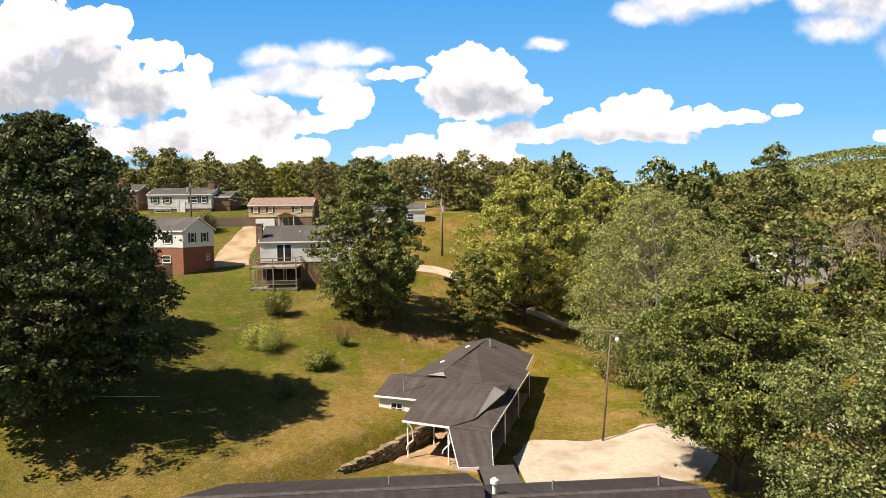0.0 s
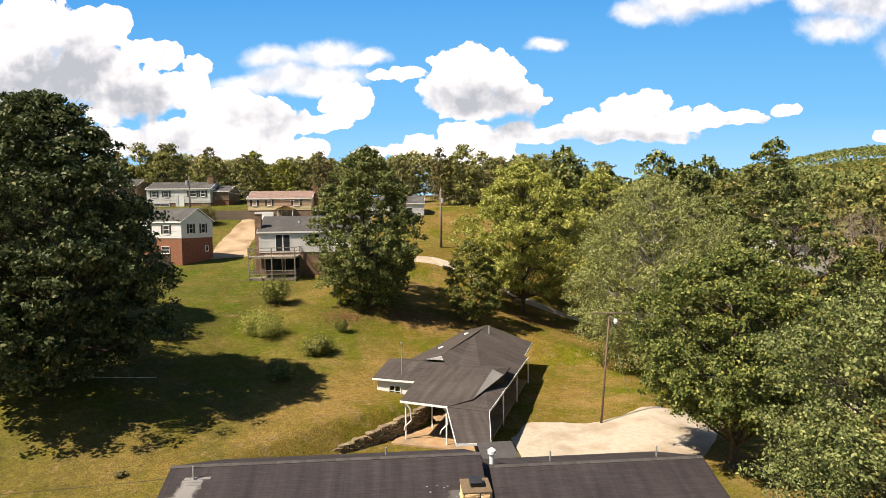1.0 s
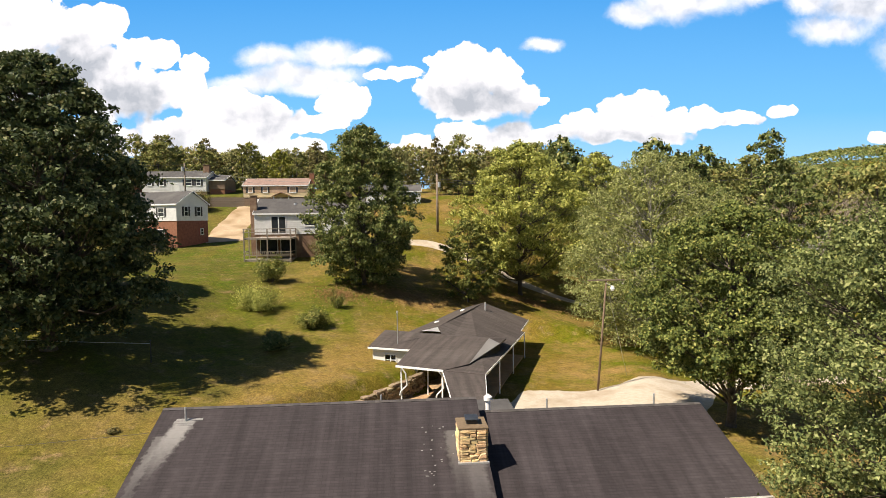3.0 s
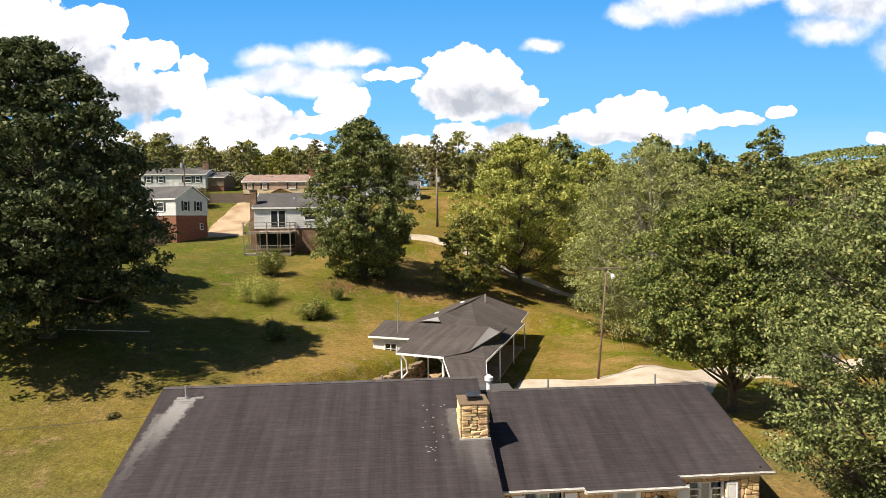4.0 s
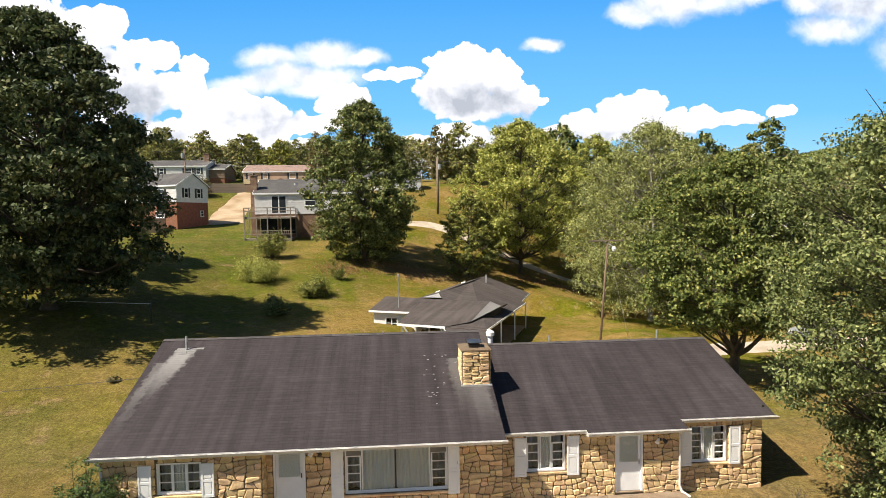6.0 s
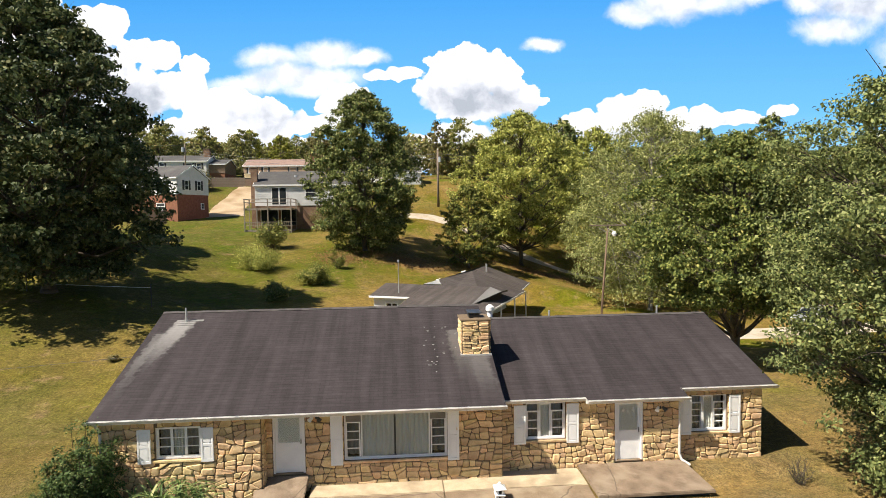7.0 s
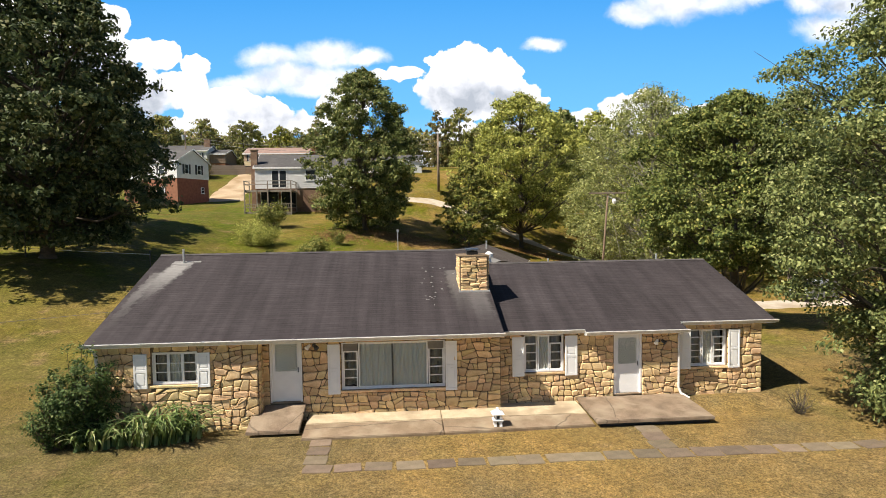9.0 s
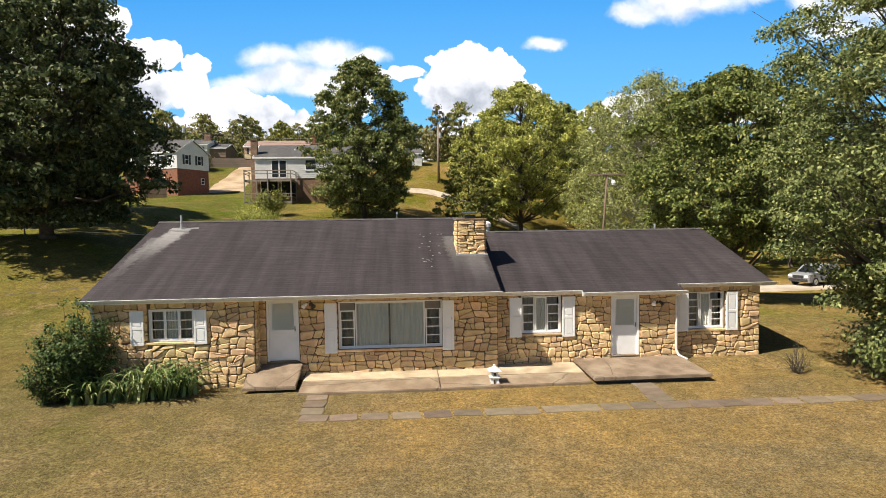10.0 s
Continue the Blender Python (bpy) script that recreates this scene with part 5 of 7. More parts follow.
def cloud_material():
    """Cumulus: puffs joined by a soft minimum of their distances, the rim billowing; bright tops, grey undersides; thin veils have soft rims."""
    m = bpy.data.materials.new("cloud")
    m.use_nodes = True
    n, l = m.node_tree.nodes, m.node_tree.links
    n.clear()
    uv = n.new("ShaderNodeUVMap")

    def op(kind, a, b=None, c=None):
        x = n.new("ShaderNodeMath")
        x.operation = kind
        for i, s in enumerate((a, b, c)):
            if s is None:
                continue
            if isinstance(s, (int, float)):
                x.inputs[i].default_value = s
            else:
                l.new(s, x.inputs[i])
        return x.outputs[0]

    def noise_of(scale, detail, rough=0.6, vec=None):
        x = n.new("ShaderNodeTexNoise")
        x.inputs["Scale"].default_value, x.inputs["Detail"].default_value, x.inputs["Roughness"].default_value = scale, detail, rough
        l.new(vec or uv.outputs[0], x.inputs["Vector"])
        return x

    def ramp(v, a, b, p, q):
        r = n.new("ShaderNodeMapRange")
        r.interpolation_type = "SMOOTHSTEP"
        for i, s in enumerate((a, b, p, q)):
            r.inputs[i + 1].default_value = s
        l.new(v, r.inputs[0])
        return r.outputs[0]

    off = n.new("ShaderNodeVectorMath")
    off.operation = "MULTIPLY_ADD"
    l.new(noise_of(11.0, 6).outputs["Color"], off.inputs[0])
    off.inputs[1].default_value = (0.052, 0.044, 0)
    l.new(uv.outputs[0], off.inputs[2])
    sh = n.new("ShaderNodeVectorMath")
    sh.operation = "SUBTRACT"
    l.new(off.outputs[0], sh.inputs[0])
    sh.inputs[1].default_value = (0.026, 0.022, 0)

    def field(puffs, dy):
        acc = None
        for cx, cy, rx, ry in puffs:
            v = n.new("ShaderNodeVectorMath")
            v.operation = "MULTIPLY_ADD"
            l.new(sh.outputs[0], v.inputs[0])
            v.inputs[1].default_value = (1000 / rx, 1000 / ry, 0)
            v.inputs[2].default_value = (-cx / rx, (-cy + dy) / ry, 0)
            ln = n.new("ShaderNodeVectorMath")
            ln.operation = "LENGTH"
            l.new(v.outputs[0], ln.inputs[0])
            acc = ln.outputs["Value"] if acc is None else op("SMOOTH_MIN", acc, ln.outputs["Value"], 0.22)
        return acc

    def billow(scale):
        x = n.new("ShaderNodeTexVoronoi")
        x.feature = "SMOOTH_F1"
        x.inputs["Scale"].default_value = scale
        x.inputs["Smoothness"].default_value = 0.3
        l.new(sh.outputs[0], x.inputs["Vector"])
        return op("SUBTRACT", x.outputs["Distance"], 0.45)

    heaps = CLOUD_WEST + CLOUD_LOW + CLOUD_PUFF + CLOUD_MIDDLE + CLOUD_UNDER + CLOUD_EAST
    d0 = field(heaps, 0)
    thin = field(CLOUD_VEIL + CLOUD_HIGH, 0)
    fine, med = noise_of(26.0, 7, 0.62), noise_of(8.0, 5, 0.6)
    b1, b2 = billow(22.0), billow(52.0)
    wob = op("ADD", op("MULTIPLY", op("SUBTRACT", fine.outputs[0], 0.5), 0.45), op("MULTIPLY", op("SUBTRACT", med.outputs[0], 0.5), 0.45))
    bil = op("ADD", op("MULTIPLY", b1, 0.46), op("MULTIPLY", b2, 0.30))
    e = op("ADD", d0, op("ADD", wob, bil))
    dark = None
    for cx, cy, rx, ry, deep in SHADES:
        v = n.new("ShaderNodeVectorMath")
        v.operation = "MULTIPLY_ADD"
        l.new(sh.outputs[0], v.inputs[0])
        v.inputs[1].default_value = (1000 / rx, 1000 / ry, 0)
        v.inputs[2].default_value = (-cx / rx, -cy / ry, 0)
        ln = n.new("ShaderNodeVectorMath")
        ln.operation = "LENGTH"
        l.new(v.outputs[0], ln.inputs[0])
        one = ramp(op("ADD", ln.outputs["Value"], op("MULTIPLY", wob, 0.9)), 0.25, 1.45, deep, 0.0)
        dark = one if dark is None else op("MAXIMUM", dark, one)
    # bright rims are crisp, grey undersides melt away
    soft = ramp(dark, 0.05, 0.5, 0.035, 0.20)
    a1 = n.new("ShaderNodeMapRange")
    a1.interpolation_type = "SMOOTHSTEP"
    l.new(e, a1.inputs[0])
    l.new(op("SUBTRACT", 0.97, soft), a1.inputs[1])
    l.new(op("ADD", 0.97, soft), a1.inputs[2])
    a1.inputs[3].default_value, a1.inputs[4].default_value = 1.0, 0.0
    wisp = noise_of(6.0, 8, 0.65, sh.outputs[0])
    a2 = ramp(op("ADD", thin, op("MULTIPLY", op("SUBTRACT", wisp.outputs[0], 0.5), 2.0)), 0.35, 1.25, 0.90, 0.0)
    al = op("MAXIMUM", a1.outputs[0], a2)
    # billows shade one another a little, away from the sun
    near = n.new("ShaderNodeVectorMath")
    near.operation = "ADD"
    l.new(sh.outputs[0], near.inputs[0])
    near.inputs[1].default_value = (-0.010, 0.016, 0)
    relief = op("SUBTRACT", noise_of(13.0, 5, 0.55, sh.outputs[0]).outputs[0], noise_of(13.0, 5, 0.55, near.outputs[0]).outputs[0])
    tone = op("ADD", op("SUBTRACT", 1.0, dark), op("MULTIPLY", op("SUBTRACT", relief, 0.02), 2.2))
    cr = n.new("ShaderNodeValToRGB")
    k = cr.color_ramp.elements
    k[0].position, k[0].color = 0.10, (0.46, 0.50, 0.57, 1)
    k[1].position, k[1].color = 0.95, (1.0, 1.0, 1.0, 1)
    q = k.new(0.55)
    q.color = (0.76, 0.78, 0.84, 1)
    l.new(tone, cr.inputs[0])
    em = n.new("ShaderNodeEmission")
    l.new(cr.outputs[0], em.inputs[0])
    em.inputs[1].default_value = 0.70
    sp = n.new("ShaderNodeSeparateXYZ")
    l.new(uv.outputs[0], sp.inputs[0])
    bl = n.new("ShaderNodeValToRGB")
    k = bl.color_ramp.elements
    k[0].position, k[0].color = 0.04, (0.36, 0.64, 0.92, 1)
    k[1].position, k[1].color = 0.40, (0.055, 0.300, 0.71, 1)
    q = k.new(0.18)
    q.color = (0.150, 0.46, 0.83, 1)
    l.new(sp.outputs[1], bl.inputs[0])
    blue = n.new("ShaderNodeEmission")
    l.new(bl.outputs[0], blue.inputs[0])
    blue.inputs[1].default_value = 0.785
    ms = n.new("ShaderNodeMixShader")
    l.new(al, ms.inputs[0])
    l.new(blue.outputs[0], ms.inputs[1])
    l.new(em.outputs[0], ms.inputs[2])
    out = n.new("ShaderNodeOutputMaterial")
    l.new(ms.outputs[0], out.inputs[0])
    return m


def cloud_sheet():
    """A far curved sheet of sky that carries the clouds, 4.5 km off."""
    yaw = radians(-4.3)
    bm = bmesh.new()
    uv = bm.loops.layers.uv.new("UVMap")
    nx, nz = 40, 14
    g, t = [], {}
    for j in range(nz + 1):
        row = []
        for i in range(nx + 1):
            u, w = -1.15 + 2.3 * i / nx, -0.06 + 0.62 * j / nz
            d = Vector((u * 1000 / SHEET, 1.0, w * 1000 / SHEET)).normalized() * 4500
            d = Matrix.Rotation(yaw, 3, "Z") @ d
            v = bm.verts.new((d.x - 3.3, d.y - 18.6, d.z + 9))
            t[v] = (u, w)
            row.append(v)
        g.append(row)
    for j in range(nz):
        for i in range(nx):
            f = bm.faces.new((g[j][i], g[j][i + 1], g[j + 1][i + 1], g[j + 1][i]))
            for lp in f.loops:
                lp[uv].uv = t[lp.vert]
    ob = mesh_ob("backdrop", bm, cloud_material(), smooth=True)
    ob.visible_shadow = False
    return tagged(ob, "white cumulus clouds in a blue summer sky", "sky", kind="structure")


cloud_sheet()

# ---- garage and carport behind the house ----


def G(u, v, z=0.0):
    p = G_O + G_U * u + G_V * v
    return (p.x, p.y, z)


def plate(pts, thick=0.12):
    """A plate whose top has the corners given, either way round."""
    a, b, c = Vector(pts[0]), Vector(pts[1]), Vector(pts[2])
    if (b - a).cross(c - a).z < 0:
        pts = pts[::-1]
    return slab(bmesh.new(), pts, thick)


def shingled(pts, eave):
    """A roof plate with a shingle pattern that runs along its eave direction."""
    bm = plate(pts, 0.12)
    uv = bm.loops.layers.uv.new("UVMap")
    e = Vector(eave).normalized()
    bm.normal_update()
    for f in bm.faces:
        w = f.normal.cross(e)
        for lp in f.loops:
            lp[uv].uv = (lp.vert.co.dot(e), lp.vert.co.dot(w))
    return bm


def up(p, d=0.02):
    return (p[0], p[1], p[2] + d)


M_GROOF = shingle_material("garage_shingles", (0.070, 0.058, 0.053), (0.084, 0.070, 0.064), (0.094, 0.080, 0.073))
M_PALEROOF = shingle_material("faded_shingles", (0.15, 0.145, 0.14), (0.22, 0.21, 0.20), (0.26, 0.25, 0.24))
garage = thing("garage", "white garage with dark shingle roofs and an open carport", "garage")
p1, p2 = G(-6.14, -0.58, 2.72), G(-2.71, -0.72, 2.68)
mL, mR, foot, mC = G(-7.0, 7.2, 3.32), G(-1.55, 6.95, 3.30), G(-1.45, 1.0, 2.76), G(-0.60, 6.6, 3.02)
part("roof", shingled([p1, p2, foot, mR, mL], G_U), M_GROOF, garage, "dark shingle roof over the front bay")
part("roof", shingled([mL, mR, mC, G(-0.9, 10.2, 2.70), G(-7.0, 10.4, 2.75)], G_U), M_GROOF, garage)
part("roof", shingled([G(-10.35, 3.9, 2.76), G(-6.75, 3.85, 2.76), mL, G(-10.7, 7.9, 3.32)], G_U), M_GROOF, garage, "faded shingle roof of the side wing")
part("roof", shingled([mL, G(-10.7, 7.9, 3.32), G(-10.9, 11.0, 2.6), G(-7.0, 10.9, 2.6)], G_U), M_GROOF, garage)
part("roof", shingled([G(-0.9, 18.3, 1.62), G(-6.4, 19.0, 3.45), G(-6.5, 9.3, 3.55), G(-4.4, 5.5, 2.95), G(-2.71, -0.70, 2.655), G(0.04, -0.48, 2.545)], G_V), M_GROOF, garage, "long dark shingle slope over the carport")
part("roof", shingled([G(-1.6, 24.5, 1.72), G(-6.2, 23.4, 3.55), G(-6.4, 19.0, 3.47), G(-1.25, 18.4, 1.75)], G_V), M_GROOF, garage)
part("roof", shingled([G(-6.5, 9.3, 3.55), G(-6.2, 23.4, 3.55), G(-11.4, 24.4, 1.9), G(-11.5, 9.3, 1.95)], G_V), M_GROOF, garage)
part("gable_facet", plate([up(mR, 0.012), up(mC, 0.012), up(foot, 0.012)], 0.05), M_PALEROOF, garage, "pale faded shingles where two roofs meet")
drop = bmesh.new()
v = [drop.verts.new(q) for q in (mC, foot, up(foot, -0.12), up(mC, -0.55))]
drop.faces.new(v)
bmesh.ops.solidify(drop, geom=drop.faces[:], thickness=0.04)
part("gable_panel", drop, M_DARK, garage, "dark board under the hip")
wt = bmesh.new()
v = [wt.verts.new(q) for q in (G(-7.9, 9.2, 3.14), G(-5.3, 9.2, 3.14), G(-6.5, 9.2, 3.52))]
wt.faces.new(v)
bmesh.ops.solidify(wt, geom=wt.faces[:], thickness=0.05)
part("gable_panel", wt, M_WHITE, garage, "white gable board")
bz = ((-0.34, 13.15, 2.42), (1.58, 13.1, 2.42))
part("breezeway_roof", shingled([bz[0], bz[1], G(0.04, -0.55, 2.53), G(-2.71, -0.78, 2.64)], (1, 0, 0)), M_GROOF, garage, "flat dark roof of the covered way to the house")
part("breezeway_roof", plate([(0.8, 10.55, 2.52), (2.75, 10.55, 2.52), (2.75, 13.1, 2.50), (0.8, 13.1, 2.50)], 0.12), M_ROOFG, garage)


def fascia(p, q, drop=0.14, w=0.035):
    bm = bmesh.new()
    p, q = Vector(p), Vector(q)
    n = (q - p).cross(Vector((0, 0, 1))).normalized() * w
    t = [bm.verts.new(c) for c in (p, q, q + n, p + n)]
    u = [bm.verts.new(c - Vector((0, 0, drop))) for c in (p, q, q + n, p + n)]
    bm.faces.new(t[::-1])
    bm.faces.new(u)
    for i in range(4):
        bm.faces.new((t[i], t[(i + 1) % 4], u[(i + 1) % 4], u[i]))
    bmesh.ops.recalc_face_normals(bm, faces=bm.faces[:])
    part("fascia", bm, M_WHITE, garage, "white fascia board")


fascia(up(p1), up(p2))
fascia(up(G(0.06, -0.5, 2.57)), up(G(-0.88, 18.3, 1.62)))
fascia(up(G(-1.25, 18.4, 1.75)), up(G(-1.6, 24.5, 1.72)))
fascia(up(G(-10.35, 3.88, 2.76)), up(G(-6.75, 3.83, 2.76)))
fascia(up(bz[0], 0.03), up(bz[1], 0.03))
fascia(up(G(-2.73, -0.78, 2.64)), up(bz[0]))
fascia(up(bz[1]), up(G(0.06, -0.55, 2.53)))
# wing walls, with a window in the front one


def wall_between(a, b, z0, z1, t=0.15):
    bm = bmesh.new()
    p, q = Vector(G(*a)), Vector(G(*b))
    n = (q - p).cross(Vector((0, 0, 1))).normalized() * t
    lo = [Vector((c.x, c.y, z0)) for c in (p, q, q - n, p - n)]
    t_ = [bm.verts.new(c + Vector((0, 0, z1 - z0))) for c in lo]
    u_ = [bm.verts.new(c) for c in lo]
    bm.faces.new(t_)
    bm.faces.new(u_[::-1])
    for i in range(4):
        bm.faces.new((t_[i], u_[i], u_[(i + 1) % 4], t_[(i + 1) % 4]))
    bmesh.ops.recalc_face_normals(bm, faces=bm.faces[:])
    return part("wall", bm, M_SIDING, garage, "white painted block wall")


wall_between((-10.1, 4.2), (-9.1, 4.2), -0.2, 2.6)
wall_between((-9.1, 4.2), (-8.1, 4.2), -0.2, 1.35)
wall_between((-9.1, 4.2), (-8.1, 4.2), 2.25, 2.6)
wall_between((-8.1, 4.2), (-6.6, 4.2), -0.2, 2.6)
wall_between((-10.1, 10.6), (-10.1, 4.36), -0.2, 2.62)
wall_between((-6.6, 4.2), (-6.6, 9.5), -0.2, 2.6)
wall_between((-6.6, 9.4), (-4.0, 9.4), -0.6, 2.6)
wall_between((-4.0, 9.4), (-4.0, 23.8), -0.9, 2.3)
wall_between((-4.0, 23.8), (-11.0, 23.8), -0.9, 1.8)
wall_between((-11.0, 23.8), (-11.0, 10.4), -0.9, 1.8)
ga = pose(*G(-8.6, 4.2, 1.8), 0, 0, -23)
wb = boxes((-0.5, -0.44, -0.06, 0.1, -0.45, 0.45), (0.44, 0.5, -0.06, 0.1, -0.45, 0.45), (-0.44, 0.44, -0.06, 0.1, -0.45, -0.39), (-0.44, 0.44, -0.06, 0.1, 0.39, 0.45), (-0.025, 0.025, -0.03, 0.05, -0.39, 0.39), (-0.44, -0.025, -0.02, 0.04, -0.02, 0.02), (0.025, 0.44, -0.02, 0.04, -0.02, 0.02))
gwin = part("window", wb, M_WHITE, garage, "white wooden window")
gwin.matrix_local = ga
part("pane", boxes((-0.44, -0.025, 0.0, 0.006, -0.39, 0.39)), M_GLASS, gwin)
part("pane", boxes((0.025, 0.44, 0.0, 0.006, -0.39, 0.39)), M_GLASS, gwin)
# near-black panel painted as the garage's dark inside
part("dim_room", boxes((-0.6, 0.6, 0.5, 0.55, -0.6, 0.6)), M_DARK, gwin)


def post(u, v, z0, z1, w=0.09):
    bm = boxes((-w / 2, w / 2, -w / 2, w / 2, z0, z1), bevel=0.008)
    box(bm, -w * 0.8, w * 0.8, -w * 0.8, w * 0.8, z0, z0 + 0.06)
    ob = part("post", bm, M_WHITE, garage, "white carport post")
    x, y, _ = G(u, v)
    ob.matrix_local = pose(x, y, 0, 0, 0, -23)


for u, v, z0, z1 in ((-0.25, 4.9, -0.6, 2.15), (-0.5, 11.1, -0.8, 1.85), (-0.8, 17.8, -1.05, 1.5), (-0.05, -0.2, -0.3, 2.42), (-2.9, -0.4, -0.3, 2.55), (-5.9, -0.2, -0.3, 2.6), (-5.0, 2.6, -0.3, 2.7)):
    post(u, v, z0, z1)
# carport floor and patio
M_CLAY = material("clay_stained_concrete", (0.34, 0.21, 0.11), (0.47, 0.31, 0.17), 1.5, 0.9, 24, 0.4, 0.3, c3=(0.26, 0.19, 0.12), big=0.5)
fl = plate([G(-6.6, -1.2, 0.0), G(-0.2, -1.0, 0.0), G(-1.0, 18.5, -0.62), G(-4.0, 18.5, -0.62), G(-6.6, 9.4, -0.3)], 0.3)
tagged(mesh_ob("patio", fl, M_CLAY), "clay-stained concrete floor of the carport and patio", "concrete slab", kind="structure")
part("roof_pipe", tube(bmesh.new(), G(-5.4, 21.0, 3.1), G(-5.4, 21.0, 3.95), 0.09, n=10), M_GALV, garage, "galvanised roof pipe")
for u, v in ((-7.6, 20.3), (-8.4, 14.6)):
    z = 3.55 - (abs(u + 6.3)) * 0.32
    bm = boxes((-0.2, 0.2, -0.2, 0.2, -0.1, 0.12), bevel=0.04)
    o = part("roof_vent", bm, M_WHITE, garage, "small white roof vent")
    o.matrix_local = pose(*G(u, v, z), 0, -17, -23)
mast = thing("antenna_mast", "thin galvanised antenna mast on the garage wing", "antenna", at=G(-8.3, 4.9, 2.85))
part("pole", tube(bmesh.new(), (0, 0, 0), (0.0, 0, 2.55), 0.035, 0.028, n=8), M_GALV, mast)
part("head", boxes((-0.08, 0.08, -0.05, 0.05, 2.45, 2.62), bevel=0.01), M_GALV, mast)
part("foot", boxes((-0.12, 0.12, -0.12, 0.12, -0.12, 0.03)), M_GALV, mast)
# bent downpipes at the front posts
for u in (-5.7, -3.1):
    bm = bmesh.new()
    q = [G(u, -0.62, 2.6), G(u + 0.25, -0.5, 2.2), G(u + 0.3, -0.4, 1.4), G(u - 0.2, -0.3, 0.9), G(u - 0.3, -0.25, 0.6)]
    for a_, b_ in zip(q, q[1:]):
        tube(bm, a_, b_, 0.05, n=8)
    part("downpipe", bm, M_WHITE, garage, "bent white downpipe")

# ---- retaining wall of dry stone beside the patio ----
RW = [(-8.9, 18.2), (-6.9, 19.1), (-5.4, 20.05), (-3.9, 21.25), (-2.2, 22.95), (-1.5, 23.8)]
rwall = thing("retaining_wall", "low dry-stone retaining wall curving to the patio", "stone wall")
rr = random.Random(3)
for (xa, ya), (xb, yb) in zip(RW, RW[1:]):
    L = math.hypot(xb - xa, yb - ya)
    k = max(1, int(L / 0.31))
    ang = math.degrees(math.atan2(yb - ya, xb - xa))
    for i in range(k):
        f = (i + 0.5) / k
        x, y = xa + (xb - xa) * f, ya + (yb - ya) * f
        top = 0.30 + 0.95 * smooth01((x + 9) / 7.0)
        rows = max(3, int((top + 0.25) / 0.165))
        for j in range(rows):
            w, h, dd = 0.33 * rr.uniform(0.85, 1.25), 0.165 * rr.uniform(0.85, 1.2), 0.42 * rr.uniform(0.8, 1.2)
            bm = bmesh.new()
            bmesh.ops.create_cube(bm, size=1.0)
            for v_ in bm.verts:
                v_.co = Vector((v_.co.x * w + rr.uniform(-0.04, 0.04), v_.co.y * dd + rr.uniform(-0.05, 0.05), v_.co.z * h + rr.uniform(-0.025, 0.025)))
            bmesh.ops.bevel(bm, geom=bm.edges[:], offset=0.025, segments=1, affect="EDGES")
            o = part("stone", bm, M_WALLSTONE, rwall)
            o.matrix_local = pose(x + rr.uniform(-0.04, 0.04), y + rr.uniform(-0.04, 0.04), -0.2 + j * 0.165 + 0.08, rr.uniform(-4, 4), rr.uniform(-4, 4), ang + rr.uniform(-6, 6))

# ---- gravel drive ----


def drive_edges(x):
    """Near and far edge of the drive at x."""
    far = 20.5 + 3.6 * smooth01((x - 4) / 2.2) - 0.8 * math.exp(-((x - 10.5) / 2.6) ** 2) + 1.2 * smooth01((x - 13) / 3) + 3.2 * smooth01((x - 18) / 6) + 0.09 * max(0, x - 26)
    near = 14.6 + 9.8 * smooth01((x - 14) / 9) + 0.09 * max(0, x - 26)
    return near + 0.3 * noise.noise((x * 0.7, 0, 0)), far + 0.22 * noise.noise((x * 1.1, 5, 0)) + 0.1 * noise.noise((x * 3.1, 2, 0))


def strip_sheet(name, xs, edges, mat, lift, rows, label, category):
    vs, fs = [], []
    for x in xs:
        a, b = edges(x)
        for j in range(rows + 1):
            y = a + (b - a) * j / rows
            e = 0 if j in (0, rows) else 1
            vs.append((x, y, ground_z(x, y) + (lift if e else -0.03)))
    k = rows + 1
    for i in range(len(xs) - 1):
        for j in range(rows):
            fs.append((i * k + j, (i + 1) * k + j, (i + 1) * k + j + 1, i * k + j + 1))
    me = bpy.data.meshes.new(name)
    me.from_pydata(vs, [], fs)
    me.materials.append(mat)
    for p in me.polygons:
        p.use_smooth = True
    return tagged(new(name, me), label, category, kind="structure")


strip_sheet("driveway", list(np.arange(4.1, 75, 0.45)), drive_edges, M_GRAVEL, 0.03, 16, "pale gravel driveway behind the house", "driveway")


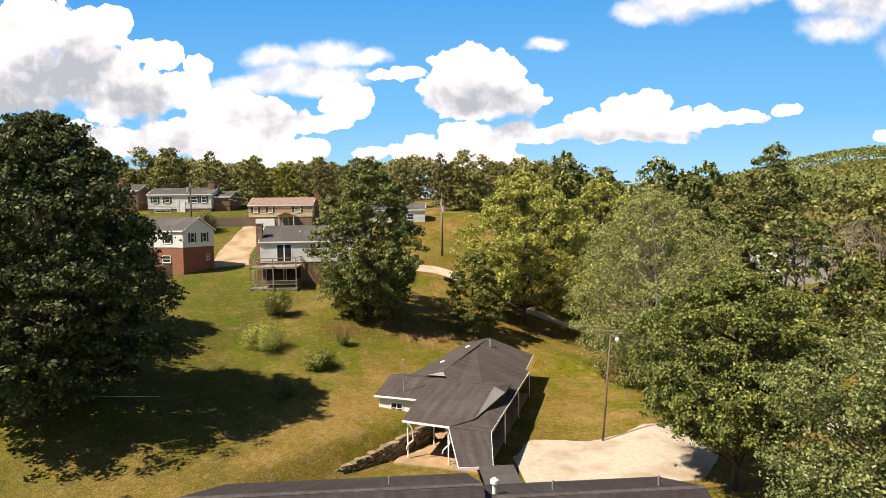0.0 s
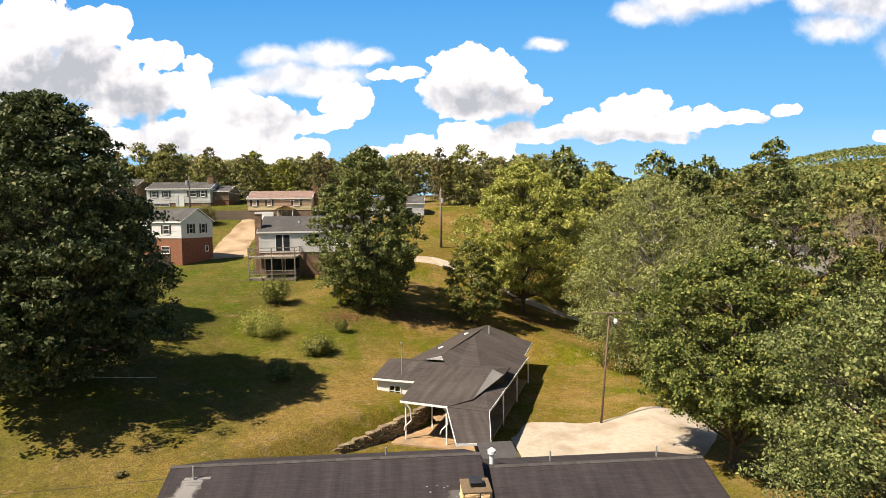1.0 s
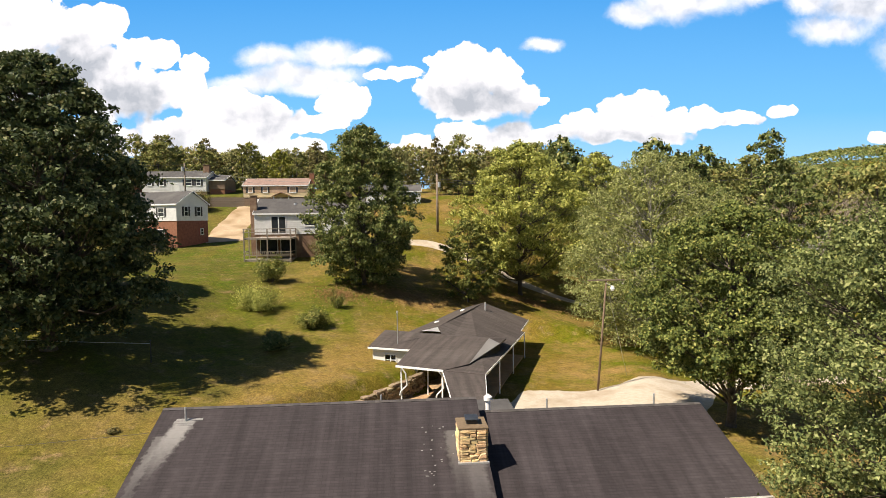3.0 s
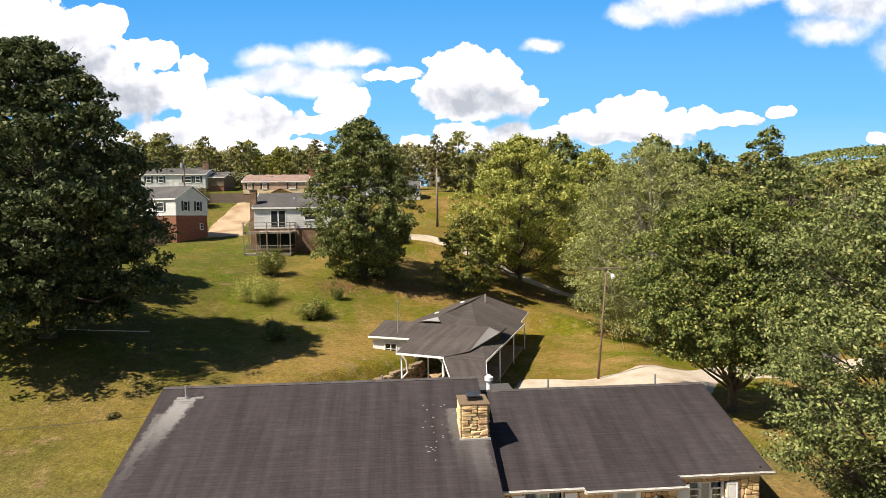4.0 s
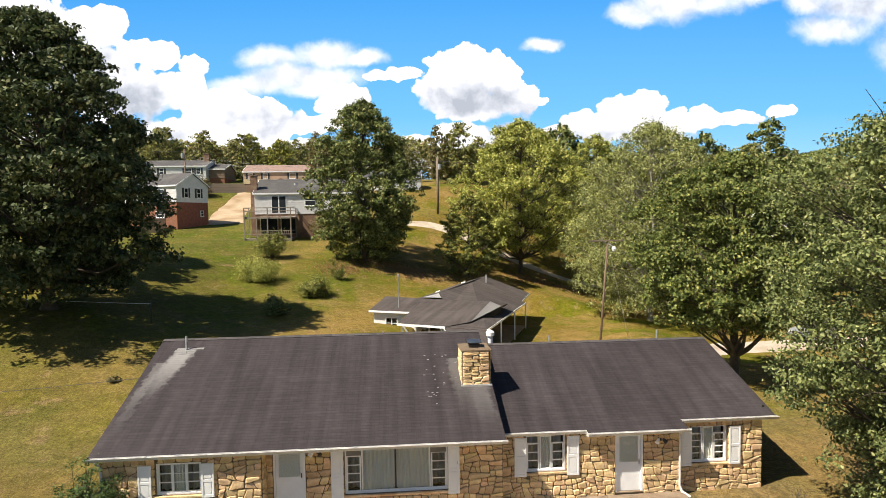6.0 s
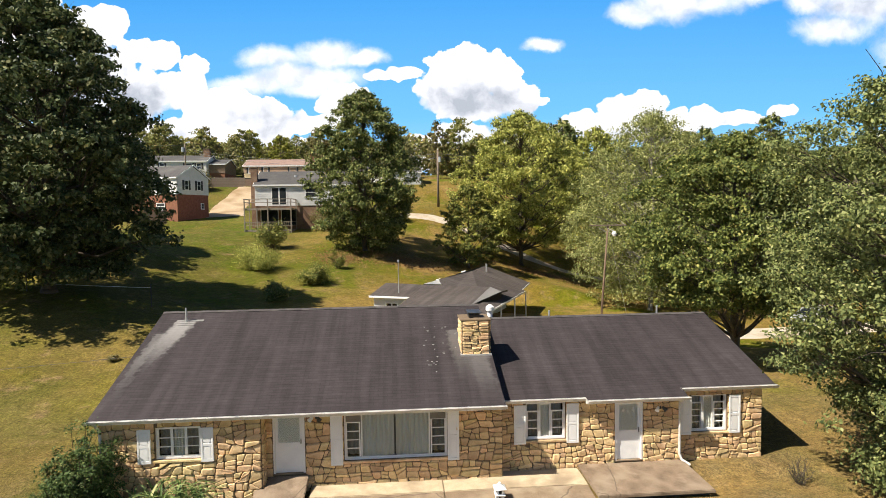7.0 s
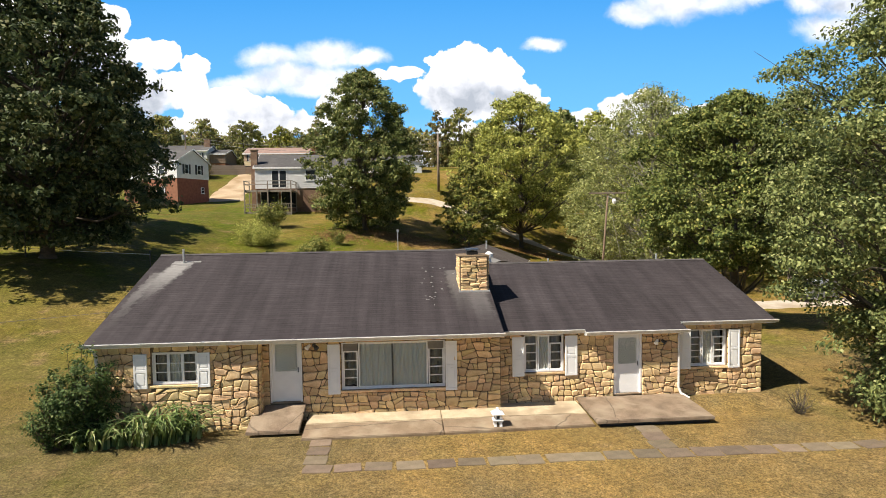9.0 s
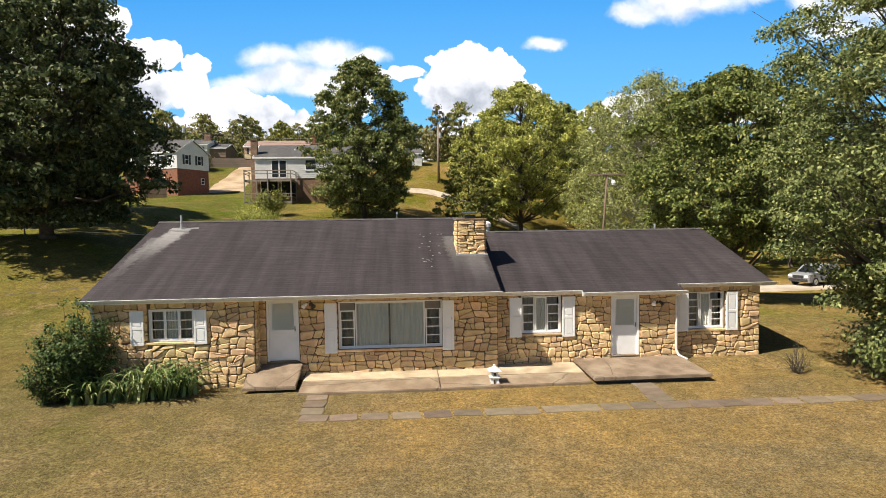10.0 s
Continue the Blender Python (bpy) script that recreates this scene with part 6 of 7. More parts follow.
def strip_along(name, pts, width, mat, lift, label, category):
    """A draped strip along a line of places."""
    vs, fs = [], []
    P = []
    for (xa, ya), (xb, yb) in zip(pts, pts[1:]):
        k = max(2, int(math.hypot(xb - xa, yb - ya) / 1.0))
        P += [(xa + (xb - xa) * i / k, ya + (yb - ya) * i / k) for i in range(k)]
    P.append(pts[-1])
    for i, (x, y) in enumerate(P):
        xa, ya = P[max(0, i - 1)]
        xb, yb = P[min(len(P) - 1, i + 1)]
        L = math.hypot(xb - xa, yb - ya)
        nx, ny = -(yb - ya) / L, (xb - xa) / L
        for j in range(7):
            o = (j / 6 - 0.5) * width * (1 + 0.18 * noise.noise((i * 0.4, j, 2)))
            vs.append((x + nx * o, y + ny * o, ground_z(x + nx * o, y + ny * o) + (lift if 0 < j < 6 else -0.04)))
    for i in range(len(P) - 1):
        for j in range(6):
            fs.append((i * 7 + j, i * 7 + j + 1, (i + 1) * 7 + j + 1, (i + 1) * 7 + j))
    me = bpy.data.meshes.new(name)
    me.from_pydata(vs, [], [f[::-1] for f in fs])
    me.materials.append(mat)
    return tagged(new(name, me), label, category, kind="structure")


M_DIRT = material("dirt", (0.36, 0.26, 0.16), (0.50, 0.38, 0.25), 1.2, 0.95, 20, 0.4, 0.3, c3=(0.28, 0.19, 0.10), big=0.3)
strip_along("dirt_drive", [(-30.2, 95.6), (-31, 91.5), (-31.5, 86), (-31, 80), (-30.2, 75.5), (-29.2, 73.0)], 6.2, M_DIRT, 0.07, "bare dirt drive between the houses", "driveway")
strip_along("lane", [(-6, 67.2), (2, 66.6), (12, 63.5), (24, 60), (40, 58)], 2.2, M_GRAVEL, 0.08, "pale gravel lane on the hillside", "road")

# ---- neighbouring houses ----


def gable_house(name, label, at, turn, w, d, z_b, z_s, z_e, z_r, base_m, side_m, roof_m, windows=(), over=0.26, chimneys=(), porch=None, doors=(), gable_m=None):
    """A house with its long side w along local x (front at local y=0, depth d): base wall up to z_s, siding up to the eave z_e,
    gables up to the ridge z_r; heights above its own foot. windows: (face, along, z0, z1, width)."""
    h = thing(name, label, "house", at=at, turn=turn)
    t = 0.2
    part("base_wall", boxes((0, w, 0, t, z_b, z_s), (0, w, d - t, d, z_b, z_s), (0, t, t, d - t, z_b, z_s), (w - t, w, t, d - t, z_b, z_s)), base_m, h)
    part("wall", boxes((-0.05, w + 0.05, -0.05, t, z_s, z_e), (-0.05, w + 0.05, d - t, d + 0.05, z_s, z_e), (-0.05, t, t, d - t, z_s, z_e), (w - t, w + 0.05, t, d - t, z_s, z_e)), side_m, h)
    k = int((z_e - z_s) / 0.24)
    for i in range(k):
        z = z_s + (i + 0.1) * (z_e - z_s) / k
        part("siding_board", boxes((-0.075, w + 0.075, -0.075, -0.052, z, z + 0.19)), side_m, h)
    for x0, x1 in ((-0.05, t), (w - t, w + 0.05)):
        bm = bmesh.new()
        a = [bm.verts.new((x0, y, z)) for y, z in ((0, z_e), (d, z_e), (d / 2, z_r - 0.1))]
        b = [bm.verts.new((x1, y, z)) for y, z in ((0, z_e), (d, z_e), (d / 2, z_r - 0.1))]
        bm.faces.new(a[::-1])
        bm.faces.new(b)
        for i in range(3):
            bm.faces.new((a[i], a[(i + 1) % 3], b[(i + 1) % 3], b[i]))
        part("gable", bm, gable_m or side_m, h)
    sl = (z_r - z_e) / (d / 2)
    rf = bmesh.new()
    slab(rf, [(-over, -over, z_e - over * sl + 0.12), (w + over, -over, z_e - over * sl + 0.12), (w + over, d / 2, z_r + 0.12), (-over, d / 2, z_r + 0.12)], 0.12)
    slab(rf, [(-over, d / 2, z_r + 0.12), (w + over, d / 2, z_r + 0.12), (w + over, d + over, z_e - over * sl + 0.12), (-over, d + over, z_e - over * sl + 0.12)], 0.12)
    r = part("roof", rf, roof_m, h)
    part("fascia", boxes((-over, w + over, -over - 0.05, -over, z_e - over * sl - 0.06, z_e - over * sl + 0.14)), M_WHITE, r, "white eave gutter")
    for s in (-over - 0.04, w + over):
        for y0, y1 in ((-over, d / 2), (d + over, d / 2)):
            bm = bmesh.new()
            slab(bm, [(s, y0, z_e - over * sl + 0.13), (s + 0.04, y0, z_e - over * sl + 0.13), (s + 0.04, y1, z_r + 0.13), (s, y1, z_r + 0.13)], 0.2)
            bmesh.ops.recalc_face_normals(bm, faces=bm.faces[:])
            part("rake_board", bm, M_WHITE, r)
    for face, a, z0, z1, ww, shut in windows:
        if face == "front":
            m = pose(a, -0.06, 0, 0, 0, 0)
        else:
            m = pose(w + 0.06, a, 0, 0, 0, 90)
        fb = boxes((0, 0.07, -0.06, 0.05, z0, z1), (ww - 0.07, ww, -0.06, 0.05, z0, z1), (0.07, ww - 0.07, -0.06, 0.05, z1 - 0.07, z1), (0.07, ww - 0.07, -0.06, 0.05, z0, z0 + 0.07), (0.07, ww - 0.07, -0.04, 0.03, (z0 + z1) / 2 - 0.03, (z0 + z1) / 2 + 0.03))
        wi = part("window", fb, M_WHITE, h)
        wi.matrix_local = m
        part("pane", boxes((0.07, ww - 0.07, -0.025, -0.018, z0 + 0.07, z1 - 0.07)), M_GLASSD, wi, "dark reflecting window pane")
        part("sill", boxes((-0.05, ww + 0.05, -0.1, 0.0, z0 - 0.07, z0 - 0.003)), M_WHITE, wi)
        if shut:
            for x0 in (-0.36, ww + 0.02):
                part("shutter", boxes((x0, x0 + 0.34, -0.06, 0.0, z0, z1), bevel=0.01), shut, wi, "dark window shutter")
    for a, z0, z1, ww, mt in doors:
        dd = part("door", boxes((a, a + ww, -0.10, -0.06, z0, z1), bevel=0.01), mt, h)
        part("door_frame", boxes((a - 0.08, a, -0.12, -0.04, z0, z1 + 0.08), (a + ww, a + ww + 0.08, -0.12, -0.04, z0, z1 + 0.08), (a, a + ww, -0.12, -0.04, z1, z1 + 0.08)), M_WHITE, dd)
    for x, y, s, z0, z1 in chimneys:
        c = part("chimney", boxes((x - s, x + s, y - s * 0.7, y + s * 0.7, z0, z1)), M_BRICKB if base_m == M_BRICKB else M_BRICK, h, "brick chimney")
        part("chimney_cap", boxes((x - s - 0.06, x + s + 0.06, y - s * 0.7 - 0.06, y + s * 0.7 + 0.06, z1, z1 + 0.12)), M_CONC, c)
    return h


M_GLASSD = material("dark_glass", (0.02, 0.025, 0.03), (0.04, 0.045, 0.05), 2, 0.08, 12, 0.3)
M_SHUT = material("black_shutter", (0.02, 0.02, 0.022), (0.04, 0.04, 0.042), 3, 0.6, 20, 0.3)
# house with the two-level deck
# the two lower doors are added dark panels for shaded brick under the deck
dk = gable_house("deck_house", "white and brick hillside house with a two-level rear deck", (-22.25, 62.0, 7.1), 0, 14.5, 8.2, -1.0, 3.5, 6.35, 8.35, M_BRICKB, M_SIDING, M_ROOFG,
                 windows=(("front", 6.6, 4.6, 6.0, 1.5, None), ("front", 10.2, 4.6, 6.0, 1.2, None)), doors=((2.2, 3.7, 5.9, 0.85, M_GLASSD), (3.2, 3.7, 5.9, 0.85, M_GLASSD), (0.7, 0.9, 3.1, 2.2, M_GLASSD), (3.4, 0.9, 3.1, 1.9, M_GLASSD)), chimneys=((-0.30, 0.9, 0.42, -1.0, 8.7), (12.2, 5.0, 0.40, 7.0, 9.3)))
part("roof_vent", tube(bmesh.new(), (5.0, 2.4, 7.3), (5.0, 2.4, 7.75), 0.28, 0.2, n=12), M_GALV, dk)
part("roof_vent", tube(bmesh.new(), (9.8, 3.2, 7.6), (9.8, 3.2, 8.2), 0.3, 0.34, n=12), M_GALV, dk)


M_DECK = material("grey_deck_wood", (0.20, 0.17, 0.135), (0.33, 0.285, 0.235), 3, 0.85, 30, 0.5, 0.3)


def deck():
    """Upper balcony on posts over a lower railed floor, at the hillside house."""
    e = thing("timber_deck", "weathered two-level timber deck with railings and posts", "deck", at=(-22.95, 58.6, 6.65))
    W, D = 6.0, 3.3
    for z, dz in ((3.55, 0.12), (0.75, 0.12)):
        n = 22
        for i in range(n):
            part("deck_board", boxes((W * i / n + 0.01, W * (i + 1) / n - 0.01, 0, D, z, z + 0.04)), M_DECK, e)
        part("rim_joist", boxes((0, W, -0.05, -0.003, z - 0.2, z + 0.04)), M_DECK, e)
        part("rim_joist", boxes((-0.05, -0.003, 0, D, z - 0.2, z + 0.04)), M_DECK, e)
        part("rim_joist", boxes((W + 0.003, W + 0.05, 0, D, z - 0.2, z + 0.04)), M_DECK, e)
    for x, y in ((0.05, -0.1), (W / 2, -0.1), (W - 0.05, -0.1), (W + 0.08, D * 0.95), (-0.1, D * 0.95), (W * 0.27, -0.1)):
        top = 4.75 if x != W * 0.27 else 3.5
        part("post", boxes((x - 0.065, x + 0.065, y - 0.065, y + 0.065, -0.7, top)), M_DECK, e)
    for z in (4.72, 4.3, 1.75, 1.3):
        part("rail", boxes((-0.05, W + 0.1, -0.16, -0.08, z, z + 0.09)), M_DECK, e)
        part("rail", boxes((-0.1, -0.02, -0.08, D, z + 0.01, z + 0.08)), M_DECK, e)
        part("rail", boxes((W + 0.05, W + 0.13, -0.08, D, z + 0.01, z + 0.08)), M_DECK, e)
    n = 30
    for i in range(n):
        x = W * (i + 0.5) / n
        part("skirt_slat", boxes((x - 0.07, x + 0.07, -0.03, 0.0, -0.6, 0.55)), M_DECK, e)
    for i in range(24):
        x = W * (i + 0.5) / 24
        part("baluster", boxes((x - 0.025, x + 0.025, -0.14, -0.10, 1.34, 1.76)), M_DECK, e)
    return e


deck()
# house with the gable end towards the lawn
gable_house("gable_house", "white-sided house over a red brick basement, gable end on", (-43.84, 72.18, 8.4), -26.1, 10.4, 6.0, -2.0, 4.18, 6.65, 8.45, M_BRICK, M_SIDING, M_ROOFG,
            windows=(("end", 1.35, 4.85, 6.25, 0.75, M_SHUT), ("end", 3.75, 4.85, 6.25, 0.75, M_SHUT), ("end", 4.4, 2.1, 3.0, 0.6, None), ("front", 6.5, 2.0, 3.0, 1.6, None), ("front", 3.0, 4.8, 6.1, 1.4, M_SHUT), ("front", 7.0, 4.8, 6.1, 1.2, M_SHUT)))
# cream split-level
cream = gable_house("cream_house", "cream-sided two-storey house with a long brown roof", (-32.4, 97.0, 15.1), 0, 12.0, 8.0, -0.8, 1.8, 4.1, 5.6, M_TAN, M_CREAM, M_ROOFB,
            windows=(("front", 0.8, 2.7, 3.8, 0.9, M_SHUT), ("front", 3.6, 2.7, 3.8, 0.9, M_SHUT), ("front", 8.6, 2.7, 3.8, 1.3, M_SHUT)), doors=((6.4, 0.0, 1.6, 0.95, M_TAN),), chimneys=((12.5, 3.5, 0.45, 0, 6.6),))
part("upper_wall", boxes((-0.09, 12.09, -0.10, -0.078, 2.72, 3.98)), material("tan_band", (0.42, 0.29, 0.19), (0.52, 0.37, 0.25), 1.5, 0.7, 12, 0.3), cream, "tan band round the upper windows")
part("garage_door", boxes((1.2, 4.8, -0.14, -0.105, 0.0, 1.5), bevel=0.01), M_WHITE, cream, "white garage door")
pr = thing("entry_porch", "small brown gabled entry porch with white posts", "porch", at=(-26.6, 95.6, 15.1))
bm = bmesh.new()
slab(bm, [(-0.3, -0.3, 2.0), (1.5, -0.3, 2.75), (1.5, 1.5, 2.75), (-0.3, 1.5, 2.0)], 0.1)
slab(bm, [(1.5, -0.3, 2.75), (3.3, -0.3, 2.0), (3.3, 1.5, 2.0), (1.5, 1.5, 2.75)], 0.1)
part("roof", bm, M_ROOFB, pr)
for x in (0.1, 2.9):
    part("post", boxes((x - 0.07, x + 0.07, -0.07, 0.07, -0.3, 2.05)), M_WHITE, pr)
# grey-roofed split-level and the brown house beyond
split_house = gable_house("split_level_house", "white split-level house with a dark roof and brick base", (-60.3, 119.0, 18.0), 0, 12.0, 8.0, -0.8, 1.0, 3.8, 5.2, M_BRICKB, M_SIDING, M_ROOFG,
            windows=(("front", 0.9, 2.2, 3.4, 0.9, M_SHUT), ("front", 3.2, 2.2, 3.4, 0.9, M_SHUT), ("front", 8.0, 2.2, 3.4, 1.4, M_SHUT), ("front", 10.2, 2.2, 3.4, 0.9, M_SHUT), ("front", 1.2, 0.3, 1.0, 3.0, None)), doors=((6.0, 0.2, 2.4, 0.95, M_WHITE), (5.5, 0.2, 2.6, 0.4, M_SIDING)), chimneys=((11.3, 3.2, 0.6, 3.0, 6.4),))
wing = gable_house("side_wing_house", "brown brick wing of the split-level house", (-46.1, 120.7, 18.0), 0, 2.9, 8.0, -0.8, 1.5, 3.3, 4.5, M_BRICK, M_TAN, M_ROOFG)
brown = gable_house("brown_house", "brown two-storey house with a grey roof", (-75.6, 123.6, 17.8), 0, 9.5, 8.0, -0.8, 2.4, 5.0, 6.4, M_BRICK, M_TAN, M_ROOFG,
            windows=(("front", 1.6, 3.0, 4.4, 1.1, M_SHUT), ("front", 5.6, 3.0, 4.4, 1.1, None), ("front", 1.8, 0.4, 1.6, 1.4, None)), chimneys=((5.2, 2.6, 0.7, 4.0, 7.4),))
for h_ in (split_house, wing, brown):
    h_.scale = (1.16, 1.16, 1.16)
gable_house("far_white_house", "white house half hidden behind the trees", (-10.8, 100.0, 14.6), 0, 12.5, 7.0, -0.8, 0.6, 3.4, 4.8, M_BRICK, M_SIDING, M_ROOFG, windows=(("front", 9.0, 1.4, 2.6, 1.2, None), ("front", 5.5, 1.4, 2.6, 1.2, None)))
gable_house("far_white_house", "white house half hidden in the wood", (62.5, 78.0, ground_z(62.5, 78) + 2.6), 8, 11, 7.0, -4.5, 0.6, 3.2, 4.6, M_SIDING, M_SIDING, M_ROOFG, windows=(("front", 2.0, 1.2, 2.4, 1.2, None),))

# wooden fence behind the dirt drive
fence = thing("board_fence", "weathered grey board fence behind the dirt drive", "fence")
for i in range(36):
    f = i / 35
    x, y = -38.6 + 6.4 * f, 95.5 + 0.6 * f
    b = part("board", boxes((-0.09, 0.09, -0.015, 0.015, -0.2, 1.75 + 0.04 * math.sin(i * 1.7))), M_WOOD, fence)
    b.matrix_local = pose(x, y, ground_z(x, y), 0, 0, 5)

fence = thing("board_fence", "short brown board fence beside the brick basement", "fence")
for i in range(15):
    f = i / 14
    x, y = -38.4 + 3.0 * f, 64.6 + 0.9 * f
    b = part("board", boxes((-0.1, 0.1, -0.015, 0.015, -0.2, 1.95 + 0.04 * math.sin(i * 2.3))), M_WOOD, fence)
    b.matrix_local = pose(x, y, ground_z(x, y), 0, 0, 17)

# ---- poles and wires ----


def catenary(bm, p, q, sag, r=0.012, n=18):
    p, q = Vector(p), Vector(q)
    pts = [p.lerp(q, i / n) - Vector((0, 0, sag * 4 * (i / n) * (1 - i / n))) for i in range(n + 1)]
    for a_, b_ in zip(pts, pts[1:]):
        tube(bm, a_, b_, r, n=5, cap=False)
    return bm


M_WIRE = material("wire", (0.05, 0.05, 0.05), (0.09, 0.09, 0.09), 3, 0.5, 12, 0.3)
gz = ground_z(11.25, 22.6)
up1 = thing("utility_pole", "leaning brown wooden utility pole with a crossarm lamp", "utility pole", at=(11.25, 22.6, gz))
H1 = 7.95 - gz
part("pole", tube(bmesh.new(), (0, 0, -0.3), (0.66, 0.1, H1), 0.090, 0.06, n=12), M_POLE, up1, smooth=True)
part("crossarm", boxes((-0.75, 2.0, 0.0, 0.09, H1 - 0.06, H1 + 0.04), bevel=0.01), M_WOOD, up1, "pale crossarm")
part("lamp_arm", tube(bmesh.new(), (0.66, 0.05, H1 - 0.25), (1.05, -0.12, H1 - 0.45), 0.025, n=8), M_GALV, up1)
bm = tube(bmesh.new(), (1.05, -0.12, H1 - 0.42), (1.05, -0.12, H1 - 0.62), 0.10, 0.17, n=14)
tube(bm, (1.05, -0.12, H1 - 0.62), (1.05, -0.12, H1 - 0.78), 0.15, 0.10, n=14)
part("lamp_head", bm, M_WHITE, up1, "white yard lamp")
part("guy_wire", catenary(bmesh.new(), (0.7, 0.1, H1 - 0.4), (3.6, 3.2, -0.2), 0.0, 0.012, 2), M_GALV, up1)
fp = thing("utility_pole", "tall grey wooden utility pole on the hillside", "utility pole", at=(3.15, 72.0, ground_z(3.15, 72)))
part("pole", tube(bmesh.new(), (0, 0, -0.5), (0, 0, 19.2 - ground_z(3.15, 72)), 0.20, 0.15, n=12), M_WOOD, fp, smooth=True)
H2 = 19.2 - ground_z(3.15, 72)
part("transformer", tube(bmesh.new(), (0.3, -0.2, H2 - 1.9), (0.3, -0.2, H2 - 1.1), 0.22, n=12), M_GALV, fp)
part("insulator", tube(bmesh.new(), (0, 0, H2), (0, 0, H2 + 0.25), 0.06, 0.04, n=8), M_GALV, fp)
hp = thing("utility_pole", "wooden utility pole beside the split-level house", "utility pole", at=(-43.5, 97.5, ground_z(-43.5, 97.5)))
H3 = 23.6 - ground_z(-43.5, 97.5)
part("pole", tube(bmesh.new(), (0, 0, -0.3), (0, 0, H3), 0.17, 0.12, n=10), M_WOOD, hp, smooth=True)
part("transformer", tube(bmesh.new(), (-0.35, -0.1, H3 - 1.6), (-0.35, -0.1, H3 - 0.7), 0.28, n=12), M_GALV, hp)
for k, (a_, b_, s) in enumerate((((-43.5, 97.5, 22.6), (3.15, 72, 18.6), 1.6), ((-43.5, 97.5, 22.2), (3.15, 72, 18.0), 1.9), ((3.15, 72, 18.6), (60, 66, 19), 1.6), ((-43.5, 97.5, 23.3), (-110, 104, 27), 1.2), ((3.15, 72, 18.2), (30, 110, 22), 1.0))):
    tagged(mesh_ob("overhead_wire", catenary(bmesh.new(), a_, b_, s, 0.025), M_WIRE), "slack black overhead power wire between poles", "wire", group="overhead wires")

# wire fence on the lawn under the oak
for i, x in enumerate((-36.0, -28.4, -20.6)):
    y = 22.0 + 0.18 * i * 4
    fpst = thing("fence_post", "thin dark metal fence post on the lawn", "fence post", at=(x, y, ground_z(x, y)), group="lawn fence posts")
    part("stake", tube(bmesh.new(), (0, 0, -0.2), (0, 0, 1.55), 0.045, n=8), M_BLACK, fpst)
    part("cap", tube(bmesh.new(), (0, 0, 1.55), (0, 0, 1.60), 0.06, 0.03, n=8), M_BLACK, fpst)
za_ = ground_z(-20.6, 23.4) + 1.35
tagged(mesh_ob("fence_wire", catenary(bmesh.new(), (-36, 22, ground_z(-36, 22) + 1.35), (-20.6, 23.4, za_), 0.08, 0.014), M_WHITE), "single pale wire strung between fence posts", "wire")
# added dark strand that stands in for the wire's cast shadow
tagged(mesh_ob("service_cable", catenary(bmesh.new(), (-34, 12.5, 0.7), (-12.7, 11.0, 2.3), 0.1, 0.012), M_BLACK), "dark strand low over the lawn in place of the pale wire's shadow", "wire")

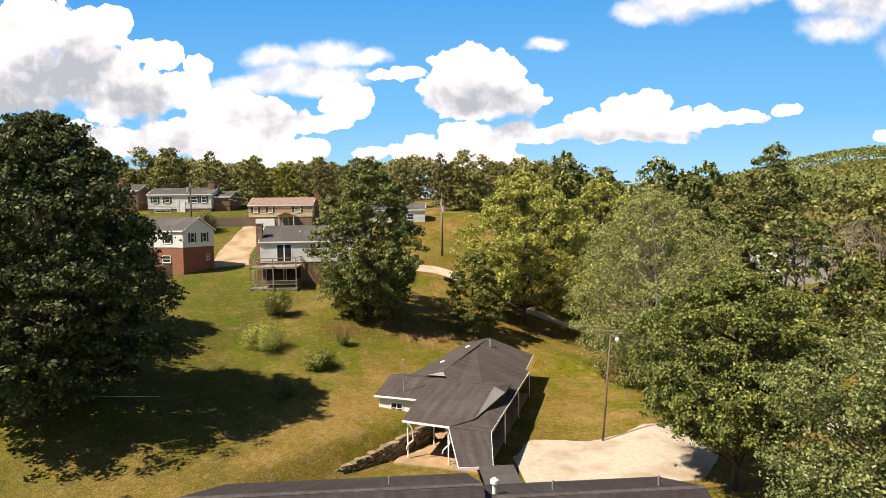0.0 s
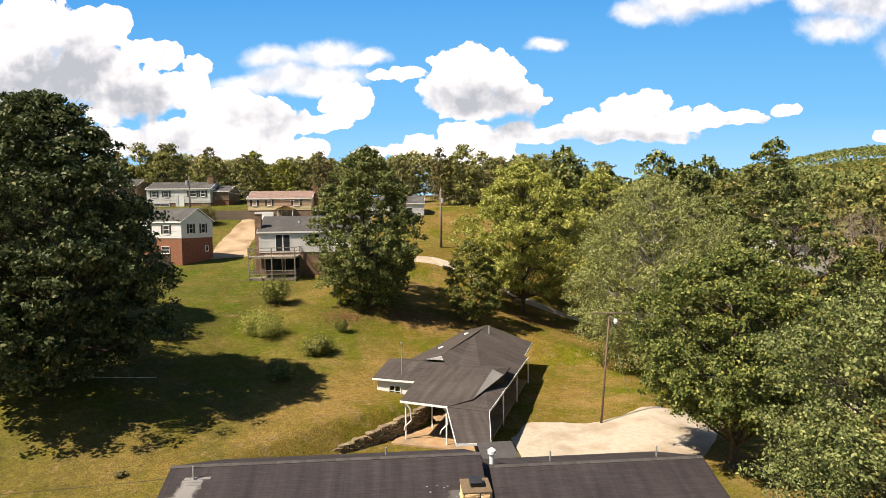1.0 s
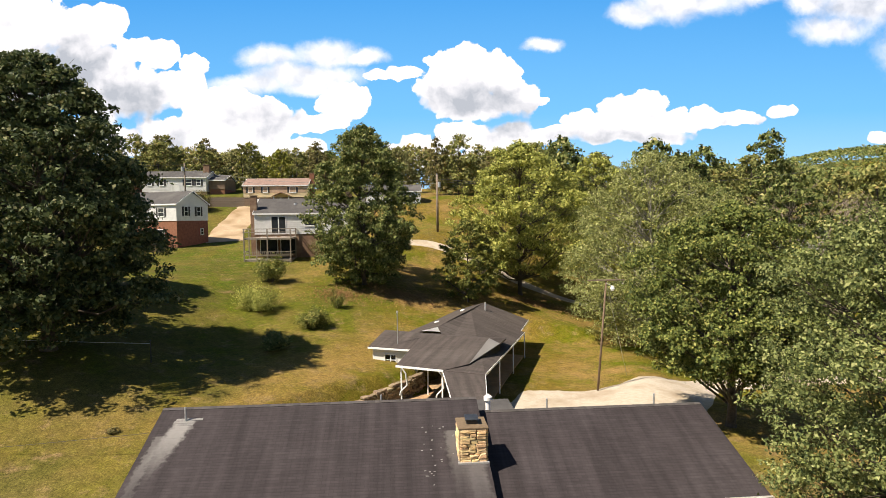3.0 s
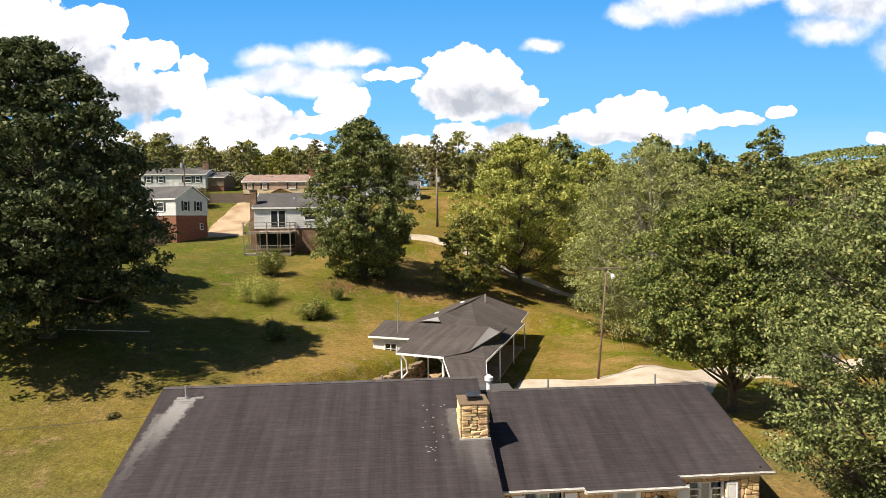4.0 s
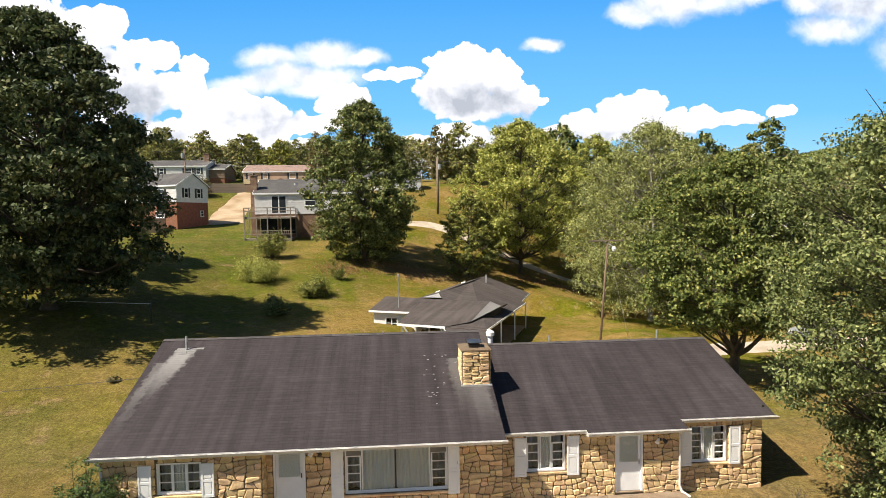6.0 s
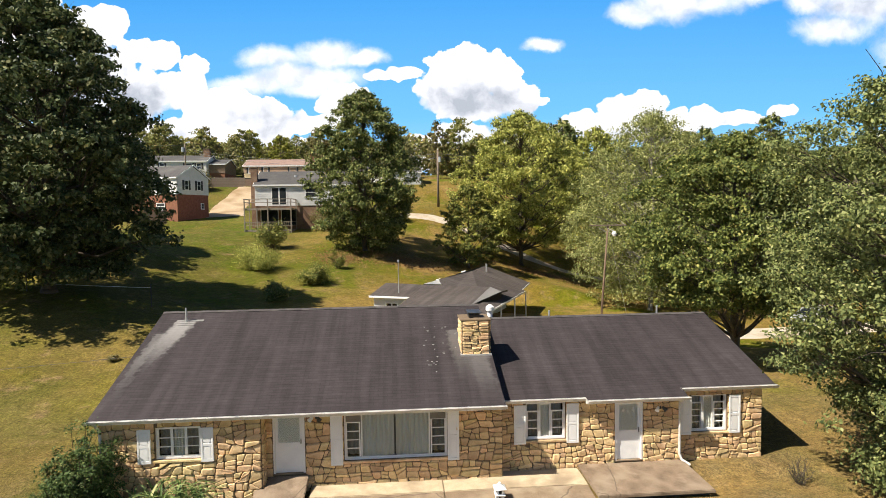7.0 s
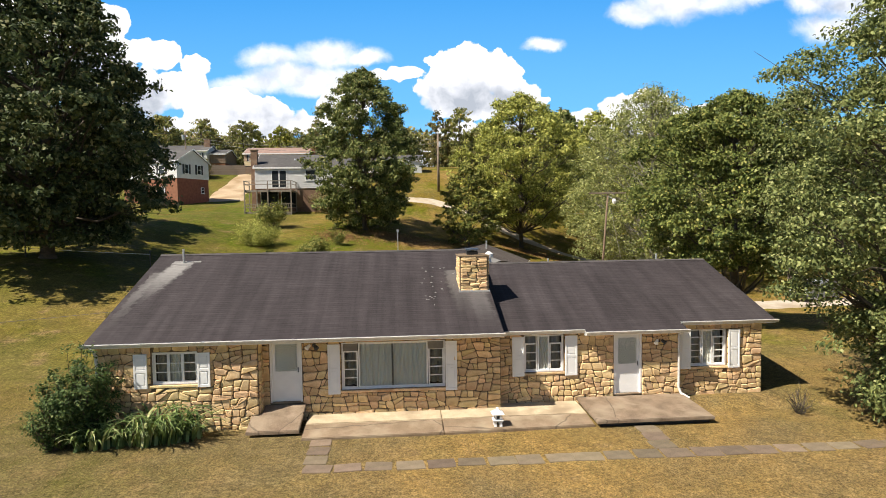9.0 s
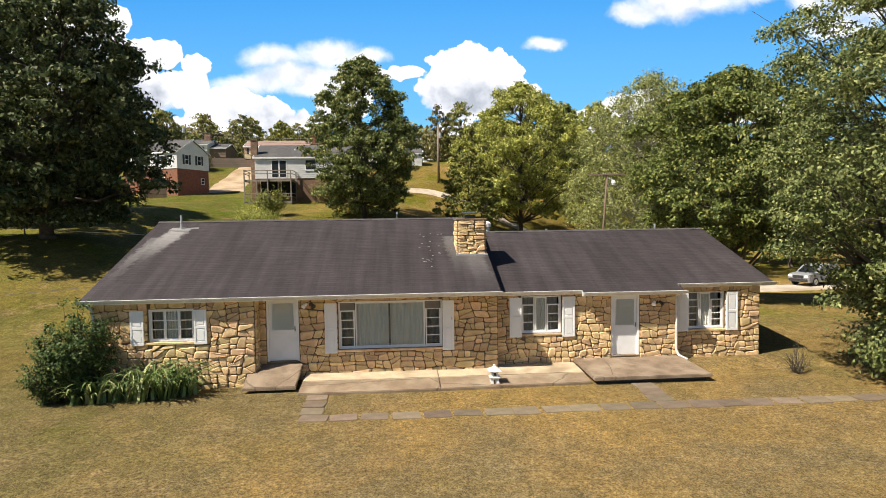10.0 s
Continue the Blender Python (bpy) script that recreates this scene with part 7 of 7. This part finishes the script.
# ---- car on the drive ----


def car(at, turn):
    e = thing("parked_car", "silver sport utility vehicle parked on the gravel", "car", at=at, turn=turn)
    M_PAINT = material("silver_paint", (0.27, 0.28, 0.29), (0.31, 0.32, 0.33), 2, 0.35, 30, 0.2, metal=0.15)
    M_TYRE = material("tyre", (0.015, 0.015, 0.015), (0.03, 0.03, 0.03), 5, 0.85, 30, 0.3)
    prof = ((-2.25, 0.35), (-2.3, 0.75), (-2.2, 0.98), (-1.25, 1.10), (-0.55, 1.62), (0.2, 1.72), (1.6, 1.70), (2.15, 1.15), (2.25, 0.8), (2.22, 0.35))

    def hull(pr, hw, top):
        bm = bmesh.new()
        rows = []
        secs = ((-hw, 0.965), (-hw * 0.93, 1.0), (hw * 0.93, 1.0), (hw, 0.965))
        for y, k in secs:
            rows.append([bm.verts.new((x * k, y * (1 - 0.16 * max(0, z - 1.05)), z)) for x, z in pr])
        n = len(pr)
        for r in range(3):
            for i in range(n):
                bm.faces.new((rows[r][i], rows[r][(i + 1) % n], rows[r + 1][(i + 1) % n], rows[r + 1][i]))
        bm.faces.new(rows[0][::-1])
        bm.faces.new(rows[3])
        bmesh.ops.recalc_face_normals(bm, faces=bm.faces[:])
        return bm

    body = part("body", hull(prof, 0.92, 0), M_PAINT, e, "silver painted body")
    for s in (-1, 1):
        for x0, x1 in ((-0.55, 0.25), (0.32, 1.05), (1.12, 1.62)):
            bm = bmesh.new()
            y = s * 0.895
            v_ = [bm.verts.new((x0 + (0.28 if x0 < 0 else 0), y * 0.90, 1.56)), bm.verts.new((x1, y * 0.90, 1.60)), bm.verts.new((x1, y * 1.0, 1.14)), bm.verts.new((x0 - (0.45 if x0 < 0 else 0), y * 1.0, 1.12))]
            bm.faces.new(v_)
            bmesh.ops.solidify(bm, geom=bm.faces[:], thickness=0.03)
            part("side_window", bm, M_GLASSD, body)
    bm = bmesh.new()
    v_ = [bm.verts.new(c) for c in ((-1.30, -0.72, 1.12), (-1.30, 0.72, 1.12), (-0.60, 0.66, 1.62), (-0.60, -0.66, 1.62))]
    bm.faces.new(v_)
    bmesh.ops.solidify(bm, geom=bm.faces[:], thickness=0.03)
    part("windscreen", bm, M_GLASSD, body)
    part("bumper", boxes((-2.38, -2.2, -0.8, 0.8, 0.38, 0.62), bevel=0.03), M_BLACK, body)
    part("grille", boxes((-2.33, -2.24, -0.45, 0.45, 0.68, 0.90), bevel=0.01), M_BLACK, body)
    for s in (-1, 1):
        part("headlight", boxes((-2.33, -2.15, s * 0.70 - 0.16, s * 0.70 + 0.16, 0.72, 0.92), bevel=0.03), M_WHITE, body)
        part("mirror", boxes((-0.95, -0.75, s * 1.0 - 0.09, s * 1.0 + 0.09, 1.10, 1.24), bevel=0.03), M_BLACK, body)
        for x in (-1.42, 1.35):
            w = part("wheel", tube(bmesh.new(), (x, s * 0.72, 0.36), (x, s * 0.95, 0.36), 0.36, n=22), M_TYRE, e)
            part("rim", tube(bmesh.new(), (x, s * 0.93, 0.36), (x, s * 0.965, 0.36), 0.22, n=16), M_GALV, w)
    return e


car((32.3, 28.4, ground_z(32.3, 28.4) + 0.03), 20)

# ---- shrubs ----


def shrub(name, label, at, w, h, mat, leaves, size, seed, stems=14, category="shrub", low=0.1, spray=0.085):
    """Many stems from the ground, leaves gathered round them."""
    rng = np.random.default_rng(seed)
    e = thing(name, label, category, at=at)
    bm = bmesh.new()
    pts, outs = [], []
    for i in range(stems):
        ang, r = rng.uniform(0, 6.283), math.sqrt(rng.random()) * w / 2
        tip = Vector((math.cos(ang) * r, math.sin(ang) * r, h * (1 - 0.45 * (2 * r / w) ** 2) * rng.uniform(0.6, 1.15)))
        sp = limb(bm, (tip.x * 0.12, tip.y * 0.12, -0.05), tip, 0.022, 0.006, rng, 5, 0.05)
        n = leaves // stems
        f = rng.uniform(low, 1.0, n) ** 0.75
        base = np.array([sp[min(5, int(k * 5.99))] for k in f])
        p = base + rng.normal(0, w * spray, (n, 3)) * np.array((1, 1, 0.8))
        pts.append(p)
        o = p - np.array((0, 0, h * 0.35))
        outs.append(o / (np.linalg.norm(o, axis=1)[:, None] + 1e-6))
    P, O = np.concatenate(pts), np.concatenate(outs)
    k = P[:, 2] > 0.02
    part("branchwork", bm, M_BARK, e)["kind"] = "stuff"
    c = new("foliage", leaf_mesh("foliage", P[k], O[k], size, mat, rng))
    c.parent = e
    return e


def shrub_at(x, y, name, label, *a, **k):
    return shrub(name, label, (x, y, ground_z(x, y)), *a, **k)


L_SHRUB = leaf_material("shrub_leaf", (0.026, 0.052, 0.014), (0.100, 0.150, 0.042), (0.22, 0.25, 0.09))
shrub_at(-12.75, -0.95, "corner_shrub", "tall loose green shrub at the house corner", 2.1, 2.75, L_SHRUB, 15000, 0.085, 61, stems=75, spray=0.042)
shrub_at(-13.3, -1.35, "corner_shrub", "low feathery pale green shrub at the house corner", 1.5, 1.7, L_SHRUB, 6000, 0.07, 62, stems=40, spray=0.05)
shrub_at(-10.9, 34.3, "lawn_shrub", "rounded dark green shrub on the lawn", 2.6, 1.7, L_MID, 5000, 0.16, 63, stems=22)
shrub_at(-13.2, 28.6, "lawn_shrub", "dark green shrub in the shade of the oak", 2.2, 1.5, L_DARK, 4000, 0.16, 64, stems=20)
shrub_at(-16.7, 38.8, "lawn_shrub", "pale green shrub clump on the lawn", 4.2, 2.2, L_LIGHT, 8000, 0.15, 65, stems=34)
shrub_at(-9.3, 39.5, "sapling", "thin young sapling on the lawn", 1.5, 1.9, L_MID, 1200, 0.15, 66, stems=9)
shrub_at(-17.5, 48.3, "lawn_shrub", "small spreading tree on the lawn by the deck", 3.6, 3.0, L_MID, 4500, 0.2, 67, stems=20, low=0.35)
shrub_at(-12.0, 60.2, "flowering_shrub", "pink-brown shrub beside the brick wall", 5.0, 3.2, L_DRY, 7000, 0.2, 68, stems=28)
shrub_at(-2.6, 64.5, "lawn_shrub", "small round shrub on the slope by the lane", 2.0, 1.4, L_MID, 2400, 0.18, 69, stems=14)
shrub_at(-39.0, 92.5, "lawn_shrub", "light bush by the dirt drive", 4.0, 3.6, L_DRY, 4000, 0.25, 70, stems=20)
shrub_at(-24.5, 100.0, "lawn_shrub", "bush in front of the cream house", 2.0, 1.6, L_DARK, 1500, 0.22, 71, stems=12)
shrub_at(12.4, -2.6, "undergrowth", "low leafy branches under the sweetgum", 3.4, 2.4, L_GUM, 8000, 0.14, 74, stems=30)
shrub_at(9.6, -0.95, "bare_shrub", "small nearly leafless twiggy shrub", 0.9, 0.95, L_DRY, 260, 0.05, 72, stems=26)
shrub_at(-18.7, 13.7, "weed_tuft", "dark weed tuft in the mown lawn", 0.7, 0.35, L_DRY, 500, 0.09, 73, stems=12, category="weeds")

# ---- daylily clumps ----


def lily_clump(x, y, n, r, h, seed, mat):
    rng = random.Random(seed)
    e = thing("daylily_clump", "arching strap-leaved daylily clump by the wall", "plant", at=(x, y, ground_z(x, y)), group="daylilies along the wall")
    bm = bmesh.new()
    for _ in range(n):
        a = rng.uniform(0, 6.283)
        s, L, w = rng.uniform(0, r * 0.35), rng.uniform(0.5, 1.25) * h, rng.uniform(0.028, 0.052)
        b0 = Vector((math.cos(a * 3.1) * s, math.sin(a * 3.1) * s, 0))
        d = Vector((math.cos(a), math.sin(a), 0))
        sd = Vector((-d.y, d.x, 0)) * w
        prev = None
        for i in range(7):
            f = i / 6
            p = b0 + d * (r * 1.0 * f ** 1.25 * L / h) + Vector((0, 0, L * (1.55 * f - 1.15 * f * f) * 1.05))
            ww = sd * (1 - f) ** 0.6
            cur = (bm.verts.new(p - ww), bm.verts.new(p + Vector((0, 0, -0.008))), bm.verts.new(p + ww))
            if prev:
                bm.faces.new((prev[0], prev[1], cur[1], cur[0]))
                bm.faces.new((prev[1], prev[2], cur[2], cur[1]))
            prev = cur
    o = part("foliage", bm, mat, e, "long green strap leaves")
    o["kind"] = "stuff"


L_LILY = leaf_material("lily_leaf", (0.06, 0.105, 0.028), (0.27, 0.35, 0.12), (0.52, 0.50, 0.24), 0.4)
for i, (x, y, n, r, h) in enumerate(((-12.0, -1.35, 50, 0.85, 1.1), (-11.4, -1.25, 55, 0.9, 1.2), (-10.75, -1.2, 70, 1.05, 1.55), (-10.15, -1.1, 70, 1.05, 1.6), (-9.65, -0.95, 50, 0.8, 1.2), (-12.5, -1.45, 40, 0.7, 0.9))):
    lily_clump(x, y, n, r, h, 80 + i, L_LILY)

# ---- garden lantern ----
lan = thing("garden_lantern", "small white pagoda garden lantern on the terrace", "garden ornament", at=(-0.38, -1.2, -0.116))


def square_ring(bm, secs):
    """A four-sided turned shape: (half width, height) pairs upwards."""
    rings = [[bm.verts.new((sx * w, sy * w, z)) for sx, sy in ((-1, -1), (1, -1), (1, 1), (-1, 1))] for w, z in secs]
    for a_, b_ in zip(rings, rings[1:]):
        for i in range(4):
            bm.faces.new((a_[i], a_[(i + 1) % 4], b_[(i + 1) % 4], b_[i]))
    bm.faces.new(rings[0][::-1])
    bm.faces.new(rings[-1])
    return bm


for sx in (-1, 1):
    for sy in (-1, 1):
        f = part("foot", square_ring(bmesh.new(), ((0.045, 0.0), (0.035, 0.10), (0.05, 0.16))), M_WHITE, lan)
        f.matrix_local = pose(sx * 0.085, sy * 0.085, 0)
part("body", square_ring(bmesh.new(), ((0.15, 0.16), (0.16, 0.20), (0.11, 0.205), (0.10, 0.36), (0.13, 0.365))), M_WHITE, lan)
# openings are near-black plates, the hollow's shade painted on a solid body
for i in range(4):
    o = part("opening", boxes((-0.045, 0.045, -0.112, -0.100, 0.235, 0.325)), M_DARK, lan, "near-black plate for the shaded lantern opening")
    o.matrix_local = pose(0, 0, 0, 0, 0, 90 * i)
part("roof", square_ring(bmesh.new(), ((0.16, 0.365), (0.19, 0.385), (0.18, 0.40), (0.11, 0.45), (0.045, 0.50), (0.03, 0.52), (0.04, 0.545), (0.012, 0.57))), M_WHITE, lan)

# wall lamp beside the second door, and one beside the first
for x, y, z in ((5.55, Y_3 - 0.02, 1.98), (-6.15, Y_2 - 0.02, 2.25)):
    wl = thing("wall_lamp", "small twin-headed white and black wall lamp", "lamp", at=(x, y, z))
    part("mount", boxes((-0.06, 0.06, -0.05, 0.0, -0.06, 0.06), bevel=0.01), M_BLACK, wl)
    for s in (-1, 1):
        part("head", tube(bmesh.new(), (s * 0.07, -0.09, 0.03), (s * 0.17, -0.20, -0.06), 0.04, 0.075, n=12), M_WHITE if s < 0 else M_BLACK, wl)

# ---- stepping-stone path ----
path = thing("stepping_path", "line of worn grey-brown flagstones in the lawn", "path", kind="structure")
rr = random.Random(12)


def flag(x, y, w, d, a):
    bm = bmesh.new()
    k = 8
    pts = []
    for i in range(k):
        t = 6.28318 * i / k + (0.0 if i % 2 == 0 else rr.uniform(-0.05, 0.05))
        c, s = math.cos(t), math.sin(t)
        m = max(abs(c), abs(s))
        pts.append((c / m * w / 2 * rr.uniform(0.95, 1.02), s / m * d / 2 * rr.uniform(0.95, 1.02)))
    top = [bm.verts.new((px, py, 0.018 + rr.uniform(-0.005, 0.005))) for px, py in pts]
    mid = [bm.verts.new((px * 1.03, py * 1.03, 0.006)) for px, py in pts]
    bot = [bm.verts.new((px * 1.03, py * 1.03, -0.10)) for px, py in pts]
    bm.faces.new(top)
    for r0, r1 in ((top, mid), (mid, bot)):
        for i in range(k):
            bm.faces.new((r0[i], r1[i], r1[(i + 1) % k], r0[(i + 1) % k]))
    o = part("flagstone", bm, M_SLATE, path)
    o.matrix_local = pose(x, y, ground_z(x, y), rr.uniform(-1, 1), rr.uniform(-1, 1), a)


for i in range(22):
    f = i / 18
    flag(-5.55 + 14.6 * f + rr.uniform(-0.04, 0.04), -3.53 + 0.05 * math.sin(f * 5) + rr.uniform(-0.03, 0.03), rr.uniform(0.70, 0.80), rr.uniform(0.46, 0.62), rr.uniform(-6, 6))
for i in range(3):
    flag(-5.7 + rr.uniform(-0.03, 0.03), -2.95 + 0.62 * i, 0.62, 0.56, rr.uniform(-3, 3))
    flag(4.05 + 0.05 * i, -2.95 + 0.58 * i, 0.66, 0.60, rr.uniform(-3, 3))

# ---- grass and fallen leaves on the near lawn ----
L_GRASS = leaf_material("dry_grass_blade", (0.13, 0.102, 0.036), (0.27, 0.190, 0.082), (0.12, 0.125, 0.036), 0.8)


def blades(name, n, x0, x1, y0, y1, seed, mat, h, label, keep=None):
    """Short blades standing in the lawn."""
    g = np.random.default_rng(seed)
    x, y = g.uniform(x0, x1, n), g.uniform(y0, y1, n)
    k = np.array([keep(a_, b_) if keep else True for a_, b_ in zip(x, y)])
    x, y = x[k], y[k]
    n = len(x)
    z = np.array([ground_z(a_, b_) for a_, b_ in zip(x, y)])
    an = g.uniform(0, 6.283, n)
    hh = h * g.uniform(0.5, 1.3, n)
    w = 0.011 * g.uniform(0.7, 1.6, n)
    ln = hh * g.uniform(1.2, 3.2, n)
    v = np.empty((n, 3, 3))
    cx, sx = np.cos(an), np.sin(an)
    v[:, 0] = np.stack((x - sx * w, y + cx * w, z - 0.01), 1)
    v[:, 1] = np.stack((x + sx * w, y - cx * w, z - 0.01), 1)
    v[:, 2] = np.stack((x + cx * ln, y + sx * ln, z + hh), 1)
    me = bpy.data.meshes.new(name)
    me.vertices.add(3 * n)
    me.vertices.foreach_set("co", v.reshape(-1))
    me.loops.add(3 * n)
    me.loops.foreach_set("vertex_index", np.arange(3 * n, dtype=np.int32))
    me.polygons.add(n)
    me.polygons.foreach_set("loop_start", np.arange(0, 3 * n, 3, dtype=np.int32))
    me.update(calc_edges=True)
    me.materials.append(mat)
    return tagged(new(name, me), label, "grass", kind="stuff")


def off_slabs(x, y):
    if -8.0 < x < 6.45 and y > -1.5:
        return False
    if y > 2 and noise.noise((x * 0.8, y * 0.8, 3)) * 0.5 + 0.5 < (y - 2) / 6:
        return False
    if -13 < x < 9.6 and y > -0.4:
        return False
    if abs(y + 3.53) < 0.30 and -5.9 < x < 9.3 and noise.noise((x * 2, y * 9, 0)) < 0.3:
        return False
    return True


blades("lawn_grass", 190000, -21, 15, -11.5, 7.5, 91, L_GRASS, 0.028, "short sunburnt grass of the front lawn", off_slabs)

# ---- stones of the front walls and the chimney ----
srng = random.Random(21)
for wall_ob, (nm, y, spec) in zip(walls, STRETCHES):
    x0, x1, z0, z1, holes = spec
    lay_stones(wall_ob, (x0 + 0.005, x1 - 0.005, z0, z1), y - 0.004, srng, holes=[(a - 0.01, b + 0.01, c - 0.09, d + 0.005) for a, b, c, d in holes])
# the lit side of the returns and the chimney
for w_ in [o for o in house.children if o.name.startswith("return_wall")][:1]:
    lay_stones(w_, (Y_1 + 0.0, Y_2, -0.3, 2.45), 0, srng, size=0.30, high=0.24, place=lambda sx, sz: pose(-7.76, sx, sz, 0, 0, 90))
lay_stones(chim, (-1.10, -0.10, 3.45, 4.86), 2.30 - 0.004, srng, name="chimney_stone", size=0.42, high=0.125, slant=0.25)
lay_stones(chim, (2.32, 3.34, 3.5, 4.86), 0, srng, name="chimney_stone", size=0.42, high=0.125, slant=0.25, place=lambda sx, sz: pose(-0.09, sx, sz, 0, 0, 90))
lay_stones(chim, (-3.34, -2.32, 3.5, 4.86), 0, srng, name="chimney_stone", size=0.42, high=0.125, slant=0.25, place=lambda sx, sz: pose(-1.11, -sx, sz, 0, 0, -90))
